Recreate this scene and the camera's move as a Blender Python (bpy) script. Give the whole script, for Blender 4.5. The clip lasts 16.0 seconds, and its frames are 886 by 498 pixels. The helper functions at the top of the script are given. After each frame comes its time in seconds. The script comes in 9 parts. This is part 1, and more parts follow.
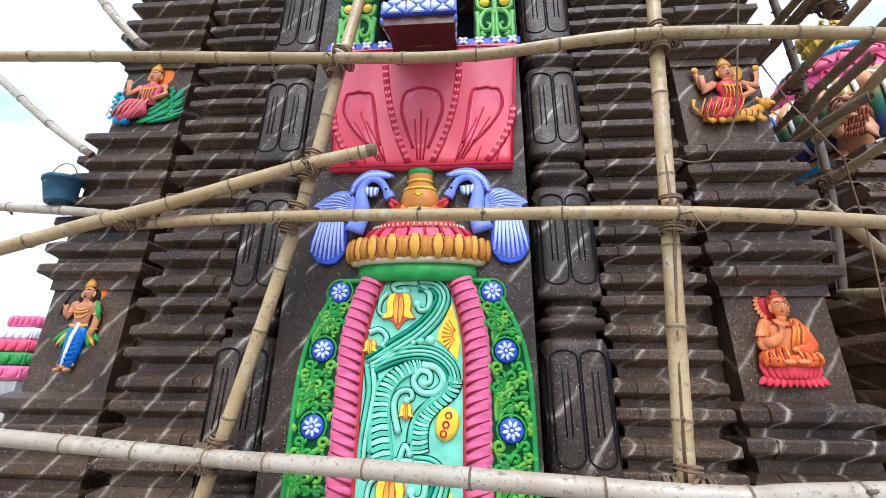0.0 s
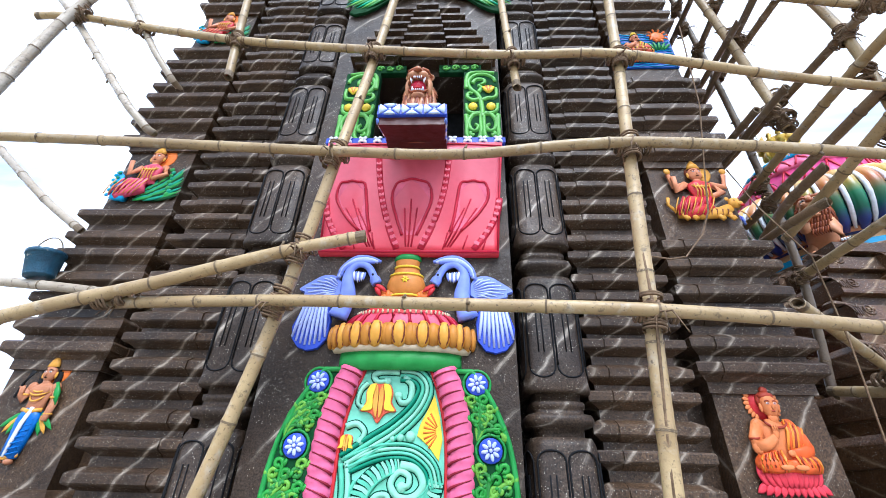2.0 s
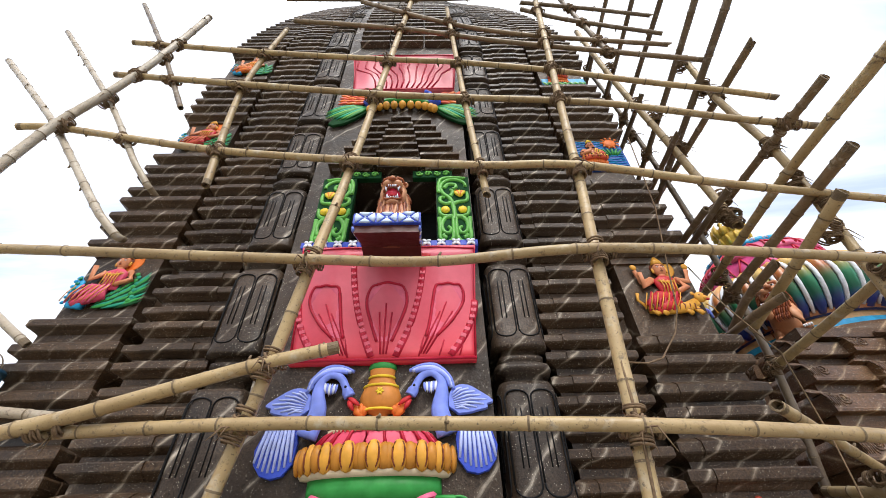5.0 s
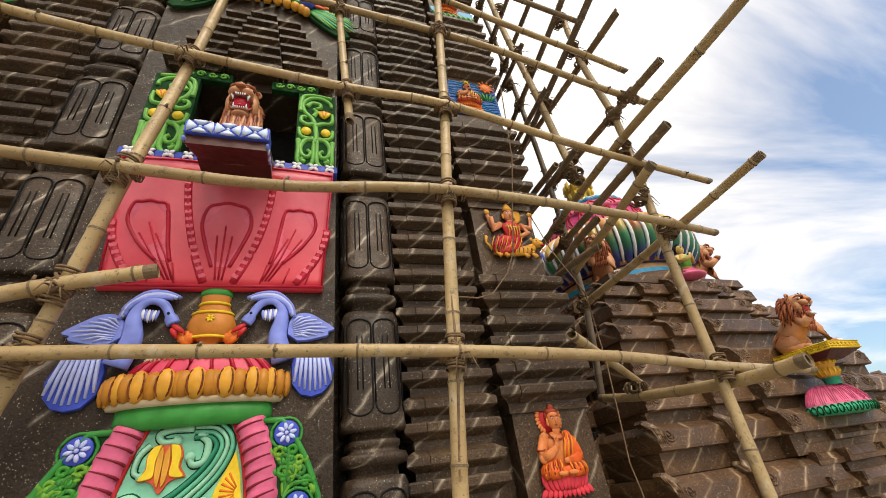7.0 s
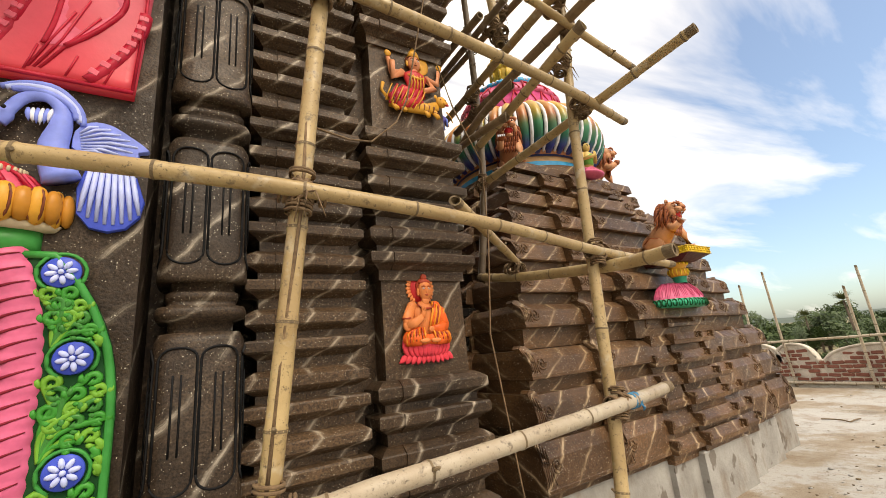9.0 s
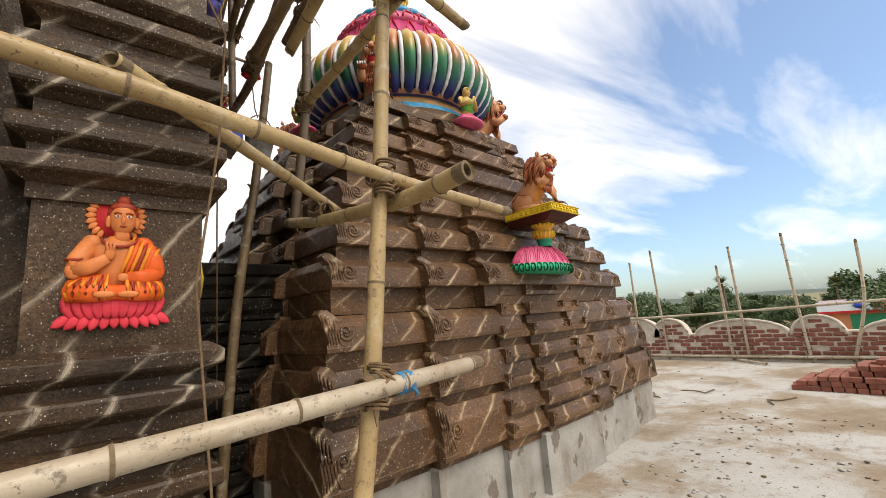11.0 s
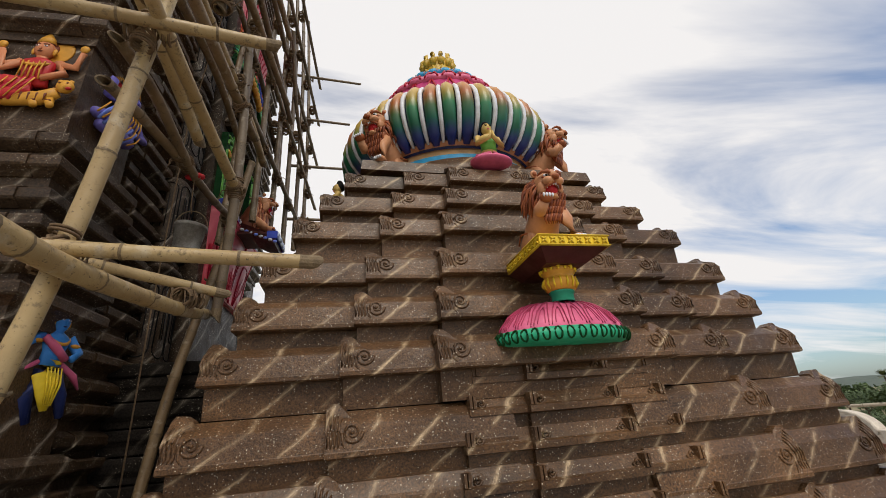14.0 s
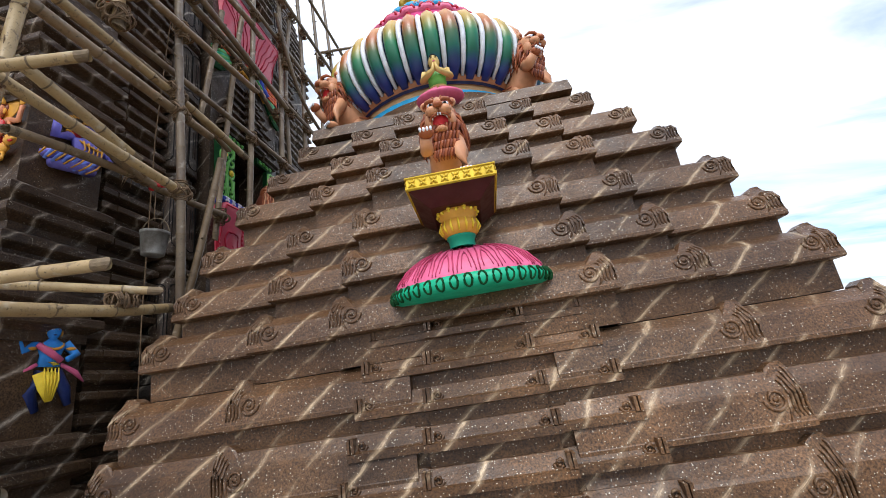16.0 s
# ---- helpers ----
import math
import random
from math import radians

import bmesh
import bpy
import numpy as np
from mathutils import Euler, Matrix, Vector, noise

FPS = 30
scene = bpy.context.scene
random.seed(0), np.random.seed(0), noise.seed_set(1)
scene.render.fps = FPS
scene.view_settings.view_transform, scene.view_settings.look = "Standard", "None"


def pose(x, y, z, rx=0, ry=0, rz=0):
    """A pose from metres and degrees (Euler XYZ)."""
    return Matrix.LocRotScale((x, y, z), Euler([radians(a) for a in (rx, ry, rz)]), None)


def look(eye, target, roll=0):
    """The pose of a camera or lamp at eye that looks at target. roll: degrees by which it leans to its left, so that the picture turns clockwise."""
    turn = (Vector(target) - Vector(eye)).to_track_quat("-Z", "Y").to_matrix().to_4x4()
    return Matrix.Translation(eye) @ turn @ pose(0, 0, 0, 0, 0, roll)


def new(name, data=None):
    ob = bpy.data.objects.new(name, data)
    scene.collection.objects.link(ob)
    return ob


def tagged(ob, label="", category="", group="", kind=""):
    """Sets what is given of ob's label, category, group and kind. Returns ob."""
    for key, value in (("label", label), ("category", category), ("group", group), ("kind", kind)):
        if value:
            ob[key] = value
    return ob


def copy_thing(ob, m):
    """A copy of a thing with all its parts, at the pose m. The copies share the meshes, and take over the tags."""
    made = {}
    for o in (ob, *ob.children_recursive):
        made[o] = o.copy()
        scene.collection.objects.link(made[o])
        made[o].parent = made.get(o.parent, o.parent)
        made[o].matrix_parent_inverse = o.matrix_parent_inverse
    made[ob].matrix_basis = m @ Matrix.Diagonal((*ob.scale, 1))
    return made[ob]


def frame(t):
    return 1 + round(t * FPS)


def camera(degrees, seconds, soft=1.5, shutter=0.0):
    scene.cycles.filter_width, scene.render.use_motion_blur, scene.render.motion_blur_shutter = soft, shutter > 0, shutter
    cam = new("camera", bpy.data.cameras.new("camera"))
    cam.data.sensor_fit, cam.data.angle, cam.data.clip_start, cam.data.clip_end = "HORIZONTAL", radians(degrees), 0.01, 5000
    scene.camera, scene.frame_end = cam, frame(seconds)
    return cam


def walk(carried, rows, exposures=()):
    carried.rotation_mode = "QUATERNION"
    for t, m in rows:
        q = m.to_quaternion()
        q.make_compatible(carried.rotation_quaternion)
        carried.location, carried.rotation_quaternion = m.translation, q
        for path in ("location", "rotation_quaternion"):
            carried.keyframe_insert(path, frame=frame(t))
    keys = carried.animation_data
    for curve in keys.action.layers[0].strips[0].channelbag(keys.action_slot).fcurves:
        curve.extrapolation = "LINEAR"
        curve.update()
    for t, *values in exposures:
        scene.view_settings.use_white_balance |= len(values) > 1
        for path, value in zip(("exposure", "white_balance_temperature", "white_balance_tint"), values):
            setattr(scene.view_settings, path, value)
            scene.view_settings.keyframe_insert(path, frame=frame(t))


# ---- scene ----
cam = camera(94.4, 16.0, soft=0.6, shutter=0.0)
PATH = [
    (0, (0.431, -2.434, 1.702), (0.222, -0.563, 2.376), 0.8),
    (0.5, (0.442, -2.44, 1.703), (0.242, -0.615, 2.495), 1.3),
    (1, (0.439, -2.453, 1.722), (0.246, -0.668, 2.603), 1.8),
    (1.5, (0.433, -2.464, 1.751), (0.291, -0.706, 2.694), 1.2),
    (2, (0.452, -2.469, 1.759), (0.304, -0.751, 2.773), 1.8),
    (2.5, (0.446, -2.484, 1.784), (0.325, -0.811, 2.873), 1.7),
    (3, (0.435, -2.497, 1.804), (0.317, -0.884, 2.98), 1.1),
    (3.2, (0.438, -2.504, 1.811), (0.362, -0.922, 3.034), 0.1),
    (5.3, (0.463, -2.574, 1.925), (0.474, -1.085, 3.261), -3.1),
    (5.5, (0.478, -2.587, 1.943), (0.544, -1.076, 3.252), -4.1),
    (6, (0.546, -2.589, 1.931), (0.802, -1.082, 3.221), -6.4),
    (6.5, (0.602, -2.586, 1.926), (1.011, -1.026, 3.109), -8.2),
    (7, (0.652, -2.564, 1.886), (1.198, -0.94, 2.918), -8.5),
    (7.5, (0.698, -2.524, 1.842), (1.332, -0.812, 2.658), -5.1),
    (8, (0.75, -2.413, 1.843), (1.498, -0.661, 2.451), -4.2),
    (8.5, (0.848, -2.291, 1.838), (1.648, -0.55, 2.411), -5.2),
    (9, (1.042, -2.177, 1.834), (1.993, -0.488, 2.326), -5.4),
    (9.5, (1.32, -2.121, 1.81), (2.369, -0.474, 2.243), -5.1),
    (10, (1.681, -2.01, 1.774), (2.952, -0.498, 2.092), -5.7),
    (10.2, (1.829, -1.992, 1.756), (3.101, -0.478, 2.052), -4.9),
    (12.3, (3.343, -1.874, 1.65), (4.314, -0.188, 2.114), -2.6),
    (12.5, (3.538, -1.897, 1.658), (4.311, -0.101, 2.077), -0.6),
    (13, (3.917, -1.871, 1.68), (4.586, -0.045, 2.145), -1.8),
    (13.5, (4.313, -1.888, 1.701), (4.924, -0.112, 2.387), -5.3),
    (14, (4.672, -1.897, 1.677), (4.99, -0.082, 2.454), -5.1),
    (14.5, (5.07, -1.871, 1.646), (5.289, -0.059, 2.461), -12.6),
    (15, (5.43, -1.811, 1.622), (5.539, 0.01, 2.443), -20.1),
    (15.5, (5.816, -1.737, 1.633), (5.729, 0.149, 2.294), -14.7),
    (16, (6.211, -1.654, 1.623), (5.937, 0.23, 2.235), -9.1),
]
# time, exposure, white balance
EXPOSURES = [(0.0, 0.85, 5350), (2.0, 1.06, 5250), (3.5, 0.92, 5500), (5.5, 0.52, 6400), (7.5, 0.36, 7450), (9.0, 0.58, 7700), (10.0, 0.54, 7000), (12.5, 0.22, 7000), (13.5, 0.02, 6750), (14.0, -0.12, 6750), (14.5, -0.16, 6750), (15.2, 0.22, 6300), (16.0, 0.50, 5850)]
walk(cam, [(t, look(e, g, r)) for t, e, g, r in PATH], EXPOSURES)

GROUND = 0.1
SUN_EL, SUN_AZ = radians(52), radians(168)      # azimuth clockwise from +y


def build_world():
    w = bpy.data.worlds.new("sky")
    scene.world = w
    w.use_nodes = True
    nt = w.node_tree
    nt.nodes.clear()
    out = nt.nodes.new("ShaderNodeOutputWorld")
    bg = nt.nodes.new("ShaderNodeBackground")
    sky = nt.nodes.new("ShaderNodeTexSky")
    sky.sky_type, sky.sun_disc = "NISHITA", False
    sky.sun_elevation, sky.sun_rotation = SUN_EL, SUN_AZ
    sky.air_density, sky.dust_density, sky.ozone_density = 1.0, 1.5, 2.0
    tc = nt.nodes.new("ShaderNodeTexCoord")
    sep = nt.nodes.new("ShaderNodeSeparateXYZ")
    nt.links.new(tc.outputs["Generated"], sep.inputs[0])
    # project the view onto a cloud layer: xy / (z + 0.15)
    add = nt.nodes.new("ShaderNodeMath"); add.operation = "ADD"; add.inputs[1].default_value = 0.16
    nt.links.new(sep.outputs[2], add.inputs[0])
    dx = nt.nodes.new("ShaderNodeMath"); dx.operation = "DIVIDE"
    dy = nt.nodes.new("ShaderNodeMath"); dy.operation = "DIVIDE"
    for d, o in ((dx, 0), (dy, 1)):
        nt.links.new(sep.outputs[o], d.inputs[0]); nt.links.new(add.outputs[0], d.inputs[1])
    com = nt.nodes.new("ShaderNodeCombineXYZ")
    nt.links.new(dx.outputs[0], com.inputs[0]); nt.links.new(dy.outputs[0], com.inputs[1])
    mp = nt.nodes.new("ShaderNodeMapping")
    mp.inputs["Rotation"].default_value = (0, 0, radians(CLOUD_TURN)); mp.inputs["Scale"].default_value = (0.55, 1.6, 1)
    mp.inputs["Location"].default_value = CLOUD_AT
    nt.links.new(com.outputs[0], mp.inputs[0])
    no = nt.nodes.new("ShaderNodeTexNoise")
    no.inputs["Scale"].default_value, no.inputs["Detail"].default_value = 1.1, 7
    no.inputs["Roughness"].default_value, no.inputs["Distortion"].default_value = 0.55, 0.5
    nt.links.new(mp.outputs[0], no.inputs["Vector"])
    rp = nt.nodes.new("ShaderNodeValToRGB")
    rp.color_ramp.elements[0].position, rp.color_ramp.elements[1].position = CLOUD_RAMP
    rp.color_ramp.elements[0].color = (0.07, 0.07, 0.07, 1)
    thin = nt.nodes.new("ShaderNodeMapRange")
    thin.inputs["From Min"].default_value, thin.inputs["From Max"].default_value = 0.55, 1.0
    thin.inputs["To Min"].default_value, thin.inputs["To Max"].default_value = 0.0, 0.21
    nt.links.new(sep.outputs[0], thin.inputs["Value"])
    low = nt.nodes.new("ShaderNodeMapRange")
    low.inputs["From Min"].default_value, low.inputs["From Max"].default_value = 0.0, 0.24
    low.inputs["To Min"].default_value, low.inputs["To Max"].default_value = 0.10, 0.0
    nt.links.new(sep.outputs[2], low.inputs["Value"])
    both = nt.nodes.new("ShaderNodeMath"); both.operation = "ADD"
    nt.links.new(thin.outputs[0], both.inputs[0]); nt.links.new(low.outputs[0], both.inputs[1])
    less = nt.nodes.new("ShaderNodeMath"); less.operation = "SUBTRACT"
    nt.links.new(no.outputs["Fac"], less.inputs[0]); nt.links.new(both.outputs[0], less.inputs[1])
    nt.links.new(less.outputs[0], rp.inputs[0])
    gain = nt.nodes.new("ShaderNodeVectorMath"); gain.operation = "MULTIPLY"; gain.inputs[1].default_value = (0.124, 0.147, 0.166)
    nt.links.new(sky.outputs[0], gain.inputs[0])
    mix = nt.nodes.new("ShaderNodeMix"); mix.data_type = "RGBA"
    mix.inputs["B"].default_value = CLOUD_WHITE
    nt.links.new(rp.outputs[0], mix.inputs["Factor"]); nt.links.new(gain.outputs[0], mix.inputs["A"])
    nt.links.new(mix.outputs["Result"], bg.inputs[0])
    bg.inputs[1].default_value = 1.0
    nt.links.new(bg.outputs[0], out.inputs[0])
    sun = bpy.data.lights.new("sun", "SUN")
    sun.energy, sun.angle, sun.color = SUN_POWER, radians(34), (1.0, 0.93, 0.83)
    ob = new("sun", sun)
    away = Vector((math.sin(SUN_AZ) * math.cos(SUN_EL), math.cos(SUN_AZ) * math.cos(SUN_EL), math.sin(SUN_EL)))
    ob.matrix_world = look(away * 30, (0, 0, 0))


CLOUD_TURN, CLOUD_AT, CLOUD_RAMP, CLOUD_WHITE = 40, (0.3, 0.9, 0), (0.28, 0.49), (0.96, 0.96, 0.985, 1)
SUN_POWER = 2.15
build_world()


# ---------------------------------------------------------------- materials
class Nodes:
    """A small builder of node materials."""

    def __init__(self, name, rough=0.6, metal=0.0):
        self.mat = bpy.data.materials.new(name)
        self.mat.use_nodes = True
        self.nt = self.mat.node_tree
        self.bsdf = self.nt.nodes["Principled BSDF"]
        self.bsdf.inputs["Roughness"].default_value = rough
        self.bsdf.inputs["Metallic"].default_value = metal
        self.pos = self.nt.nodes.new("ShaderNodeNewGeometry").outputs["Position"]

    def link(self, a, b):
        if isinstance(a, (int, float)):
            b.default_value = a
        elif isinstance(a, tuple):
            b.default_value = a if len(b.default_value) == len(a) else (*a, 1)
        else:
            self.nt.links.new(a, b)

    def math(self, op, a, b=0.0):
        n = self.nt.nodes.new("ShaderNodeMath"); n.operation = op
        self.link(a, n.inputs[0]); self.link(b, n.inputs[1])
        return n.outputs[0]

    def noise(self, scale, detail=4, rough=0.55, vec=None, out="Fac"):
        n = self.nt.nodes.new("ShaderNodeTexNoise")
        n.inputs["Scale"].default_value, n.inputs["Detail"].default_value, n.inputs["Roughness"].default_value = scale, detail, rough
        self.link(vec or self.pos, n.inputs["Vector"])
        return n.outputs[out]

    def voronoi(self, scale, out="Distance", vec=None, feature="F1"):
        n = self.nt.nodes.new("ShaderNodeTexVoronoi"); n.feature = feature
        n.inputs["Scale"].default_value = scale
        self.link(vec or self.pos, n.inputs["Vector"])
        return n.outputs[out]

    def ramp(self, fac, *stops):
        n = self.nt.nodes.new("ShaderNodeValToRGB")
        e = n.color_ramp.elements
        while len(e) < len(stops):
            e.new(0.5)
        for el, (p, c) in zip(e, stops):
            el.position, el.color = p, (*c, 1) if isinstance(c, tuple) else (c, c, c, 1)
        self.link(fac, n.inputs[0])
        return n.outputs[0]

    def mix(self, fac, a, b, kind="MIX"):
        n = self.nt.nodes.new("ShaderNodeMix"); n.data_type, n.blend_type = "RGBA", kind
        self.link(fac, n.inputs["Factor"]); self.link(a, n.inputs["A"]); self.link(b, n.inputs["B"])
        return n.outputs["Result"]

    def sep(self, vec=None):
        n = self.nt.nodes.new("ShaderNodeSeparateXYZ"); self.link(vec or self.pos, n.inputs[0])
        return n.outputs

    def comb(self, x, y, z):
        n = self.nt.nodes.new("ShaderNodeCombineXYZ")
        for v, i in zip((x, y, z), n.inputs):
            self.link(v, i)
        return n.outputs[0]

    def random(self):
        return self.nt.nodes.new("ShaderNodeObjectInfo").outputs["Random"]

    def done(self, color, bump=None, strength=0.3, distance=0.01, rough=None):
        self.link(color, self.bsdf.inputs["Base Color"])
        if bump is not None:
            n = self.nt.nodes.new("ShaderNodeBump")
            n.inputs["Strength"].default_value, n.inputs["Distance"].default_value = strength, distance
            self.link(bump, n.inputs["Height"])
            self.nt.links.new(n.outputs[0], self.bsdf.inputs["Normal"])
        if rough is not None:
            self.link(rough, self.bsdf.inputs["Roughness"])
        return self.mat


def painted_stone(name, dark, light, vein, gap, slope, speck, rough=0.42, lean=0.8, spec=0.35, cells=92, sway=1.15):
    """Cement work painted as dark granite: pale slanting dry-brush veins and flicked white specks."""
    m = Nodes(name, rough)
    m.bsdf.inputs["Specular IOR Level"].default_value = spec
    x, y, z = m.sep()
    along = m.math("SUBTRACT", m.math("ADD", x, m.math("MULTIPLY", y, lean)), m.math("MULTIPLY", z, slope))
    wob = m.math("MULTIPLY", m.noise(1.3, 3), sway)
    fine = m.math("MULTIPLY", m.noise(14, 3), 0.07)
    u = m.math("ADD", m.math("DIVIDE", along, gap), m.math("ADD", wob, fine))
    saw = m.math("ABSOLUTE", m.math("SUBTRACT", m.math("FRACT", u), 0.5))
    core = m.ramp(saw, (0.0, 1.0), (0.022, 0.8), (0.05, 0.22), (0.11, 0.0))
    broken = m.ramp(m.noise(3.2, 5, 0.66), (0.40, 0.0), (0.52, 0.5), (0.66, 1.0))
    scratch = m.ramp(m.noise(60, 2, vec=m.comb(u, m.math("MULTIPLY", z, 0.12), y)), (0.35, 0.35), (0.6, 1.0))
    streak = m.math("MULTIPLY", m.math("MULTIPLY", core, broken), scratch)
    tone = m.ramp(m.noise(2.3, 5), (0.3, dark), (0.7, light))
    tone = m.mix(m.math("MULTIPLY", m.random(), 0.35), tone, (light[0] * 1.25, light[1] * 1.15, light[2] * 1.05))
    grain = m.noise(90, 3)
    tone = m.mix(0.9, tone, m.ramp(grain, (0.32, 0.15), (0.68, 0.85)), "OVERLAY")
    brush = m.noise(1.0, 3, 0.6, vec=m.comb(m.math("MULTIPLY", x, 6.0), m.math("MULTIPLY", y, 6.0), m.math("MULTIPLY", z, 34.0)))
    tone = m.mix(0.18, tone, m.ramp(brush, (0.36, 0.2), (0.64, 0.8)), "OVERLAY")
    damp = m.ramp(m.noise(0.9, 4), (0.42, 0.0), (0.62, 1.0))
    tone = m.mix(m.math("MULTIPLY", damp, 0.45), tone, (dark[0] * 0.9, dark[1] * 0.75, dark[2] * 0.6))
    tone = m.mix(streak, tone, vein)
    cell = m.voronoi(cells, "Distance")
    pick = m.sep(m.voronoi(cells, "Color"))[0]
    where = m.ramp(m.noise(2.8, 3), (0.38, 0.0), (0.62, 1.0))
    dot = m.math("MULTIPLY", m.math("LESS_THAN", cell, m.math("MULTIPLY", pick, 0.235)), m.math("GREATER_THAN", m.math("MULTIPLY", pick, m.math("ADD", where, 0.35)), 1.0 - speck))
    tone = m.mix(m.math("MULTIPLY", dot, 0.9), tone, (0.66, 0.60, 0.48))
    height = m.math("ADD", m.math("MULTIPLY", grain, 0.35), m.noise(16, 4))
    return m.done(tone, height, 0.7, 0.010, m.ramp(m.noise(7, 3), (0.3, rough - 0.1), (0.7, rough + 0.15)))


def paint(name, color, rough=0.38, shift=0.16, wear=0.10):
    """Enamel on plaster: brush variation, faint dirt and small chips."""
    m = Nodes(name, rough)
    m.bsdf.inputs["Specular IOR Level"].default_value = 0.24 if rough < 0.6 else 0.10
    lo = tuple(c * (1 - shift) for c in color)
    hi = tuple(min(1, c * (1 + shift) + 0.01) for c in color)
    tone = m.ramp(m.noise(11, 4), (0.3, lo), (0.7, hi))
    dust = m.ramp(m.noise(26, 5, 0.7), (0.56, 0.0), (0.74, 1.0))
    tone = m.mix(m.math("MULTIPLY", dust, wear * 2), tone, tuple(c * 0.55 + 0.06 for c in color))
    return m.done(tone, m.noise(45, 3), 0.18, 0.004, m.ramp(m.noise(19, 2), (0.3, rough - 0.06), (0.7, rough + 0.12)))


TOWER_STONE = painted_stone("tower stone", (0.017, 0.0100, 0.0056), (0.084, 0.050, 0.0265), (0.58, 0.49, 0.38), 0.30, 0.85, 0.50, 0.46, 0.8, 0.30)
HALL_STONE = painted_stone("hall roof stone", (0.033, 0.0166, 0.0073), (0.144, 0.0755, 0.0335), (0.60, 0.45, 0.28), 0.40, 1.45, 0.74, 0.40, 0.8, 0.36, 64, 0.7)
PILASTER_STONE = painted_stone("pilaster stone", (0.015, 0.0098, 0.0062), (0.066, 0.043, 0.027), (0.52, 0.45, 0.36), 0.34, 0.85, 0.50, 0.46, 0.8, 0.27)
# Black of pupils and hair, and for the shade in pilaster grooves.
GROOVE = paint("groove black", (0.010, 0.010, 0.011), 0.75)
PINK = paint("lotus pink", (0.62, 0.065, 0.125))
BLUSH = paint("blush pink", (0.64, 0.115, 0.185))
BEAD_PINK = paint("bead pink", (0.62, 0.10, 0.15))
ROSE = paint("rose", (0.62, 0.115, 0.23))
RED = paint("red", (0.50, 0.02, 0.025))
CRIMSON = paint("crimson line", (0.42, 0.006, 0.030))
GREEN = paint("green", (0.028, 0.235, 0.04))
DEEP = paint("deep green", (0.004, 0.046, 0.011), 0.75)
ROPE_LINE = paint("rope line", (0.20, 0.006, 0.02))
LEAF = paint("leaf green", (0.14, 0.42, 0.07))
TEAL = paint("teal green", (0.012, 0.24, 0.14))
RIM_GREEN = paint("rim green", (0.018, 0.36, 0.19))
MINT = paint("mint", (0.115, 0.45, 0.29))
MINT_PALE = paint("pale mint", (0.27, 0.58, 0.41))
MINT_DEEP = paint("deep mint", (0.015, 0.22, 0.125))
SEAFOAM = paint("sea foam", (0.19, 0.53, 0.37))
OUTLINE_GREEN = paint("outline green", (0.003, 0.055, 0.033), 0.7)
VINE = paint("vine green", (0.030, 0.18, 0.026))
VINE_PALE = paint("vine yellow green", (0.130, 0.33, 0.030))
VINE_MID = paint("vine middle green", (0.030, 0.235, 0.025))
SWAN_PALE = paint("swan pale", (0.46, 0.52, 0.85))
PETAL_BLUE = paint("petal periwinkle", (0.47, 0.53, 0.84))
PALE_BLUE = paint("pale blue white", (0.52, 0.62, 0.84))
SWAN = paint("swan blue", (0.20, 0.26, 0.72))
CREAM = paint("cream", (0.55, 0.45, 0.30))
OCHRE = paint("dark ochre", (0.46, 0.19, 0.02))
GOLD = paint("ochre gold", (0.62, 0.30, 0.035))
YELLOW = paint("yellow", (0.78, 0.55, 0.03))
BLUE = paint("ultramarine", (0.035, 0.07, 0.46))
SKYBLUE = paint("periwinkle", (0.17, 0.25, 0.75))
WHITE = paint("white paint", (0.70, 0.72, 0.78))
CYAN = paint("cyan", (0.03, 0.33, 0.62))
SKIN = paint("flesh tan", (0.58, 0.22, 0.10))
LION = paint("lion tan", (0.52, 0.245, 0.125))
MANE_DARK = paint("mane shadow brown", (0.17, 0.042, 0.018))
MANE = paint("mane brown", (0.30, 0.085, 0.03))
MAROON = paint("maroon", (0.06, 0.012, 0.008))
NAVY = paint("navy", (0.012, 0.022, 0.10))
ORANGE = paint("orange", (0.74, 0.17, 0.02))
CORAL = paint("coral", (0.66, 0.10, 0.045))
ROYAL = paint("royal blue", (0.008, 0.125, 0.46))


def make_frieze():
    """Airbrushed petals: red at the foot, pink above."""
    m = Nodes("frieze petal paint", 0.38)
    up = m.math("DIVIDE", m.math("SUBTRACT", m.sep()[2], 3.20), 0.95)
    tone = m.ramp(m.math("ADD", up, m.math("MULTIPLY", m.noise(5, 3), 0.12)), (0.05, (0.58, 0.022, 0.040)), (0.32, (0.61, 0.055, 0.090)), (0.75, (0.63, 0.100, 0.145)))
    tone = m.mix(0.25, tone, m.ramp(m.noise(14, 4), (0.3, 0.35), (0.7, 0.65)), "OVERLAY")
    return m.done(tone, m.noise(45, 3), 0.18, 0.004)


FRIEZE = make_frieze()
# Near-black for the niche's back wall; the recess's shade is in the colour.
NICHE_SHADE = paint("niche shade black", (0.006, 0.006, 0.007), 0.8)


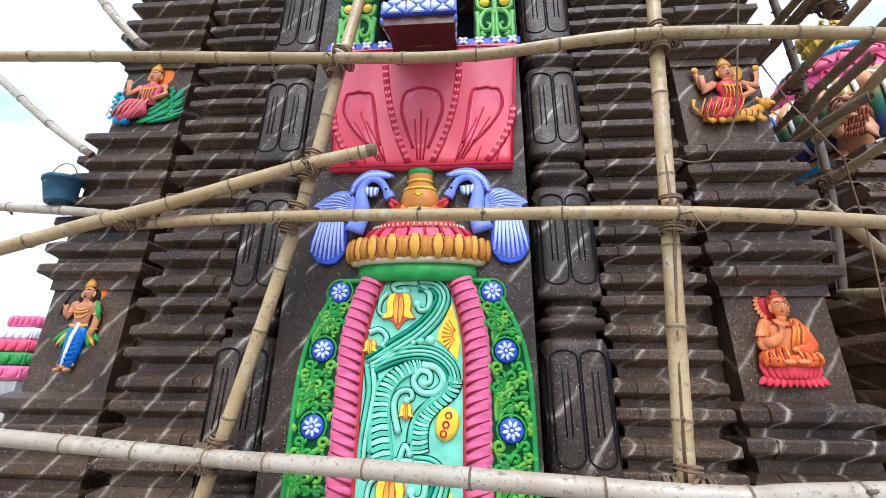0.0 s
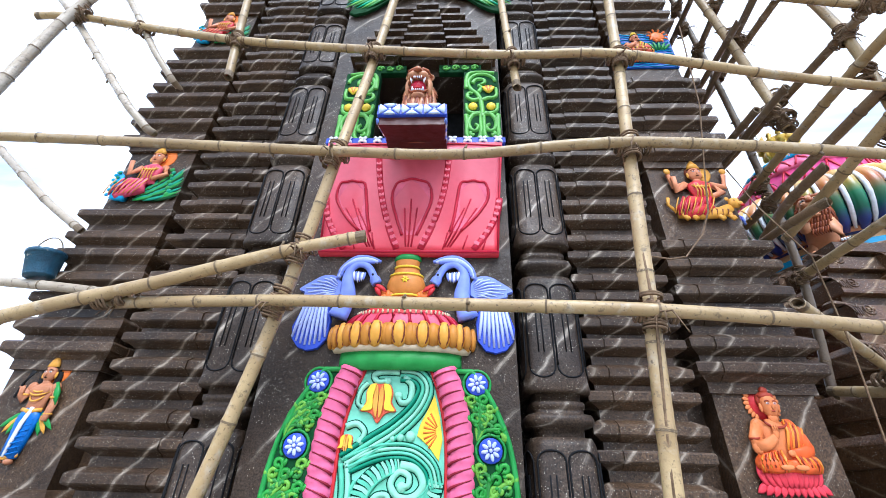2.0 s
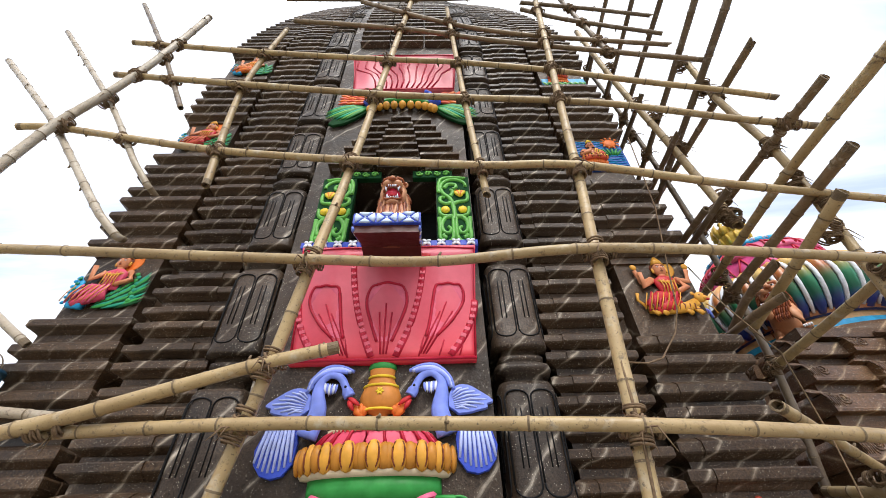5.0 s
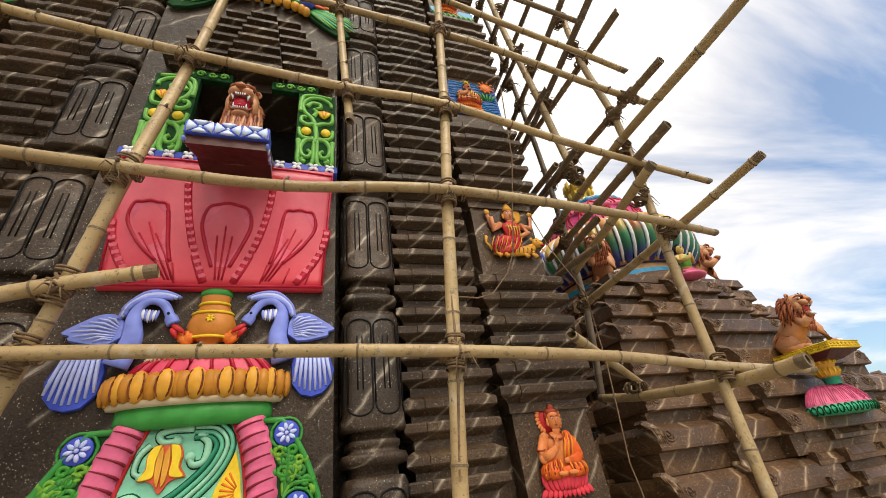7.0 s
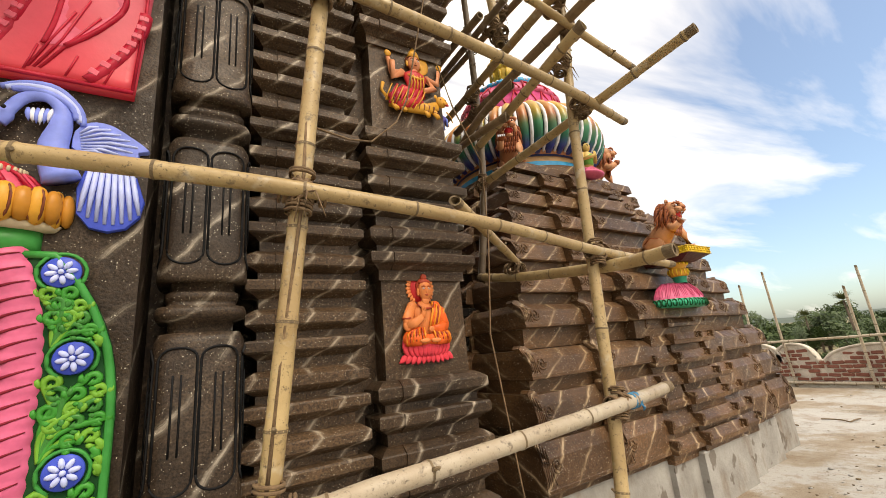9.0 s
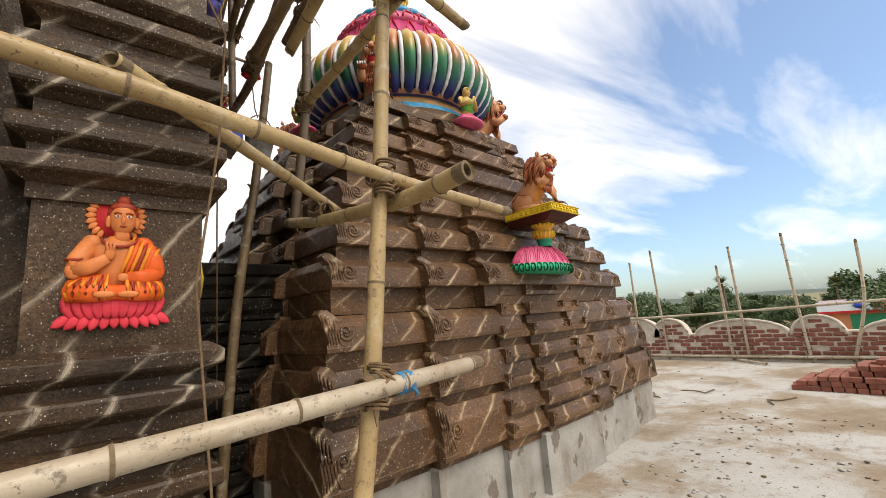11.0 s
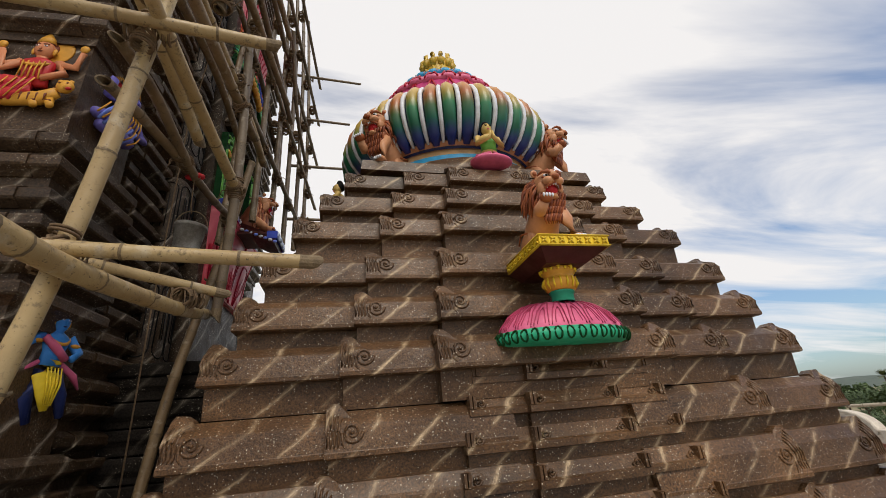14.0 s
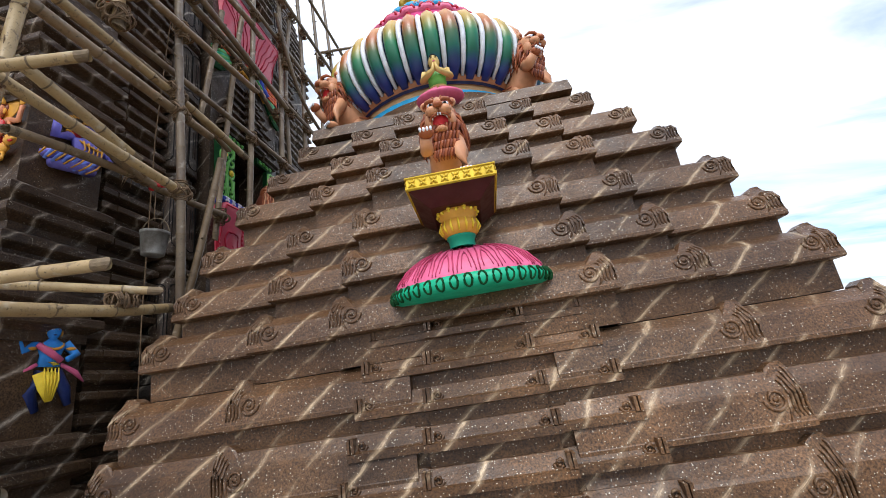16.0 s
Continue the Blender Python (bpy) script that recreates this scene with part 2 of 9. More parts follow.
def make_bamboo(name, young, old):
    m = Nodes(name, 0.42)
    tone = m.ramp(m.noise(3.0, 4), (0.32, old), (0.62, young))
    tone = m.mix(m.math("MULTIPLY", m.random(), 0.4), tone, tuple(c * 0.62 for c in old))
    stain = m.ramp(m.noise(21, 5, 0.7), (0.56, 0.0), (0.68, 1.0))
    tone = m.mix(m.math("MULTIPLY", stain, 0.7), tone, (0.075, 0.05, 0.03))
    pale = m.ramp(m.noise(9, 4, 0.6), (0.58, 0.0), (0.72, 1.0))
    tone = m.mix(m.math("MULTIPLY", pale, 0.5), tone, (0.52, 0.47, 0.38))
    scuff = m.ramp(m.noise(48, 4, 0.75), (0.60, 0.0), (0.66, 1.0))
    tone = m.mix(m.math("MULTIPLY", scuff, 0.75), tone, (0.045, 0.03, 0.02))
    return m.done(tone, m.noise(30, 4), 0.45, 0.008, m.ramp(m.noise(13, 3), (0.3, 0.32), (0.7, 0.6)))


BAMBOO = make_bamboo("bamboo", (0.45, 0.325, 0.155), (0.32, 0.215, 0.095))
BAMBOO_PALE = make_bamboo("pale bamboo", (0.50, 0.43, 0.33), (0.36, 0.28, 0.19))
# Darker brown copy of the bamboo: shade on tower-side poles is coloured in.
BAMBOO_SHADED = make_bamboo("shaded bamboo", (0.27, 0.185, 0.10), (0.17, 0.11, 0.055))
BAMBOO_OLD = make_bamboo("weathered bamboo", (0.20, 0.145, 0.085), (0.12, 0.08, 0.05))


def make_plain(name, stops, scale, rough, bump=0.4, dist=0.01):
    m = Nodes(name, rough)
    tone = m.ramp(m.noise(scale, 6, 0.6), *stops)
    fine = m.noise(scale * 14, 4, 0.6)
    tone = m.mix(0.4, tone, m.ramp(fine, (0.3, 0.28), (0.7, 0.72)), "OVERLAY")
    return m.done(tone, m.math("ADD", fine, m.math("MULTIPLY", m.noise(scale * 3, 3), 2.0)), bump, dist)


NODE = make_plain("bamboo node", ((0.3, (0.11, 0.075, 0.04)), (0.7, (0.2, 0.14, 0.075))), 20, 0.7)
ROPE = make_plain("jute rope", ((0.3, (0.10, 0.06, 0.03)), (0.7, (0.22, 0.14, 0.075))), 30, 0.9)
PLASTER = make_plain("cement plaster", ((0.3, (0.25, 0.24, 0.22)), (0.55, (0.36, 0.345, 0.32)), (0.75, (0.42, 0.41, 0.39))), 2.2, 0.85)


def make_stained_plaster():
    """Grey render with brown splashes and a few dark scabs."""
    m = Nodes("stained plaster", 0.85)
    tone = m.ramp(m.noise(2.4, 6, 0.6), (0.3, (0.20, 0.185, 0.165)), (0.55, (0.31, 0.295, 0.27)), (0.75, (0.38, 0.365, 0.34)))
    x, y, z = m.sep()
    run = m.ramp(m.noise(1.0, 5, 0.65, vec=m.comb(m.math("MULTIPLY", x, 3.4), m.math("MULTIPLY", y, 3.4), m.math("MULTIPLY", z, 1.2))), (0.52, 0.0), (0.66, 1.0))
    tone = m.mix(m.math("MULTIPLY", run, 0.55), tone, (0.15, 0.095, 0.05))
    scab = m.ramp(m.noise(4.2, 3, 0.5), (0.62, 0.0), (0.65, 1.0))
    tone = m.mix(m.math("MULTIPLY", scab, 0.75), tone, (0.10, 0.075, 0.055))
    return m.done(tone, m.math("ADD", m.noise(30, 4), m.noise(7, 3)), 0.5, 0.012)


STAINED = make_stained_plaster()


def make_terrace():
    m = Nodes("terrace cement", 0.85)
    big = m.noise(0.50, 8, 0.66)
    tone = m.ramp(big, (0.38, (0.21, 0.155, 0.10)), (0.47, (0.29, 0.245, 0.19)), (0.52, (0.37, 0.355, 0.33)), (0.70, (0.44, 0.43, 0.41)))
    dirt = m.ramp(m.noise(2.1, 8, 0.74), (0.53, 0.0), (0.62, 1.0))
    tone = m.mix(m.math("MULTIPLY", dirt, 0.6), tone, (0.22, 0.155, 0.10))
    damp = m.ramp(m.noise(1.1, 7, 0.7), (0.60, 0.0), (0.66, 1.0))
    tone = m.mix(m.math("MULTIPLY", damp, 0.5), tone, (0.16, 0.135, 0.11))
    bits = m.ramp(m.noise(26, 5, 0.75), (0.58, 0.0), (0.68, 1.0))
    tone = m.mix(m.math("MULTIPLY", bits, 0.7), tone, (0.10, 0.075, 0.055))
    return m.done(tone, m.math("ADD", m.noise(9, 5), m.noise(48, 3)), 0.5, 0.02)


TERRACE = make_terrace()
FIELD = make_plain("far ground", ((0.3, (0.10, 0.11, 0.045)), (0.55, (0.20, 0.17, 0.09)), (0.75, (0.30, 0.23, 0.14))), 0.05, 0.95)


def make_brick():
    m = Nodes("red brick", 0.85)
    tone = m.ramp(m.noise(8, 4), (0.3, (0.17, 0.055, 0.035)), (0.7, (0.30, 0.105, 0.065)))
    tone = m.mix(m.math("MULTIPLY", m.random(), 0.5), tone, (0.15, 0.06, 0.045))
    return m.done(tone, m.noise(50, 4), 0.5, 0.01)


BRICK = make_brick()
MORTAR = make_plain("lime mortar", ((0.3, (0.42, 0.37, 0.31)), (0.7, (0.64, 0.58, 0.50))), 6, 0.9)


# ---------------------------------------------------------------- mesh helpers
def mesh_of(name, bm, *mats, smooth=False):
    me = bpy.data.meshes.new(name)
    bmesh.ops.recalc_face_normals(bm, faces=bm.faces)
    bm.to_mesh(me)
    bm.free()
    for m in mats:
        me.materials.append(m)
    if smooth:
        me.polygons.foreach_set("use_smooth", [True] * len(me.polygons))
    return me


def part(name, bm, material, parent, label="", smooth=False):
    mats = material if isinstance(material, (tuple, list)) else (material,)
    ob = new(name, mesh_of(name, bm, *mats, smooth=smooth) if isinstance(bm, bmesh.types.BMesh) else bm)
    ob.parent = parent
    if label:
        ob["label"] = label
    return ob


def thing(name, label, category, m=None, group="", kind=""):
    ob = new(name)
    ob.empty_display_size = 0.2
    if m is not None:
        ob.matrix_world = m
    return tagged(ob, label, category, group, kind)


def solo(name, bm, material, label, category, group="", kind="", smooth=False):
    mats = material if isinstance(material, (tuple, list)) else (material,)
    return tagged(new(name, mesh_of(name, bm, *mats, smooth=smooth)), label, category, group, kind)


def stack(bm, rows, mat=0, caps=True):
    """Loft of rectangles (x0, x1, y0, y1, z), from the first to the last."""
    prev, first = None, None
    for x0, x1, y0, y1, z in rows:
        ring = [bm.verts.new(p) for p in ((x0, y0, z), (x1, y0, z), (x1, y1, z), (x0, y1, z))]
        if prev:
            for a in range(4):
                f = bm.faces.new((prev[a], prev[(a + 1) % 4], ring[(a + 1) % 4], ring[a])); f.material_index = mat
        else:
            first = ring
        prev = ring
    if caps:
        for ring in (first, prev):
            f = bm.faces.new(ring); f.material_index = mat


def block(bm, x0, x1, y0, y1, z0, z1, mat=0, bev=0.0):
    b = min(bev, (x1 - x0) * 0.4, (y1 - y0) * 0.4, (z1 - z0) * 0.4)
    if b:
        stack(bm, [(x0 + b, x1 - b, y0 + b, y1 - b, z0), (x0, x1, y0, y1, z0 + b), (x0, x1, y0, y1, z1 - b), (x0 + b, x1 - b, y0 + b, y1 - b, z1)], mat)
    else:
        stack(bm, [(x0, x1, y0, y1, z0), (x0, x1, y0, y1, z1)], mat)


def frame_along(d, hint=Vector((0, 0, 1))):
    d = d.normalized()
    if abs(d.dot(hint)) > 0.95:
        hint = Vector((0, 1, 0))
    s = d.cross(hint).normalized()
    return s, s.cross(d)


def tube(bm, pts, radii, n=6, mat=0, caps=True, flat=1.0, hint=Vector((0, 0, 1))):
    """A tube along points; radii one number or one for each; flat squeezes it along its second axis."""
    pts = [Vector(p) for p in pts]
    if isinstance(radii, (int, float)):
        radii = [radii] * len(pts)
    prev = None
    for i, p in enumerate(pts):
        d = pts[min(i + 1, len(pts) - 1)] - pts[max(i - 1, 0)]
        s, u = frame_along(d, hint)
        ring = [bm.verts.new(p + radii[i] * (math.cos(a) * s + flat * math.sin(a) * u)) for a in (2 * math.pi * k / n for k in range(n))]
        if prev:
            for k in range(n):
                f = bm.faces.new((prev[k], prev[(k + 1) % n], ring[(k + 1) % n], ring[k])); f.material_index = mat; f.smooth = True
        elif caps:
            bm.faces.new(ring).material_index = mat
        prev = ring
    if caps:
        bm.faces.new(prev).material_index = mat


def ball(bm, c, r, mat=0, seg=10, rot=None, ring=None):
    """An ellipsoid with radii r (a number or three)."""
    rx, ry, rz = (r, r, r) if isinstance(r, (int, float)) else r
    m = (rot or Matrix.Identity(3)).to_3x3()
    rows, ring = [], ring or max(4, seg // 2 + 1)
    c = Vector(c)
    top, bot = bm.verts.new(c + m @ Vector((0, 0, rz))), bm.verts.new(c - m @ Vector((0, 0, rz)))
    for i in range(1, ring):
        t = math.pi * i / ring
        rows.append([bm.verts.new(c + m @ Vector((rx * math.sin(t) * math.cos(a), ry * math.sin(t) * math.sin(a), rz * math.cos(t)))) for a in (2 * math.pi * k / seg for k in range(seg))])
    faces = []
    for k in range(seg):
        k2 = (k + 1) % seg
        faces.append((top, rows[0][k], rows[0][k2])); faces.append((bot, rows[-1][k2], rows[-1][k]))
        for a, b in zip(rows, rows[1:]):
            faces.append((a[k], b[k], b[k2], a[k2]))
    for vs in faces:
        f = bm.faces.new(vs); f.material_index = mat; f.smooth = True


def lathe(bm, prof, c=(0, 0), n=32, mat=0, wave=None, arc=(0, 2 * math.pi), zmat=None):
    """Turned shape from (radius, z) pairs about c; wave(angle, i) scales the radius."""
    full = abs(arc[1] - arc[0] - 2 * math.pi) < 1e-6
    m = n if full else n + 1
    prev = None
    for i, (r, z) in enumerate(prof):
        ring = []
        for k in range(m):
            a = arc[0] + (arc[1] - arc[0]) * k / n
            q = r * (wave(a, i) if wave else 1)
            ring.append(bm.verts.new((c[0] + q * math.cos(a), c[1] + q * math.sin(a), z)))
        if prev:
            for k in range(n):
                k2 = (k + 1) % m
                f = bm.faces.new((prev[k], prev[k2], ring[k2], ring[k])); f.material_index = zmat(i) if zmat else mat; f.smooth = True
        prev = ring


def arc_pts(c, r, a0, a1, n, y=0.0, rz=None):
    """Points of an arc in an upright plane facing -y; degrees, 0 to the right, 90 up."""
    return [(c[0] + r * math.cos(radians(a0 + (a1 - a0) * i / n)), y, c[1] + (rz or r) * math.sin(radians(a0 + (a1 - a0) * i / n))) for i in range(n + 1)]


def spiral(x, z, y, r0, r1, a0, turns, n=18):
    """A scroll that winds from radius r0 to r1 about (x, z)."""
    out = []
    for i in range(n + 1):
        t = i / n
        a, r = radians(a0) + turns * 2 * math.pi * t, r0 + (r1 - r0) * t
        out.append((x + r * math.cos(a), y, z + r * math.sin(a)))
    return out


# ---------------------------------------------------------------- the hall with the stepped roof
HALL_M = pose(5.755, 3.44, 0, 0, 0, 4.5) @ Matrix.Diagonal((0.97, 0.97, 1, 1))
hall = thing("temple_hall", "stepped temple roof of dark painted cement slabs with carved scrolls", "temple hall", HALL_M)
TIER_TOP = (4.22, 3.82, 3.44, 2.99, 2.59, 2.23, 1.79, 1.41, 1.04)
TIER_LIP = (3.98, 3.58, 3.20, 2.74, 2.36, 2.00, 1.54, 1.13, 0.68)
TIER_HALF = (1.57, 1.80, 2.00, 2.19, 2.32, 2.45, 2.56, 2.63, 2.68)


def comb(x, yf, zt, zb, side, deep):
    """Carved ribs and a curl at the end of a slab, in low relief; side -1 at its left end, +1 at its right."""
    bm = bmesh.new()
    h = zt - zb

    def on(u, z, proud):
        """A point of the slab's face, u metres in from its end."""
        f = (z - zb) / h
        d = 0.002 + 0.028 * f / 0.68 if f < 0.68 else 0.030 + 0.016 * (f - 0.68) / 0.06 if f < 0.74 else 0.046 + (deep - 0.046) * min(1.0, (f - 0.74) / 0.26)
        return (x - side * u, yf + d - proud, z)

    for k in range(4):
        u, top = 0.010 + 0.022 * k, zt + 0.010 - 0.020 * k
        line = [(u, zb + 0.05, 0.000), (u + 0.005, zb + 0.30 * h, 0.003), (u - 0.002, zb + 0.55 * h, 0.006), (u + 0.002, top - 0.06, 0.008), (u + 0.010, top - 0.01, 0.008), (u + 0.024, top + 0.006, 0.000)]
        tube(bm, [on(*p) for p in line], [0.005, 0.009, 0.010, 0.010, 0.009, 0.004], 6)
    q = min(0.062, h * 0.27)
    zc = zb + h * 0.52
    pts = spiral(0.0, 0.0, 0.0, q, 0.010, 90 + side * 90, side * 1.75, 22)
    tube(bm, [on(0.098 + q - side * px, zc + pz, 0.004) for px, py, pz in pts], [0.0105 - 0.0002 * i for i in range(23)], 6)
    tube(bm, [on(0.098, zc, 0.004), on(0.104, zc - q, 0.003), on(0.128, zb + 0.12 * h, 0.000)], [0.010, 0.009, 0.004], 6)
    c = Vector(on(0.098 + q, zc, 0.002))
    ball(bm, c, (0.014, 0.010, 0.014), 0, 8)
    # the rounded ear that stands up at the end of the slab
    ear = [(0.002, zt - 0.05), (0.002, zt + 0.020), (0.025, zt + 0.048), (0.075, zt + 0.045), (0.12, zt + 0.016), (0.16, zt - 0.05)]
    front = [bm.verts.new(on(u, z, -0.004)) for u, z in ear]
    back = [bm.verts.new(Vector(on(u, z, -0.10))) for u, z in ear]
    for i in range(len(ear)):
        j = (i + 1) % len(ear)
        bm.faces.new((front[i], front[j], back[j], back[i]))
    bm.faces.new(front); bm.faces.new(back[::-1])
    return mesh_of("scroll_ornament", bm, HALL_STONE)


def SLAB(zt, zb, deep):
    h = zt - zb
    return ((deep + 0.10, zt + 0.004), (deep, zt), (0.046, zb + h * 0.74), (0.030, zb + h * 0.68), (0.004, zb + 0.032), (0.0, zb + 0.026), (0.0, zb), (0.012, zb - 0.008), (0.085, zb - 0.010), (0.095, zb - 0.20))


def slab_mesh(x0, x1, yf, yb, zt, zb, deep, sides=(0.0, 0.0)):
    """One roof slab: a sloping face with a crease, a thin lip, and a neck under it."""
    bm = bmesh.new()
    stack(bm, [(x0 + d * sides[0], x1 - d * sides[1], yf + d, yb, z) for d, z in SLAB(zt, zb, deep)])
    return mesh_of("roof_slab", bm, HALL_STONE)


def build_hall():
    for i, (zt, half) in enumerate(zip(TIER_TOP, TIER_HALF)):
        bm = bmesh.new()
        below = TIER_TOP[i + 1] if i < 8 else 0.6
        k = half - 0.17
        block(bm, -k, k, -k, k, below - 0.05, zt - 0.012)
        part("core_tier", bm, HALL_STONE, hall)
    bm = bmesh.new()
    stack(bm, [(-1.40, 1.40, -1.58, 1.40, 4.2), (-1.38, 1.38, -1.56, 1.38, 4.33)])
    part("roof_deck", bm, HALL_STONE, hall)
    bm = bmesh.new()
    lathe(bm, [(1.27, 4.30), (1.27, 4.44), (0.0, 4.45)], (-0.01, -0.32), 40)
    part("dome_step", bm, HALL_STONE, hall)
    for i, (zt, zb, half) in enumerate(zip(TIER_TOP, TIER_LIP, TIER_HALF)):
        raha = 0.80 - 0.53 * (2.19 - half) if i < 6 else 0.90 + 0.05 * (i - 6)
        anu = 1.39 - 0.72 * (2.19 - half)
        inner = raha - 0.02 if i < 5 else 0.45
        deep = 0.18 if i == 0 else min(0.20, max(0.085, half - TIER_HALF[i - 1] + 0.02))
        kinds = [(slab_mesh(-half, -anu + 0.05, -half, -anu + 0.05, zt, zb, deep, (0.35, 0)), [(comb(-half, -half, zt, zb, -1, deep), 0)])]
        kinds.append((slab_mesh(anu - 0.05, half, -half, -anu + 0.05, zt, zb, deep, (0, 0.35)), [(comb(half, -half, zt, zb, 1, deep), 0)]))
        kinds.append((slab_mesh(-anu, -inner, -half - 0.10, -half + 0.4, zt, zb, deep, (0.25, 0)), [(comb(-anu, -half - 0.10, zt, zb, -1, deep), 0)]))
        kinds.append((slab_mesh(inner, anu, -half - 0.10, -half + 0.4, zt, zb, deep, (0, 0.25)), [(comb(anu, -half - 0.10, zt, zb, 1, deep), 0)]))
        if i < 6:
            kinds.append((slab_mesh(-raha, raha, -half - 0.23, -half + 0.4, zt, zb, deep, (0.25, 0.25)), [(comb(-raha, -half - 0.23, zt, zb, -1, deep), 0), (comb(raha, -half - 0.23, zt, zb, 1, deep), 0)]))
        for q in range(4):
            for k, (me, ends) in enumerate(kinds):
                if k < 2 and q % 2:
                    continue
                slab = part("roof_slab", me, None, hall)
                slab.matrix_local = Matrix.Rotation(radians(90 * q), 4, "Z")
                for om, turn in ends:
                    part("scroll_ornament", om, None, slab).matrix_local = Matrix.Rotation(radians(turn), 4, "Z")
    # the stack of thin slabs under the lotus on each side
    tops = (2.02, 1.82, 1.61, 1.40, 1.19, 0.98, 0.80)
    for i, zt in enumerate(tops):
        w = 0.70 + 0.052 * i
        zb = zt - 0.125
        out = 2.60 + 0.042 * i
        for x0, x1, o, ends in ((-w, -w * 0.38, 0, (True, False)), (w * 0.38, w, 0, (False, True)), (-w * 0.46, w * 0.46, 0.05, (True, True))):
            bm = bmesh.new()
            stack(bm, [(x0 + 0.02, x1 - 0.02, -out - o + 0.08, -out + 0.35, zt), (x0, x1, -out - o + 0.02, -out + 0.35, zb + 0.05), (x0, x1, -out - o, -out + 0.35, zb + 0.04), (x0, x1, -out - o, -out + 0.35, zb), (x0 + 0.02, x1 - 0.02, -out - o + 0.07, -out + 0.35, zb - 0.01), (x0 + 0.02, x1 - 0.02, -out - o + 0.07, -out + 0.35, zb - 0.10)])
            me = mesh_of("thin_slab", bm, HALL_STONE)
            curls = []
            for sgn, on, xe in ((-1, ends[0], x0), (1, ends[1], x1)):
                if on:
                    bm = bmesh.new()
                    for k in range(2):
                        cx = xe - sgn * (0.012 + 0.026 * k)
                        block(bm, cx - 0.009, cx + 0.009, -out - o - 0.005, -out - o + 0.08, zb + 0.045, zt - 0.004)
                    tube(bm, spiral(xe - sgn * 0.09, zb + 0.075, -out - o + 0.025, 0.032, 0.008, 90 + sgn * 90, sgn * 1.4, 10), 0.009, 5)
                    curls.append(mesh_of("scroll_ornament", bm, HALL_STONE))
            for q in range(4):
                slab = part("thin_slab", me, None, hall)
                slab.matrix_local = Matrix.Rotation(radians(90 * q), 4, "Z")
                for om in curls:
                    part("scroll_ornament", om, None, slab)
    # plastered plinth with its own offsets
    bm = bmesh.new()
    block(bm, -2.60, 2.60, -2.60, 2.60, GROUND - 0.1, 0.60, bev=0.01)
    part("plinth", bm, STAINED, hall, "rough grey cement plaster plinth")
    for x0, x1, o in ((-1.75, -0.98, 0.08), (0.98, 1.75, 0.08), (-0.99, -0.52, 0.14), (0.52, 0.99, 0.14), (-0.53, 0.53, 0.22)):
        bm = bmesh.new()
        block(bm, x0, x1, -2.62 - o, -2.5, GROUND - 0.1, 0.615, bev=0.012)
        me = mesh_of("plinth_pier", bm, STAINED)
        for q in range(4):
            part("plinth_pier", me, None, hall).matrix_local = Matrix.Rotation(radians(90 * q), 4, "Z")


build_hall()


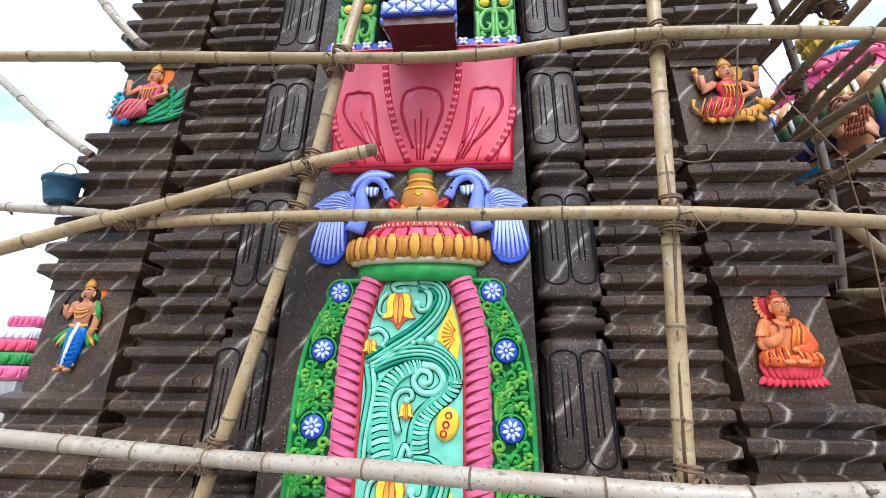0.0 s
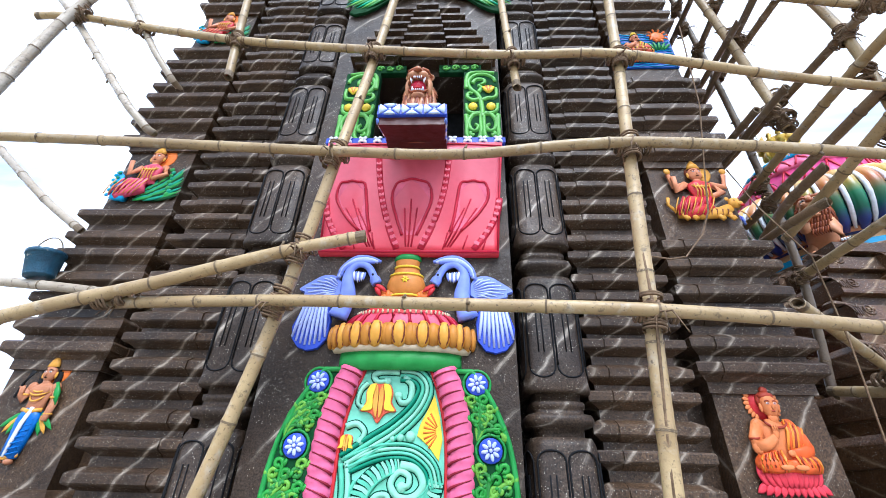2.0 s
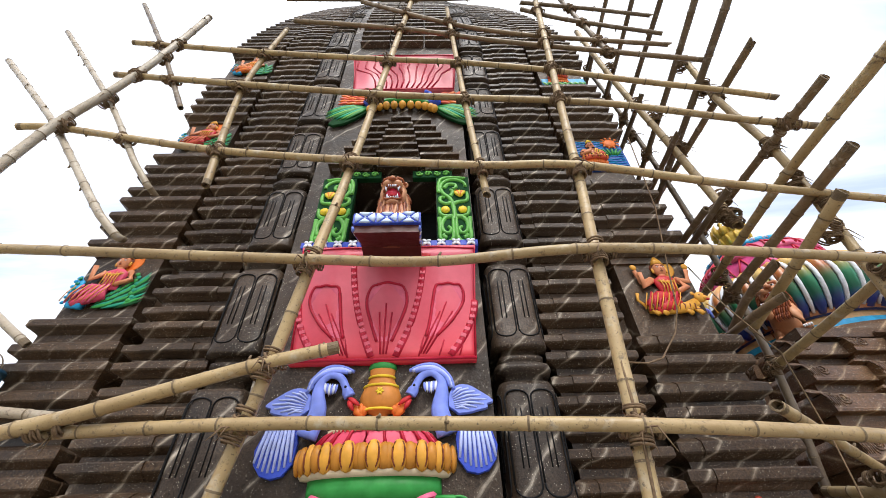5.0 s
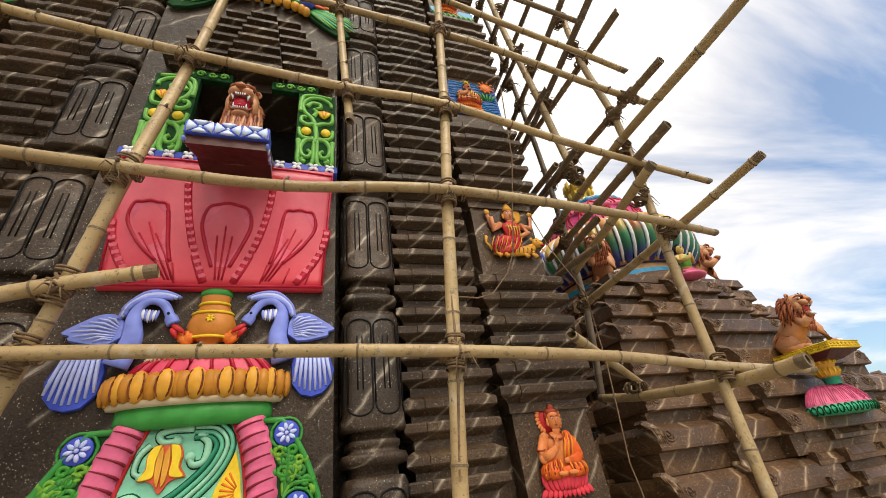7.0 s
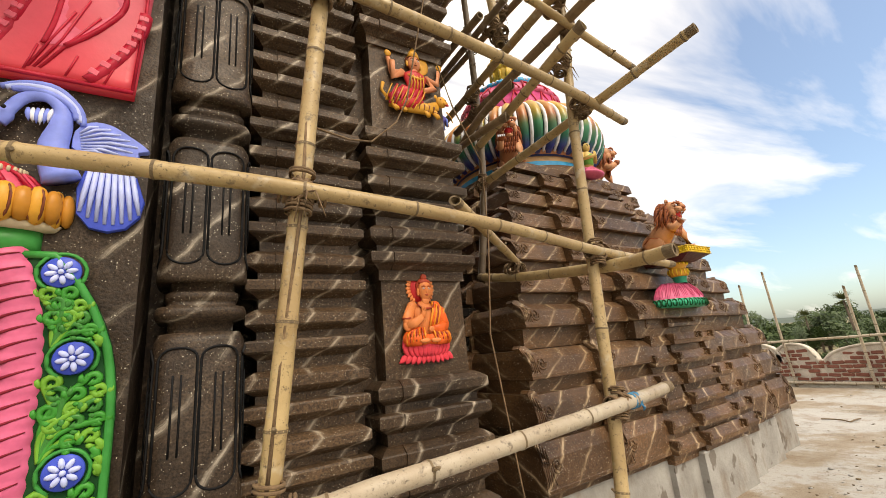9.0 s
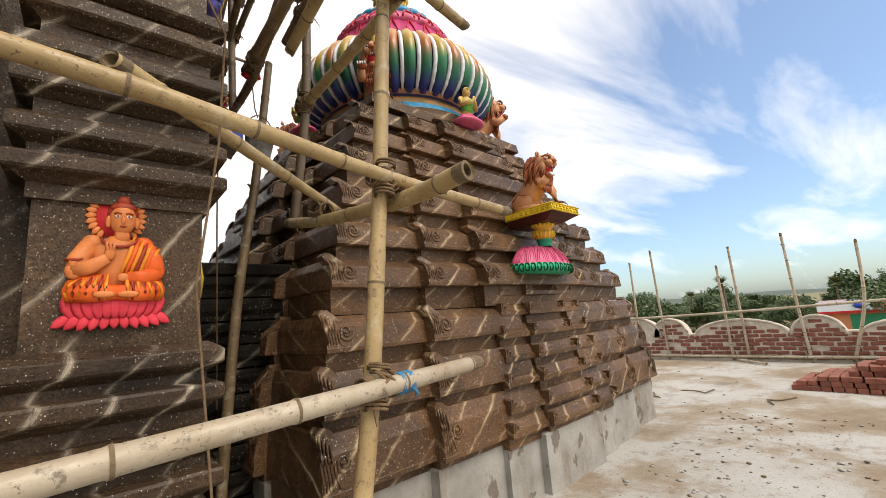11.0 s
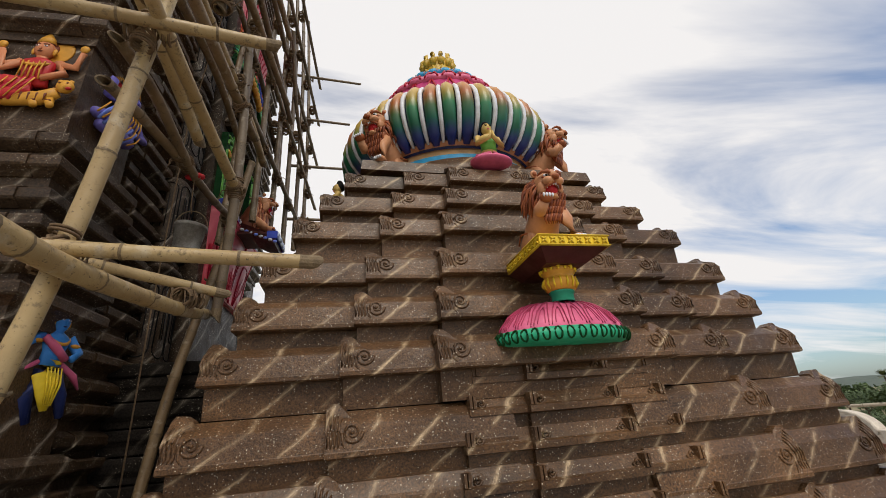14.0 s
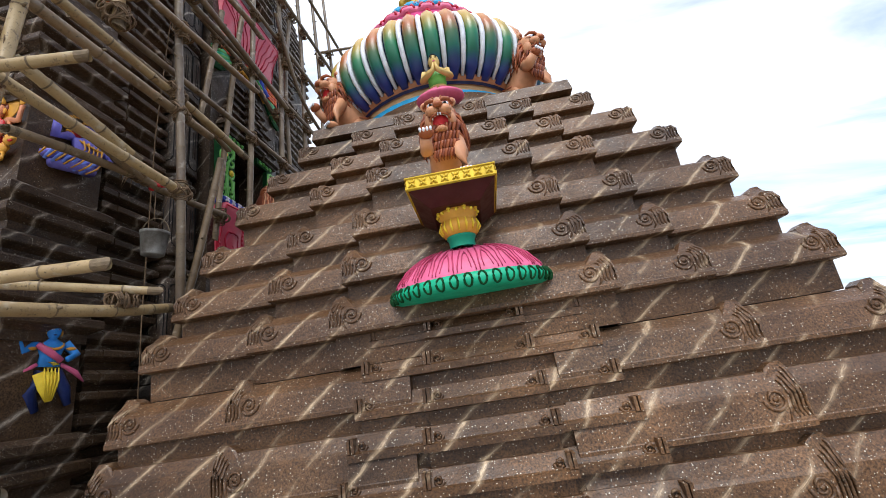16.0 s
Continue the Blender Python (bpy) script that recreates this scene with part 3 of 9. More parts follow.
def build_dome():
    c = thing("ribbed_dome", "bulging ribbed dome painted green, gold and blue with white stripes", "dome", HALL_M @ pose(-0.05, -0.32, 0) @ Matrix.Diagonal((0.99, 0.99, 1, 1)))
    grad = Nodes("dome rib paint", 0.32)
    z = grad.sep()[2]
    up = grad.math("DIVIDE", grad.math("SUBTRACT", z, 4.66), 1.0)
    warm = grad.ramp(up, (0.0, (0.02, 0.035, 0.24)), (0.07, (0.02, 0.05, 0.20)), (0.16, (0.01, 0.11, 0.07)), (0.36, (0.025, 0.18, 0.07)), (0.54, (0.36, 0.25, 0.04)), (0.78, (0.60, 0.36, 0.05)))
    rib = grad.done(warm, grad.noise(30, 3), 0.15, 0.004)
    grad = Nodes("dome rib paint warm", 0.32)
    z = grad.sep()[2]
    up = grad.math("DIVIDE", grad.math("SUBTRACT", z, 4.66), 1.0)
    warm = grad.ramp(up, (0.0, (0.02, 0.03, 0.24)), (0.10, (0.02, 0.05, 0.16)), (0.2, (0.01, 0.12, 0.08)), (0.34, (0.05, 0.12, 0.04)), (0.52, (0.36, 0.11, 0.03)), (0.82, (0.58, 0.28, 0.045)))
    rib2 = grad.done(warm, grad.noise(30, 3), 0.15, 0.004)

    def radius(t):
        """Half width of the dome from foot (0) to shoulder (1)."""
        a = radians(-42 + 110 * t)
        return 0.45 + 1.05 * math.cos(a), 5.08 + 0.62 * math.sin(a)

    bm = bmesh.new()
    lathe(bm, [(1.20, 4.62)] + [radius(i / 12) for i in range(13)] + [(0.3, 5.70)], n=48)
    part("shell", bm, NAVY, c, "dark blue shell", smooth=True)
    n = 42
    for kind, mat, r0, off in (("rib", rib, 0.086, 0.0), ("stripe", WHITE, 0.031, 0.5)):
        meshes = []
        for m in ((rib, rib2) if kind == "rib" else (WHITE,)):
            bm = bmesh.new()
            pts, rad = [], []
            for i in range(11):
                r, z = radius(i / 10)
                pts.append((r + (0.0 if kind == "rib" else 0.042), 0, z))
                rad.append(r0 * (0.62 + 0.38 * r / 1.54) * (1 if 0 < i < 10 else 0.6))
            tube(bm, pts, rad, 8 if kind == "rib" else 6, hint=Vector((0, 1, 0)))
            meshes.append(mesh_of(kind, bm, m, smooth=True))
        for k in range(n):
            ob = part(kind, meshes[k % len(meshes)], None, c)
            ob.matrix_local = Matrix.Rotation(2 * math.pi * (k + off) / n, 4, "Z")
    bm = bmesh.new()
    lathe(bm, [(1.20, 4.74), (1.27, 4.70), (1.27, 4.67), (1.18, 4.63)], n=48)
    part("foot_ring", bm, LION, c, "tan foot ring", smooth=True)
    bm = bmesh.new()
    lathe(bm, [(1.17, 4.66), (1.19, 4.57), (1.22, 4.52)], n=48)
    part("drum", bm, paint("cream drum", (0.62, 0.40, 0.20)), c, "cream drum", smooth=True)
    bm = bmesh.new()
    lathe(bm, [(1.22, 4.53), (1.23, 4.43)], n=48)
    part("drum_base", bm, CYAN, c, "sky blue base band", smooth=True)
    # lotus cap in three rows
    magenta = paint("deep magenta", (0.50, 0.05, 0.19), 0.4)
    rows = ((5.62, 1.02, 0.93, 5.98, magenta, "magenta petal ring"), (5.97, 0.95, 0.70, 6.30, ROSE, "pink petal ring"), (6.29, 0.73, 0.30, 6.58, CYAN, "light blue petal ring"))
    for j, (z0, r0, r1, z1, mat, lab) in enumerate(rows):
        bm = bmesh.new()
        lathe(bm, [(r0 * 0.9, z0 - 0.05), (r0, z0), (r0 * 0.99, z0 + 0.06), (r1, z1), (r1 * 0.5, z1 + 0.04)], n=72, wave=lambda a, i: 1 + (0.05 * abs(math.sin(12 * a)) if i < 3 else 0.01 * abs(math.sin(12 * a))))
        part("petal_ring", bm, mat, c, lab, smooth=True)
        bm = bmesh.new()
        for k in range(24):
            a = 2 * math.pi * (k + 0.5) / 24
            pts = [((r0 + 0.02 - (r0 - r1) * t ** 1.5) * math.cos(a + 0.095 * (1 - t) * s), (r0 + 0.02 - (r0 - r1) * t ** 1.5) * math.sin(a + 0.095 * (1 - t) * s), z0 + 0.03 + (z1 - z0 - 0.04) * t) for s in (-1, 1) for t in ([0, .35, .7, 1] if s < 0 else [1, .7, .35, 0])]
            tube(bm, pts, 0.018, 4)
        part("petal_edge", bm, CRIMSON if j < 2 else WHITE, c)
    bm = bmesh.new()
    lathe(bm, [(0.17, 6.93), (0.24, 6.97), (0.25, 7.01), (0.21, 7.03), (0.255, 7.09), (0.275, 7.17), (0.25, 7.19), (0.265, 7.21), (0.25, 7.30), (0.0, 7.31)], n=28)
    for k in range(12):
        a = 2 * math.pi * k / 12
        p = Vector((math.cos(a), math.sin(a), 0))
        tube(bm, [p * 0.245 + Vector((0, 0, 7.19)), p * 0.278 + Vector((0, 0, 7.26)), p * 0.275 + Vector((0, 0, 7.32)), p * 0.225 + Vector((0, 0, 7.395))], [0.050, 0.070, 0.046, 0.003], 7)
        tube(bm, [p * 0.25 + Vector((0, 0, 7.035)), p * 0.285 + Vector((0, 0, 7.10)), p * 0.285 + Vector((0, 0, 7.16))], [0.02, 0.034, 0.02], 6)
    bm.transform(Matrix.Translation((0, 0, 6.58)) @ Matrix.Diagonal((0.95, 0.95, 1.55, 1)) @ Matrix.Translation((0, 0, -6.95)))
    part("crown", bm, paint("crown gold", (0.55, 0.36, 0.05), 0.3), c, "gilded crown finial", smooth=True)


build_dome()


def lion_mesh(nod):
    """A seated guardian lion facing -y, feet at z 0, about 0.66 m tall; painted plaster."""
    bm = bmesh.new()
    T, B, R, W, D, F = range(6)
    ball(bm, (0, 0.26, 0.16), (0.145, 0.20, 0.16), T, 16)                 # haunches
    for s in (-1, 1):
        ball(bm, (0.120 * s, 0.22, 0.125), (0.055, 0.150, 0.125), T, 14)
        tube(bm, [(0.135 * s, 0.30, 0.06), (0.145 * s, 0.14, 0.04), (0.14 * s, 0.02, 0.035)], [0.045, 0.045, 0.04], 8, T)
        ball(bm, (0.14 * s, 0.0, 0.03), (0.046, 0.065, 0.034), T, 10)
        tube(bm, [(0.172 * s, 0.12, 0.20), (0.178 * s, 0.24, 0.235), (0.165 * s, 0.34, 0.17)], 0.008, 5, B)
    tube(bm, [(0, 0.30, 0.15), (0, 0.16, 0.25), (0, 0.04, 0.37), (0, -0.01, 0.46)], [0.145, 0.15, 0.135, 0.10], 16, T)
    tube(bm, [(0.085, -0.03, 0.36), (0.115, -0.10, 0.22), (0.120, -0.14, 0.05)], [0.068, 0.050, 0.043], 10, T)   # straight fore leg
    ball(bm, (0.120, -0.175, 0.032), (0.052, 0.070, 0.034), T, 10)
    for k in range(4):
        ball(bm, (0.085 + 0.023 * k, -0.235, 0.026), (0.012, 0.016, 0.018), W, 6)
    tube(bm, [(-0.085, -0.03, 0.36), (-0.140, -0.11, 0.29), (-0.125, -0.19, 0.345)], [0.062, 0.052, 0.044], 10, T)  # raised paw
    ball(bm, (-0.115, -0.215, 0.365), (0.060, 0.048, 0.042), B, 10)
    for k in range(4):
        ball(bm, (-0.155 + 0.026 * k, -0.258, 0.372), (0.011, 0.014, 0.020), W, 6)
    # mane: a core, then long wavy locks that fall back and down the breast
    ball(bm, (0, 0.035, 0.515), (0.150, 0.120, 0.175), B, 16)
    ball(bm, (0, -0.045, 0.385), (0.118, 0.090, 0.125), B, 14)
    for j in range(3):
        for k in range(22):
            a = radians(-62 + 304 * (k + 0.5 * (j % 2)) / 21)
            d = Vector((math.cos(a), 0, math.sin(a)))
            base = Vector((0, -0.075 + 0.055 * j, 0.560)) + d * (0.112 + 0.014 * j)
            fall = Vector((d.x * 0.05, 0.05 + 0.012 * j, -0.055 - 0.10 * (1 - max(0.0, d.z))))
            wave = Vector((-d.z, 0, d.x)) * 0.012 * (1 if k % 2 else -1)
            tube(bm, [base - d * 0.012, base + fall * 0.35 + d * 0.022 + wave, base + fall * 0.75 + d * 0.016 - wave, base + fall * 1.1], [0.013, 0.0155, 0.012, 0.003], 5, B if (k + j) % 3 else F)
    for j in range(4):
        for k in range(9):
            x = (k - 4) * 0.027 * (1 - 0.10 * j)
            z = 0.50 - 0.062 * j
            y = -0.070 - 0.065 * math.sqrt(max(0.05, 1 - (x / 0.135) ** 2)) + 0.012 * j
            tube(bm, [(x, y + 0.01, z), (x * 1.08 + 0.010, y - 0.012, z - 0.045), (x * 1.12 - 0.006, y - 0.006, z - 0.085), (x * 1.05, y + 0.008, z - 0.12)], [0.012, 0.0155, 0.013, 0.003], 5, B if (k + j) % 2 else F)
    # head: broad brow, open jaws, deep red mouth
    n0 = len(bm.verts)
    ball(bm, (0, -0.045, 0.575), (0.098, 0.098, 0.088), T, 16)
    ball(bm, (0, -0.060, 0.480), (0.070, 0.075, 0.045), T, 12)
    for s in (-1, 1):
        ball(bm, (0.038 * s, -0.140, 0.568), (0.043, 0.052, 0.033), T, 12)          # upper lips
        ball(bm, (0.068 * s, -0.090, 0.520), (0.032, 0.048, 0.055), T, 10)          # cheeks
        tube(bm, [(0.012 * s, -0.165, 0.545), (0.045 * s, -0.165, 0.536), (0.070 * s, -0.115, 0.510), (0.058 * s, -0.105, 0.470)], 0.0085, 6, B)
        ball(bm, (0.046 * s, -0.128, 0.612), (0.021, 0.014, 0.013), W, 10)
        ball(bm, (0.046 * s, -0.141, 0.612), (0.009, 0.005, 0.010), D, 8)
        tube(bm, [(0.008 * s, -0.150, 0.622), (0.035 * s, -0.143, 0.640), (0.070 * s, -0.122, 0.640), (0.092 * s, -0.090, 0.618)], [0.010, 0.014, 0.012, 0.006], 6, B)
        tube(bm, [(0.020 * s, -0.137, 0.598), (0.046 * s, -0.138, 0.594), (0.074 * s, -0.118, 0.602)], 0.006, 5, B)
        ball(bm, (0.088 * s, -0.030, 0.652), (0.028, 0.016, 0.030), T, 10)
        ball(bm, (0.088 * s, -0.042, 0.652), (0.016, 0.010, 0.018), B, 8)
        tube(bm, [(0.030 * s, -0.115, 0.668), (0.012 * s, -0.125, 0.650), (0.010 * s, -0.140, 0.628)], 0.007, 5, B)
    tube(bm, [(0, -0.120, 0.640), (0, -0.155, 0.612), (0, -0.178, 0.592)], [0.026, 0.026, 0.030], 8, T)
    ball(bm, (0, -0.188, 0.592), (0.032, 0.020, 0.019), B, 10)
    ball(bm, (0, -0.105, 0.455), (0.050, 0.062, 0.022), T, 12)
    ball(bm, (0, -0.150, 0.458), (0.030, 0.018, 0.020), T, 8)
    ball(bm, (0, -0.098, 0.510), (0.056, 0.050, 0.052), R, 12)
    ball(bm, (0, -0.128, 0.480), (0.027, 0.040, 0.010), R, 8)
    for k in range(6):
        x = -0.044 + 0.0176 * k
        big = 2.0 if k in (0, 5) else 1.0
        tube(bm, [(x, -0.172 + abs(x) * 0.7, 0.546), (x, -0.174 + abs(x) * 0.7, 0.546 - 0.016 * big)], [0.008, 0.002], 5, W)
        tube(bm, [(x * 0.85, -0.154 + abs(x) * 0.7, 0.470), (x * 0.85, -0.156 + abs(x) * 0.7, 0.470 + 0.014 * big)], [0.007, 0.002], 5, W)
    bm.verts.ensure_lookup_table()
    bmesh.ops.transform(bm, matrix=Matrix.Translation((0, -0.080, 0.560)) @ Matrix.Rotation(radians(nod), 4, "X") @ Matrix.Diagonal((1.22, 1.22, 1.20, 1)) @ Matrix.Translation((0, 0.06, -0.555)), verts=bm.verts[n0:])
    # tail laid along the ground behind
    tube(bm, [(0, 0.42, 0.06), (0.07, 0.50, 0.04), (0.16, 0.50, 0.035), (0.22, 0.42, 0.04)], [0.028, 0.024, 0.022, 0.034], 7, B)
    return mesh_of("lion_statue", bm, LION, MANE, RED, WHITE, GROOVE, MANE_DARK, smooth=True)


def roaring_mesh():
    """A lion's head and breast with wide open jaws, facing -y, resting on z 0; painted plaster."""
    bm = bmesh.new()
    T, B, R, W, D, F = range(6)
    tube(bm, [(0, 0.16, 0.0), (0, 0.10, 0.20), (0, 0.03, 0.40), (0, 0.0, 0.52)], [0.16, 0.155, 0.135, 0.08], 16, F)
    ball(bm, (0, 0.02, 0.47), (0.135, 0.11, 0.14), B, 16)
    # long locks hanging from the jaw and cheeks
    for j in range(2):
        for k in range(23):
            a = radians(-178 + 176 * (k + 0.5 * j) / 23)
            d = Vector((math.cos(a), math.sin(a), 0))
            r0, r1 = 0.120 - 0.01 * j, 0.165 + 0.02 * j
            top, low = 0.47 - 0.10 * j + 0.02 * (k % 2), 0.02
            w = Vector((-d.y, d.x, 0)) * 0.012 * (1 if k % 2 else -1)
            base = Vector((0, 0.02, 0))
            pts = [base + d * (r0 + (r1 - r0) * u) + w * math.sin(u * 6.0) + Vector((0, 0, top + (low - top) * u)) for u in (0, 0.25, 0.5, 0.75, 1.0)]
            tube(bm, pts, [0.012, 0.0165, 0.0155, 0.0135, 0.006], 5, (B, T, F)[(k + j) % 3])
    # ruff of short locks round the face
    for k in range(26):
        a = radians(-70 + 320 * k / 25)
        d = Vector((math.cos(a), 0.25, math.sin(a)))
        c = Vector((0, -0.045, 0.485))
        tube(bm, [c + d * 0.085, c + d * 0.118 + Vector((0, 0, 0.004)), c + d * 0.150 + Vector((0, 0.02, -0.012))], [0.014, 0.015, 0.003], 5, B if k % 2 else T)
    n0 = len(bm.verts)
    ball(bm, (0, -0.055, 0.515), (0.100, 0.090, 0.088), T, 16)
    for s in (-1, 1):
        ball(bm, (0.034 * s, -0.150, 0.520), (0.042, 0.046, 0.032), T, 12)
        ball(bm, (0.072 * s, -0.095, 0.455), (0.028, 0.045, 0.070), T, 12)
        tube(bm, [(0.0, -0.182, 0.498), (0.040 * s, -0.178, 0.494), (0.066 * s, -0.140, 0.468), (0.066 * s, -0.130, 0.420), (0.045 * s, -0.160, 0.385), (0.0, -0.176, 0.378)], 0.0095, 6, B)
        ball(bm, (0.046 * s, -0.128, 0.562), (0.019, 0.012, 0.011), W, 10)
        ball(bm, (0.044 * s, -0.139, 0.562), (0.008, 0.005, 0.009), D, 8)
        tube(bm, [(0.010 * s, -0.148, 0.566), (0.034 * s, -0.146, 0.584), (0.066 * s, -0.124, 0.586), (0.088 * s, -0.092, 0.566)], [0.010, 0.015, 0.013, 0.006], 6, B)
        ball(bm, (0.082 * s, -0.030, 0.605), (0.027, 0.016, 0.028), T, 10)
        ball(bm, (0.082 * s, -0.043, 0.605), (0.015, 0.010, 0.017), B, 8)
        for k in range(3):
            tube(bm, [(0.016 * s, -0.190 + 0.012 * k, 0.540 + 0.012 * k), (0.040 * s, -0.178 + 0.012 * k, 0.545 + 0.011 * k), (0.060 * s, -0.150 + 0.010 * k, 0.532 + 0.012 * k)], 0.005, 5, B)
            tube(bm, [(0.006 * s, -0.135 + 0.02 * k, 0.590 + 0.008 * k), (0.030 * s, -0.125 + 0.02 * k, 0.604 + 0.006 * k)], 0.005, 5, B)
        tube(bm, [(0.047 * s, -0.166, 0.490), (0.044 * s, -0.172, 0.448)], [0.012, 0.002], 6, W)
        tube(bm, [(0.038 * s, -0.164, 0.388), (0.038 * s, -0.170, 0.424)], [0.011, 0.002], 6, W)
    tube(bm, [(0, -0.120, 0.590), (0, -0.155, 0.565), (0, -0.188, 0.545)], [0.024, 0.024, 0.028], 8, T)
    ball(bm, (0, -0.196, 0.542), (0.030, 0.018, 0.017), B, 10)
    ball(bm, (0, -0.125, 0.437), (0.057, 0.046, 0.062), R, 14)
    ball(bm, (0, -0.150, 0.410), (0.026, 0.036, 0.014), 6, 10)
    ball(bm, (0, -0.120, 0.365), (0.056, 0.060, 0.026), T, 12)
    for k in range(5):
        x = -0.026 + 0.013 * k
        tube(bm, [(x, -0.184, 0.494), (x, -0.186, 0.478)], [0.0068, 0.003], 5, W)
        tube(bm, [(x, -0.174, 0.386), (x, -0.176, 0.400)], [0.006, 0.003], 5, W)
    bm.verts.ensure_lookup_table()
    bmesh.ops.transform(bm, matrix=Matrix.Translation((0, -0.05, 0.475)) @ Matrix.Rotation(radians(14), 4, "X") @ Matrix.Diagonal((1.12, 1.12, 1.12, 1)) @ Matrix.Translation((0, 0.05, -0.475)), verts=bm.verts[n0:])
    # fore leg with the paw on the ledge
    tube(bm, [(-0.11, 0.0, 0.22), (-0.165, -0.09, 0.13), (-0.165, -0.17, 0.06)], [0.06, 0.055, 0.045], 10, T)
    ball(bm, (-0.165, -0.20, 0.055), (0.060, 0.060, 0.045), T, 12)
    for k in range(4):
        ball(bm, (-0.207 + 0.028 * k, -0.250, 0.050), (0.016, 0.022, 0.024), B, 8)
        ball(bm, (-0.207 + 0.028 * k, -0.272, 0.042), (0.007, 0.012, 0.010), W, 6)
    return mesh_of("lion_statue", bm, LION, MANE, CRIMSON, WHITE, GROOVE, MANE_DARK, RED, smooth=True)


LION_MESH, LION_LOW = lion_mesh(14), roaring_mesh()


def lion(m, label, group="", low=False):
    ob = new("lion_statue", LION_LOW if low else LION_MESH)
    ob.matrix_world = m
    return tagged(ob, label, "statue", group)


def scaled(m, s):
    return m @ Matrix.Diagonal((s, s, s, 1))


def build_corbel():
    """The painted lotus bracket with a yellow slab, and the lion upon it."""
    c = thing("lotus_bracket", "painted lotus bracket, pink petals and green rim, under a yellow slab", "bracket", HALL_M @ pose(0.02, -2.62, 2.11) @ Matrix.Diagonal((1, 0.88, 0.955, 1)) @ pose(0, 0, -2.11))
    bm = bmesh.new()
    lathe(bm, [(0.0, 2.105), (0.46, 2.11), (0.515, 2.13), (0.53, 2.165), (0.50, 2.205), (0.47, 2.21)], n=48, arc=(math.pi, 2 * math.pi))
    bmesh.ops.scale(bm, vec=(1, 0.62, 1), verts=bm.verts)
    part("rim", bm, RIM_GREEN, c, "bright green rim", smooth=True)
    for k in range(19):
        a = math.pi + math.pi * (k + 0.5) / 19
        bm = bmesh.new()
        m = Matrix.Rotation(a, 3, "Z")
        ring = []
        for q in range(13):
            w = 2 * math.pi * q / 12
            ring.append(Vector((0.532 * math.cos(a), 0.532 * 0.62 * math.sin(a), 2.160)) + m @ Vector((-0.020 * abs(math.sin(w)) ** 2, 0.024 * math.cos(w), 0.042 * math.sin(w))))
        tube(bm, ring, 0.0075, 6)
        part("bead", bm, DEEP, c, "dark green oval outline")
    bm = bmesh.new()
    lathe(bm, [(0.485, 2.20), (0.475, 2.24), (0.437, 2.285), (0.40, 2.33), (0.30, 2.39), (0.20, 2.42), (0.0, 2.43)], n=60, arc=(math.pi, 2 * math.pi), wave=lambda a, i: 1 + (0.02 * abs(math.sin(7 * a)) if i < 4 else 0))
    bmesh.ops.scale(bm, vec=(1, 0.62, 1), verts=bm.verts)
    bowl = [(0.490, 2.215), (0.480, 2.243), (0.440, 2.288), (0.405, 2.335), (0.305, 2.394), (0.205, 2.424)]

    def on_bowl(t):
        """Point (radius, height) just over the bowl, from its rim (0) to its crown (1)."""
        k = min(len(bowl) - 2, int(t * (len(bowl) - 1)))
        u = t * (len(bowl) - 1) - k
        return tuple(p + (q - p) * u + 0.003 for p, q in zip(bowl[k], bowl[k + 1]))

    part("petal_bowl", bm, ROSE, c, "pink petals", smooth=True)
    bm = bmesh.new()
    for k in range(11):
        a0 = math.pi + math.pi * (k + 0.5) / 11
        for s in (-1, 1):
            pts = []
            for t in (0, 0.15, 0.3, 0.45, 0.6, 0.75, 0.88, 1):
                a = a0 + s * 0.118 * math.sqrt(max(0, 1 - t ** 2.2))
                r, zz = on_bowl(t * 0.92)
                pts.append((r * math.cos(a), 0.62 * r * math.sin(a), zz))
            tube(bm, pts, 0.0045, 4)
        for s in (-1, 1):
            inner = []
            for t in (0.12, 0.3, 0.45, 0.58, 0.68):
                r, zz = on_bowl(t)
                a = a0 + s * 0.062 * math.sqrt(max(0, 1 - (t / 0.68) ** 2.2))
                inner.append((r * math.cos(a), 0.62 * r * math.sin(a), zz))
            tube(bm, inner, 0.0035, 4)
    part("petal_line", bm, paint("rose line", (0.40, 0.035, 0.10)), c, "deep rose petal lines")
    bm = bmesh.new()
    lathe(bm, [(0.085, 2.41), (0.085, 2.47), (0.095, 2.475), (0.095, 2.49)], (0, -0.13), 20)
    part("stem", bm, TEAL, c, "green stem", smooth=True)
    bm = bmesh.new()
    lathe(bm, [(0.07, 2.485), (0.110, 2.50), (0.128, 2.545), (0.122, 2.585), (0.100, 2.60), (0.118, 2.615), (0.130, 2.65), (0.125, 2.675), (0.09, 2.68)], (0, -0.13), 28)
    pot = part("pot", bm, GOLD, c, "ochre carved pot", smooth=True)
    bm = bmesh.new()
    for k in range(16):
        a = 2 * math.pi * k / 16
        d = Vector((math.cos(a), math.sin(a), 0))
        o = Vector((0, -0.13, 0))
        tube(bm, [o + d * 0.113 + Vector((0, 0, 2.505)), o + d * 0.134 + Vector((0, 0, 2.545)), o + d * 0.124 + Vector((0, 0, 2.588))], [0.004, 0.009, 0.004], 5)
        ball(bm, o + d * 0.133 + Vector((0, 0, 2.648)), (0.012, 0.012, 0.014), 0, 6)
        if k % 2:
            tube(bm, [o + d * 0.128 + Vector((0, 0, 2.66)), o + d * 0.150 + Vector((0, 0, 2.70))], [0.018, 0.005], 5)
    part("carving", bm, YELLOW, pot, "yellow carved leaves and knobs", smooth=True)
    # slab
    bm = bmesh.new()
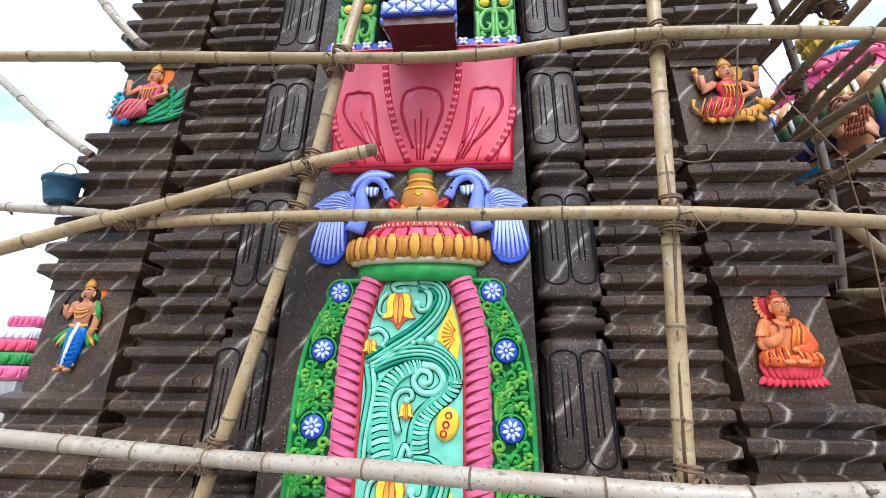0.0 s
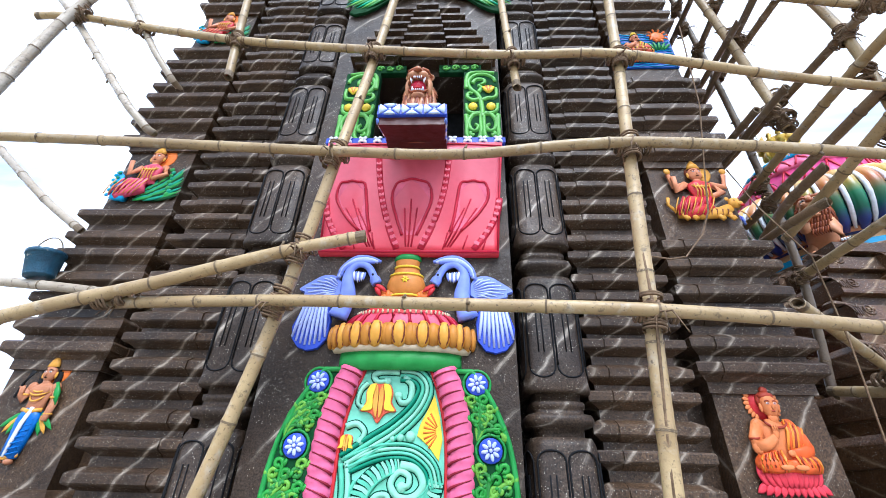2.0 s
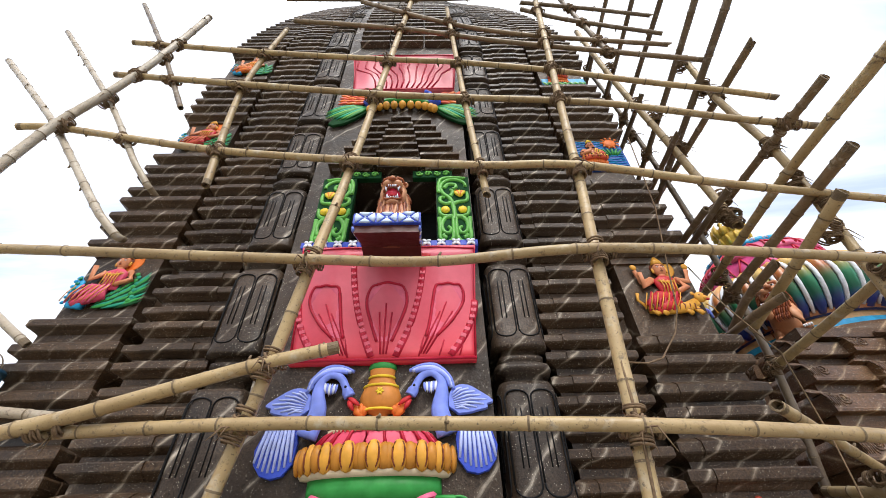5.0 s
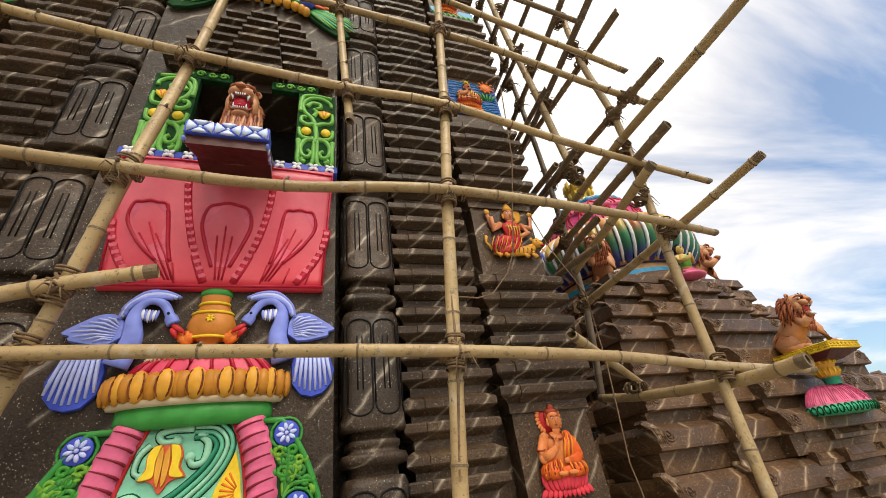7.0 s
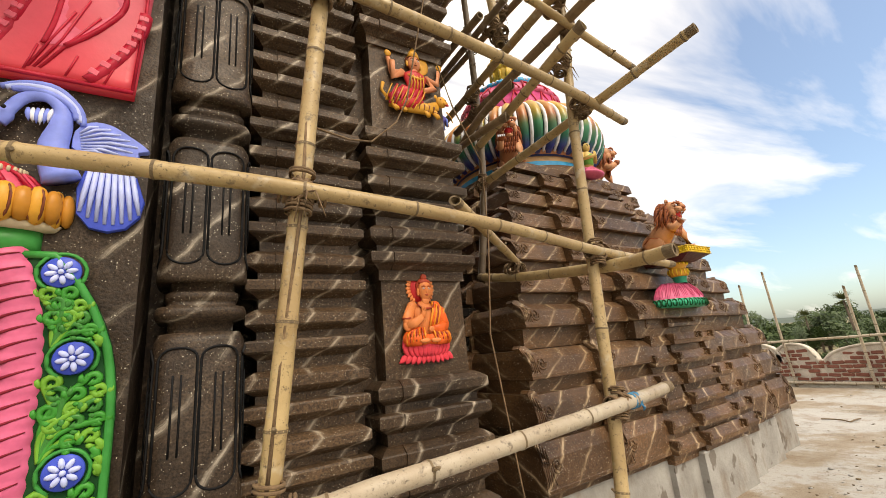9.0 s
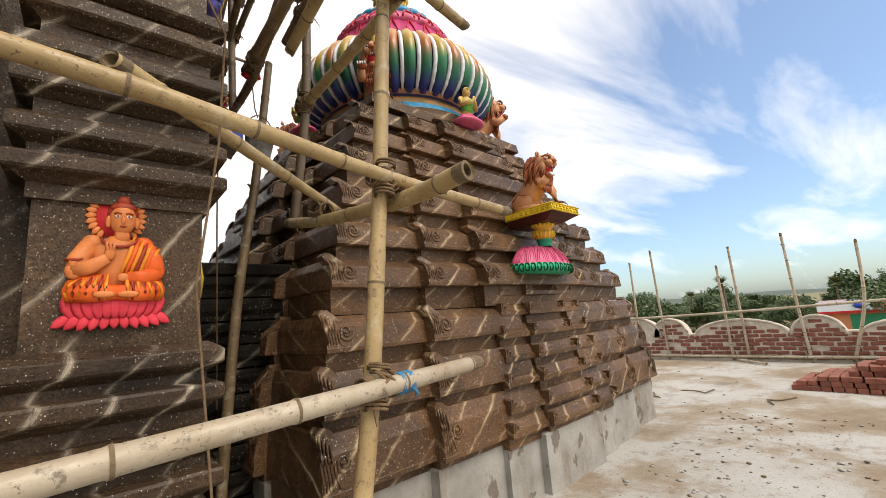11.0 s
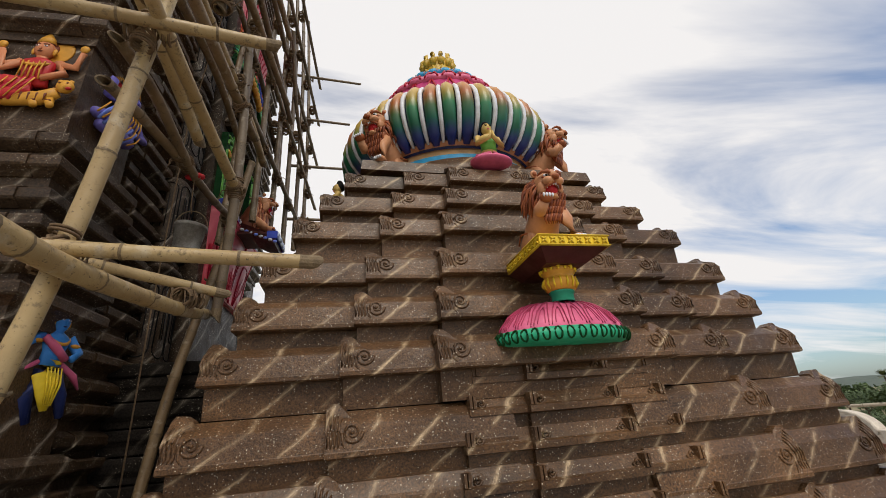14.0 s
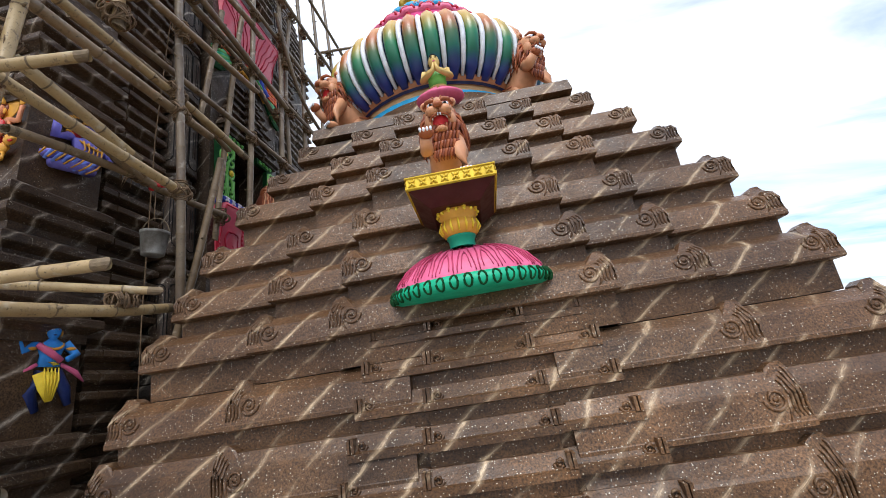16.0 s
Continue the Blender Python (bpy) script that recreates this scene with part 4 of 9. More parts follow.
    stack(bm, [(-0.16, 0.16, -0.30, 0.22, 2.665), (-0.265, 0.265, -0.475, 0.22, 2.735)])
    part("slab_underside", bm, MAROON, c, "dark brown tapered underside")
    bm = bmesh.new()
    block(bm, -0.27, 0.27, -0.48, 0.22, 2.737, 2.825, bev=0.006)
    part("slab", bm, YELLOW, c, "yellow slab")
    bm = bmesh.new()
    for edge in range(3):
        n = 8 if edge == 0 else 9
        for k in range(n):
            for i in range(4):
                a = radians(45 + 90 * i)
                if edge == 0:
                    p = Vector((-0.27 + 0.54 * (k + 0.5) / n, -0.486, 2.781))
                    q = p + Vector((0.031 * math.cos(a), 0, 0.036 * math.sin(a)))
                else:
                    p = Vector((-0.276 if edge == 1 else 0.276, -0.48 + 0.70 * (k + 0.5) / n, 2.781))
                    q = p + Vector((0, 0.034 * math.cos(a), 0.036 * math.sin(a)))
                tube(bm, [p, (p + q) / 2, q], [0.003, 0.010, 0.002], 5)
    for z in (2.744, 2.818):
        tube(bm, [(-0.276, 0.2, z), (-0.276, -0.486, z), (0.276, -0.486, z), (0.276, 0.2, z)], 0.006, 5)
    part("carved_band", bm, paint("carved ochre yellow", (0.60, 0.40, 0.025)), c, "ochre carved flower band")
    carved = c.children[-1]
    carved["kind"] = "stuff"
    lion(scaled(HALL_M @ pose(0.02, -2.77, 2.793), 0.90), "tan plaster lion with open red mouth on a yellow slab")


build_corbel()
for sx, sy, rz in ((-1.15, -1.3, -40), (1.09, -1.3, 40), (-1.2, 1.2, -140), (1.2, 1.2, 140)):
    lion(scaled(HALL_M @ pose(sx, sy, 4.33, 0, 0, rz), 1.12), "tan plaster lion with brown mane at the foot of the dome", "lions round the dome")


def seated_figure(mats, m, name="praying_statue", label="", group="", size=1.0):
    """A plain seated statue with joined palms, facing -y."""
    bm = bmesh.new()
    ball(bm, (0, -0.01, 0.010), (0.25, 0.17, 0.05), 1, 16)
    for s in (-1, 1):
        tube(bm, [(0.04 * s, 0.02, 0.09), (0.15 * s, -0.02, 0.06), (0.03 * s, -0.09, 0.04)], [0.05, 0.042, 0.03], 8, 1)
        for k in range(6):
            tube(bm, [(0.02 * s + 0.012 * s * k, -0.06, 0.12 - 0.004 * k), (s * (0.03 + 0.024 * k), -0.115 + 0.008 * k, 0.055), (s * (0.035 + 0.036 * k), -0.135 + 0.014 * k, -0.005)], [0.010, 0.013, 0.010], 5, 1)
        tube(bm, [(0.115 * s, 0, 0.34), (0.15 * s, -0.03, 0.24), (0.02 * s, -0.13, 0.27), (0.008 * s, -0.145, 0.34)], [0.04, 0.033, 0.026, 0.012], 7, 0)
    tube(bm, [(0, 0.02, 0.10), (0, 0, 0.22), (0, 0, 0.33), (0, 0, 0.39)], [0.10, 0.085, 0.115, 0.04], 12, 0, flat=0.8)
    ball(bm, (0, -0.01, 0.46), (0.06, 0.065, 0.075), 0, 12)
    ball(bm, (0, 0.035, 0.49), (0.068, 0.055, 0.065), 2, 12)
    ball(bm, (0, 0.02, 0.545), (0.045, 0.045, 0.05), 2, 10)
    for s in (-1, 1):
        ball(bm, (0.024 * s, -0.068, 0.472), (0.013, 0.008, 0.006), 2, 6)
        tube(bm, [(0.010 * s, -0.070, 0.486), (0.026 * s, -0.068, 0.491), (0.042 * s, -0.058, 0.485)], 0.0035, 4, 2)
    ball(bm, (0, -0.073, 0.455), (0.009, 0.012, 0.016), 0, 6)
    ball(bm, (0, -0.066, 0.430), (0.016, 0.010, 0.006), 1, 6)
    tube(bm, [(0, 0.01, 0.16), (0, 0, 0.24), (0, 0, 0.33)], [0.092, 0.092, 0.112], 12, 3, flat=0.82)
    ob = new(name, mesh_of(name, bm, *mats, smooth=True))
    ob.matrix_world = scaled(m, size)
    return tagged(ob, label, "statue", group)


FIG = (paint("pale gold skin", (0.60, 0.42, 0.14)), ROSE, GROOVE, LEAF)
for x, y, rz in ((0.04, -1.76, 0), (-1.66, -0.3, -90), (1.66, -0.3, 90)):
    seated_figure(FIG, HALL_M @ pose(x, y, 4.235, 0, 0, rz), label="small praying statue with a pink skirt below the dome", group="statues round the dome", size=1.0)
# ---------------------------------------------------------------- the tall tower
TOWER_M = pose(-0.19, 3.08, 0, 0, 0, 2.0)
tower = thing("temple_tower", "tall curved temple tower of stacked dark mouldings, painted like granite", "temple tower", TOWER_M)
TOWER_TOP = 17.0


def girth(z):
    """Scale of the tower's plan at a height: upright, then curving in."""
    if z < 9.0:
        return 1.0
    return max(0.33, 1.0 - 0.20 * ((z - 9.0) / 3.6) ** 1.5)


def curved(bm):
    for v in bm.verts:
        s = girth(v.co.z)
        v.co.x *= s
        v.co.y *= s
    return bm


BAND_A = ((0.030, -0.075), (0.030, -0.030), (0.064, -0.010), (0.088, 0.000), (0.097, 0.010), (0.097, 0.058), (0.090, 0.066), (0.048, 0.092), (0.030, 0.100))
BAND_B = ((0.022, -0.075), (0.022, -0.012), (0.058, 0.012), (0.090, 0.024), (0.099, 0.034), (0.099, 0.080), (0.090, 0.092), (0.030, 0.100))


def band(bm, x0, x1, y0, y1, z, style, free, tall=1.0):
    """A moulding; free tells which of its sides (-x, +x, -y, +y) stand out."""
    l, r, f, b = free
    rows = []
    for o, dz in (BAND_A if style else BAND_B):
        rows.append((x0 - o * l, x1 + o * r, y0 - o * f, y1 + o * b, z + dz * tall))
    stack(bm, rows)
    e = 0.045 * (x1 - x0) / 0.6 + 0.02
    rows = []
    for o, dz in (BAND_A if style else BAND_B)[1:]:
        o = o + 0.012
        rows.append((x0 + e if l else x0 - o * l, x1 - e if r else x1 + o * r, y0 - o * f, y1 + o * b, z + dz * tall))
    stack(bm, rows)


PANELS = ((1.78, 2.44), (3.74, 4.42), (5.75, 6.45), (7.82, 8.52))
PANELS_WEST = ((1.82, 2.51), (3.93, 4.65), (6.30, 7.02), (8.35, 9.05))
PITCH = 0.172


def build_tower():
    bm = bmesh.new()
    n = 28
    rows = []
    for i in range(n + 1):
        z = GROUND - 0.1 + (TOWER_TOP - GROUND + 0.1) * i / n
        h = 2.46 * girth(z)
        rows.append((-h, h, -h, h, z))
    stack(bm, rows)
    part("core", bm, TOWER_STONE, tower)
    turn = lambda q: Matrix.Rotation(radians(90 * q), 4, "Z")
    # the flat centre of each face
    bm = bmesh.new()
    rows = []
    for i in range(n + 1):
        z = GROUND - 0.1 + (TOWER_TOP - GROUND - 0.3) * i / n
        s = girth(z)
        rows.append((-0.80 * s, 0.80 * s, -3.0 * s, -2.4 * s, z))
    stack(bm, [r for r in rows if r[4] < 4.2] + [(-0.8, 0.8, -3.0, -2.4, 4.2)])
    stack(bm, [(-0.8, 0.8, -3.0, -2.4, 5.2)] + [r for r in rows if r[4] > 5.2])
    for x0, x1 in ((-0.80, -0.39), (0.462, 0.80)):
        block(bm, x0, x1, -3.0, -2.4, 4.2, 5.2)
    me = mesh_of("centre_wall", bm, PILASTER_STONE)
    for q in range(4):
        part("centre_wall", me, None, tower).matrix_local = turn(q)
    # pilasters: drums with rings between them, incised petals drawn as raised black lines
    for j in range(15):
        z0 = 1.24 + 1.06 * (j - 1)
        sq = lambda a, i: 1.0 / (abs(math.cos(a)) ** 5.0 + abs(math.sin(a)) ** 5.0) ** (1 / 5.0)
        for sx in (-1.06, 1.06):
            bm, gr = bmesh.new(), bmesh.new()
            c = (sx, -2.72)
            top, bot = z0 + 0.82, z0
            lathe(bm, [(0.10, bot + 0.01), (0.205, bot), (0.212, bot + 0.02), (0.205, bot + 0.08), (0.202, top - 0.06), (0.185, top - 0.015), (0.10, top)], c, 32, wave=sq)
            lathe(bm, [(0.15, top - 0.02), (0.15, top + 0.045), (0.20, top + 0.055), (0.21, top + 0.085), (0.20, top + 0.115), (0.16, top + 0.125), (0.16, top + 0.15), (0.17, top + 0.16), (0.17, top + 0.19), (0.15, top + 0.20), (0.15, top + 0.26)], c, 32, wave=sq)
            # Raised black tubes stand for the shade inside incised petal outlines.
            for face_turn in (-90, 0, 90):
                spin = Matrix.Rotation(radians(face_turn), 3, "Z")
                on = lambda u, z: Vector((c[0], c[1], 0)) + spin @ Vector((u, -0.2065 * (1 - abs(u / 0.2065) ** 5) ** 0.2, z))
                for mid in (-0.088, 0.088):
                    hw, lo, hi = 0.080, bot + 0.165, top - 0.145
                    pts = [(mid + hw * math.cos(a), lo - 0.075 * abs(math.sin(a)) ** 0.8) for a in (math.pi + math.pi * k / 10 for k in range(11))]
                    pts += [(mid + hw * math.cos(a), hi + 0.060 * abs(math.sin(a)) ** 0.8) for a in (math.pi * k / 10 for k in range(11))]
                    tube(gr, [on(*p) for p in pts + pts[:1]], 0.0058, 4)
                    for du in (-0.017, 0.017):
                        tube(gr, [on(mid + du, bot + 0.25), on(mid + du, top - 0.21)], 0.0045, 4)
            if z0 > 7.0:
                curved(bm), curved(gr)
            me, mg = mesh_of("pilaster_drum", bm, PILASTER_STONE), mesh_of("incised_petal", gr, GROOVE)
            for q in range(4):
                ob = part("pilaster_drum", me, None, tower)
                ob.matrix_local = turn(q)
                part("incised_petal", mg, None, ob, "raised black lines for the shade in incised petal outlines")
    # moulding strips
    def strip(x0, x1, y0, y1, free, name, panels, faces):
        far = bmesh.new()
        z, k = GROUND + 0.08, 0
        while z < TOWER_TOP - 0.35:
            hit = [p for p in panels if p[0] - 0.14 < z < p[1] - 0.01]
            if hit:
                z = hit[0][1] + 0.015
                continue
            near = z < (4.4 if panels else 4.0)
            tall = 1.16 if panels else 1.0
            bm = bmesh.new() if near else far
            if near:
                band(bm, x0, x1, y0, y1, z, k % 2, free, tall)
                me = mesh_of(name, bm, TOWER_STONE)
                for q in faces:
                    part(name, me, None, tower).matrix_local = turn(q)
            else:
                band(far, x0, x1, y0, y1, z, k % 2, free, tall)
            k += 1
            z += PITCH * tall
        me = mesh_of("upper_mouldings", curved(far), TOWER_STONE)
        for q in faces:
            ob = part("upper_mouldings", me, None, tower)
            ob["kind"] = "stuff"
            ob.matrix_local = turn(q)
        # back wall of the strip
        bm = bmesh.new()
        rows = []
        for i in range(n + 1):
            zz = GROUND - 0.1 + (TOWER_TOP - GROUND - 0.3) * i / n
            s = girth(zz)
            rows.append(((x0 + 0.0) * s, x1 * s, y0 * s, y1 * s, zz))
        stack(bm, rows)
        me = mesh_of("strip_wall", bm, TOWER_STONE)
        for q in faces:
            part("strip_wall", me, None, tower).matrix_local = turn(q)

    for x0, x1 in ((1.36, 1.86), (-1.86, -1.36)):
        strip(x0, x1, -2.72, -2.3, (1, 1, 1, 0), "moulding", (), (0, 1, 3))
    strip(2.14, 2.80, -2.63, -1.98, (1, 1, 1, 1), "corner_moulding", PANELS, (0, 1))
    strip(2.05, 2.63, -2.83, -2.18, (1, 1, 1, 1), "corner_moulding", PANELS_WEST, (3,))
    # top closing stone
    bm = bmesh.new()
    s = girth(TOWER_TOP)
    lathe(bm, [(1.9 * s / 0.44 * 0.44, TOWER_TOP - 0.2), (1.5 * s, TOWER_TOP + 0.25), (1.0 * s, TOWER_TOP + 0.5), (1.6 * s, TOWER_TOP + 0.7), (2.0 * s, TOWER_TOP + 1.1), (1.5 * s, TOWER_TOP + 1.5), (0.0, TOWER_TOP + 1.6)], n=40, wave=lambda a, i: 1 + (0.05 * abs(math.sin(14 * a)) if i in (3, 4, 5) else 0))
    part("crowning_stone", bm, TOWER_STONE, tower, smooth=True)


build_tower()


def build_vestibule():
    """The low body joining tower and hall, coloured black for the gap's shade."""
    v = thing("vestibule", "low stone passage body between tower and hall, the gap's shade in its black colour", "temple passage", TOWER_M)
    bm = bmesh.new()
    block(bm, 2.40, 3.75, -1.35, 1.35, GROUND - 0.1, 2.20, bev=0.01)
    # Near-black copy of the painted stone: the narrow gap's shade is coloured in.
    black = painted_stone("passage shade black", (0.006, 0.0052, 0.0048), (0.020, 0.016, 0.013), (0.22, 0.19, 0.15), 0.42, 0.85, 0.25, 0.80, 0.8, 0.10)
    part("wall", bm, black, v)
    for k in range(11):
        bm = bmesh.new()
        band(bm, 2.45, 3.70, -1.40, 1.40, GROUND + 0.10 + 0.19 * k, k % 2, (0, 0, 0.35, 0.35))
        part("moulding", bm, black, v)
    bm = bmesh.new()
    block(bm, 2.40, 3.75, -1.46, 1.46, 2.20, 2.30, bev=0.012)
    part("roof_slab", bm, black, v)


build_vestibule()
# ---------------------------------------------------------------- painted reliefs on the middle of the tower's faces
def face(q, dx=0.07):
    """The frame of a face's middle: x along the wall, -y out of it, z up; q quarter turns from the front."""
    return TOWER_M @ Matrix.Rotation(radians(90 * q), 4, "Z") @ pose(dx if q == 0 else 0.0, -3.0, 0)


def outline(bm, pts, y, depth, mat=0):
    """A flat plate with the given outline (x, z), standing depth proud of the plane y, its edge chamfered."""
    c = Vector((sum(p[0] for p in pts) / len(pts), sum(p[1] for p in pts) / len(pts)))
    back = [bm.verts.new((x, y, z)) for x, z in pts]
    mid = [bm.verts.new((x, y - depth * 0.7, z)) for x, z in pts]
    front = [bm.verts.new((x + (c.x - x) * 0.03, y - depth, z + (c.y - z) * 0.03)) for x, z in pts]
    n = len(pts)
    for a, b in ((back, mid), (mid, front)):
        for k in range(n):
            bm.faces.new((a[k], a[(k + 1) % n], b[(k + 1) % n], b[k])).material_index = mat
    bm.faces.new(front).material_index = mat


def leaf(bm, x, z, y, ang, length, width, mat=0, curl=0.0, r=0.5):
    """A plump painted leaf."""
    pts, rad = [], []
    for i in range(5):
        t = i / 4
        a = radians(ang + curl * t)
        pts.append((x + length * t * math.cos(a), y - 0.01 * math.sin(math.pi * t), z + length * t * math.sin(a)))
        rad.append(width * (0.25 + 0.75 * math.sin(math.pi * min(1, t * 0.9 + 0.1))) * (1 if i < 4 else 0.15))
    tube(bm, pts, rad, 6, mat, flat=r, hint=Vector((0, 1, 0)))


def smooth(pts, per=5):
    """A smooth run through control points (x, z)."""
    out = []
    for i in range(len(pts) - 1):
        p0, p1, p2, p3 = (Vector(pts[k]) for k in (max(i - 1, 0), i, i + 1, min(i + 2, len(pts) - 1)))
        for k in range(per):
            t = k / per
            out.append(0.5 * ((2 * p1) + (p2 - p0) * t + (2 * p0 - 5 * p1 + 4 * p2 - p3) * t * t + (3 * p1 - p0 - 3 * p2 + p3) * t ** 3))
    return out + [Vector(pts[-1])]


def rope_x(z):
    t = min(1, max(0, (2.39 - z) / 0.5))
    return 0.275 + 0.105 * (1 - (1 - t) ** 2)


def edge_x(z):
    t = min(1, max(0, (2.385 - z) / 0.75))
    return 0.46 + 0.235 * (1 - (1 - t) ** 2.6)


def vine_side(M, s):
    """The green strip with vine and blue flowers; s is -1 or 1."""
    t = thing("vine_panel", "green relief strip with curling vine leaves and blue flowers", "relief panel", M, "vine strips")
    bm = bmesh.new()
    zs = [2.385 - 0.02 * i for i in range(6)] + [2.265 - 0.09 * i for i in range(21)]
    outline(bm, [(s * (rope_x(z) + 0.02), z) for z in zs] + [(s * edge_x(z), z) for z in reversed(zs)], 0.0, 0.055)
    part("panel", bm, DEEP, t, "dark green panel")
    bm = bmesh.new()
    tube(bm, [(s * (rope_x(2.385) + 0.06), -0.055, 2.38)] + [(s * (edge_x(z) - 0.012), -0.055, z - 0.006) for z in zs], 0.017, 6)
    part("border", bm, GREEN, t, "green border")
    flowers = ((0.476, 2.306), (0.546, 1.952), (0.560, 1.528), (0.55, 1.09), (0.54, 0.66))
    for i, (xf, z) in enumerate(flowers):
        xc = s * xf
        bm = bmesh.new()
        lathe(bm, [(0.0, 0.0), (0.062, 0.0), (0.066, 0.008), (0.062, 0.014), (0.0, 0.012)], n=20)
        bm.transform(Matrix.Translation((xc, -0.056, z)) @ Matrix.Rotation(radians(90), 4, "X"))
        flower = part("flower", bm, BLUE, t, "flower on an ultramarine disc", smooth=True)
        for k in range(8):
            a = 2 * math.pi * k / 8 + 0.2
            bm = bmesh.new()
            ball(bm, (xc + 0.034 * math.cos(a), -0.072, z + 0.034 * math.sin(a)), (0.021, 0.009, 0.0108), 0, 8, Matrix.Rotation(-a, 3, "Y"))
            part("flower_petal", bm, PETAL_BLUE, flower, "pale blue petal", smooth=True)
        bm = bmesh.new()
        ball(bm, (xc, -0.078, z), (0.011, 0.010, 0.011), 0, 8)
        part("flower_eye", bm, PETAL_BLUE, flower, smooth=True)
        bm = bmesh.new()
        tube(bm, [(p[0], -0.060, p[2]) for p in arc_pts((xc, z), 0.080, 90 - s * 130, 90 + s * 150, 16)], 0.0085, 5)
        part("flower_ring", bm, GREEN, t, "green ring", smooth=True)
        if i == len(flowers) - 1:
            break
        # flowing stems that spring from one corner between two flowers, each ending in a curl
        x2, z2 = flowers[i + 1]
        zr = z2 + 0.045
        xr = edge_x(zr) - 0.040 if s < 0 else rope_x(zr) + 0.100
        rnd = random.Random(31 + i)
        ends = []
        rows = max(3, round((z - z2 - 0.16) / 0.062))
        for r in range(rows + 1):
            zz = z - 0.085 - (z - z2 - 0.20) * r / rows
            x0, x1 = rope_x(zz) + 0.112, edge_x(zz) - 0.052
            for c in range(3):
                ends.append((x0 + (x1 - x0) * (c + (0.22 if r % 2 else -0.0)) / 2.2, zz + rnd.uniform(-0.008, 0.008), r, c))
        taken = []
        for q, (xe, ze, r, c) in enumerate(ends):
            if math.hypot(xe - xr, ze - zr) < 0.085 or math.hypot(xe - xf, ze - z) < 0.092 or math.hypot(xe - x2, ze - z2) < 0.088 or xe > edge_x(ze) - 0.03:
                continue
            left = (c + r) % 2 == 0
            way = 1 if left else -1
            rad = 0.024 + 0.004 * (q % 3 == 0)
            bm = bmesh.new()
            dx, dz = xe - xr, ze - zr
            lean = Vector((-dz, dx)) * (0.20 if dx * (1 if s > 0 else -1) > 0.06 else -0.10) * (1 if s > 0 else -1)
            stem = smooth([(xr, zr), (xr + dx * 0.5 + lean.x, zr + dz * 0.5 + lean.y), (xe - way * rad, ze)], 6)
            turn = [(xe - way * rad * (1 - 0.045 * k) * math.cos(k * 0.62), ze + rad * (1 - 0.045 * k) * math.sin(k * 0.62)) for k in range(1, 10)]
            run = [(s * p.x, -0.056 - 0.0008 * (q % 4), p.y) for p in stem] + [(s * x, -0.058, zz) for x, zz in turn]
            tube(bm, run, [0.0075 + 0.0055 * min(1, k / 9) for k in range(len(run) - 1)] + [0.017], 6, flat=0.8, hint=Vector((0, 1, 0)))
            taken += [(p.x, p.y) for p in stem] + turn + [(xe, ze)]
            leaf(bm, s * (xe - way * rad), ze - 0.012, -0.057, 90 + s * way * 75, 0.042, 0.0125, 0, -s * way * 55)
            leaf(bm, s * (xe - way * rad * 0.5), ze - 0.03, -0.057, 270 + s * way * 40, 0.030, 0.010, 0, s * way * 40)
            part("vine", bm, (VINE_PALE, VINE, VINE_MID)[(q + r) % 3], t, "curling green stem", smooth=True)
        zz, k = z + 0.02, 0
        while zz > z2 - 0.02:
            x0, x1 = rope_x(zz) + 0.092, edge_x(zz) - 0.030
            for c in range(8):
                x = x0 + (x1 - x0) * (c + 0.5 * (k % 2)) / 7.5
                clear = min((math.hypot(x - a, zz - b) for a, b in taken), default=1.0)
                if clear > 0.030 and math.hypot(x - xf, zz - z) > 0.100 and math.hypot(x - x2, zz - z2) > 0.100 and zz < 2.35:
                    bm = bmesh.new()
                    way = 1 if c % 2 else -1
                    leaf(bm, s * x, zz - 0.026, -0.056, 90 - 28 * way, 0.062, 0.0165, 0, way * 60)
                    leaf(bm, s * x, zz - 0.022, -0.056, 90 + 50 * way, 0.036, 0.011, 0, -way * 50)
                    part("vine_leaf", bm, (VINE_PALE, VINE_MID)[(c + k) % 2], t, smooth=True)
                    taken.append((x, zz))
            zz -= 0.028
            k += 1


def rope_side(M, s):
    t = thing("rope_border", "pink twisted rope relief edged with red", "relief border", M, "rope borders")
    bm = bmesh.new()
    n, pitch = 150, 0.0575
    zs = [2.392 - 2.1 * i / n for i in range(n + 1)]
    tube(bm, [(s * (rope_x(z) + 0.004), -0.036, z) for z in zs], [0.078 * (0.90 + 0.13 * abs(math.sin(math.pi * (2.392 - z) / pitch)) ** 0.6) for z in zs], 14, flat=0.72, hint=Vector((0, 1, 0)))
    part("core", bm, ROSE, t, "pink rope", smooth=True)
    bm = bmesh.new()
    tube(bm, [(s * (rope_x(z) - 0.074), -0.040, z) for z in zs[::5]], 0.013, 6)
    part("edge_line", bm, RED, t, "red edge line", smooth=True)
    bm = bmesh.new()
    pts = []
    for k in range(9):
        u = k / 8
        x = -0.070 + 0.125 * u
        pts.append((s * x, -0.036 - 0.057 * math.sqrt(max(0.02, 1 - (x / 0.081) ** 2)), 0.050 * u ** 0.7 - 0.03))
    tube(bm, pts, [0.0085 - 0.006 * (k / 8) for k in range(9)], 5)
    me = mesh_of("strand_line", bm, ROPE_LINE, smooth=True)
    for i in range(36):
        z = 2.392 - (i + 0.5) * pitch
        part("strand_line", me, None, t).matrix_local = Matrix.Translation((s * (rope_x(z) + 0.004), 0, z))


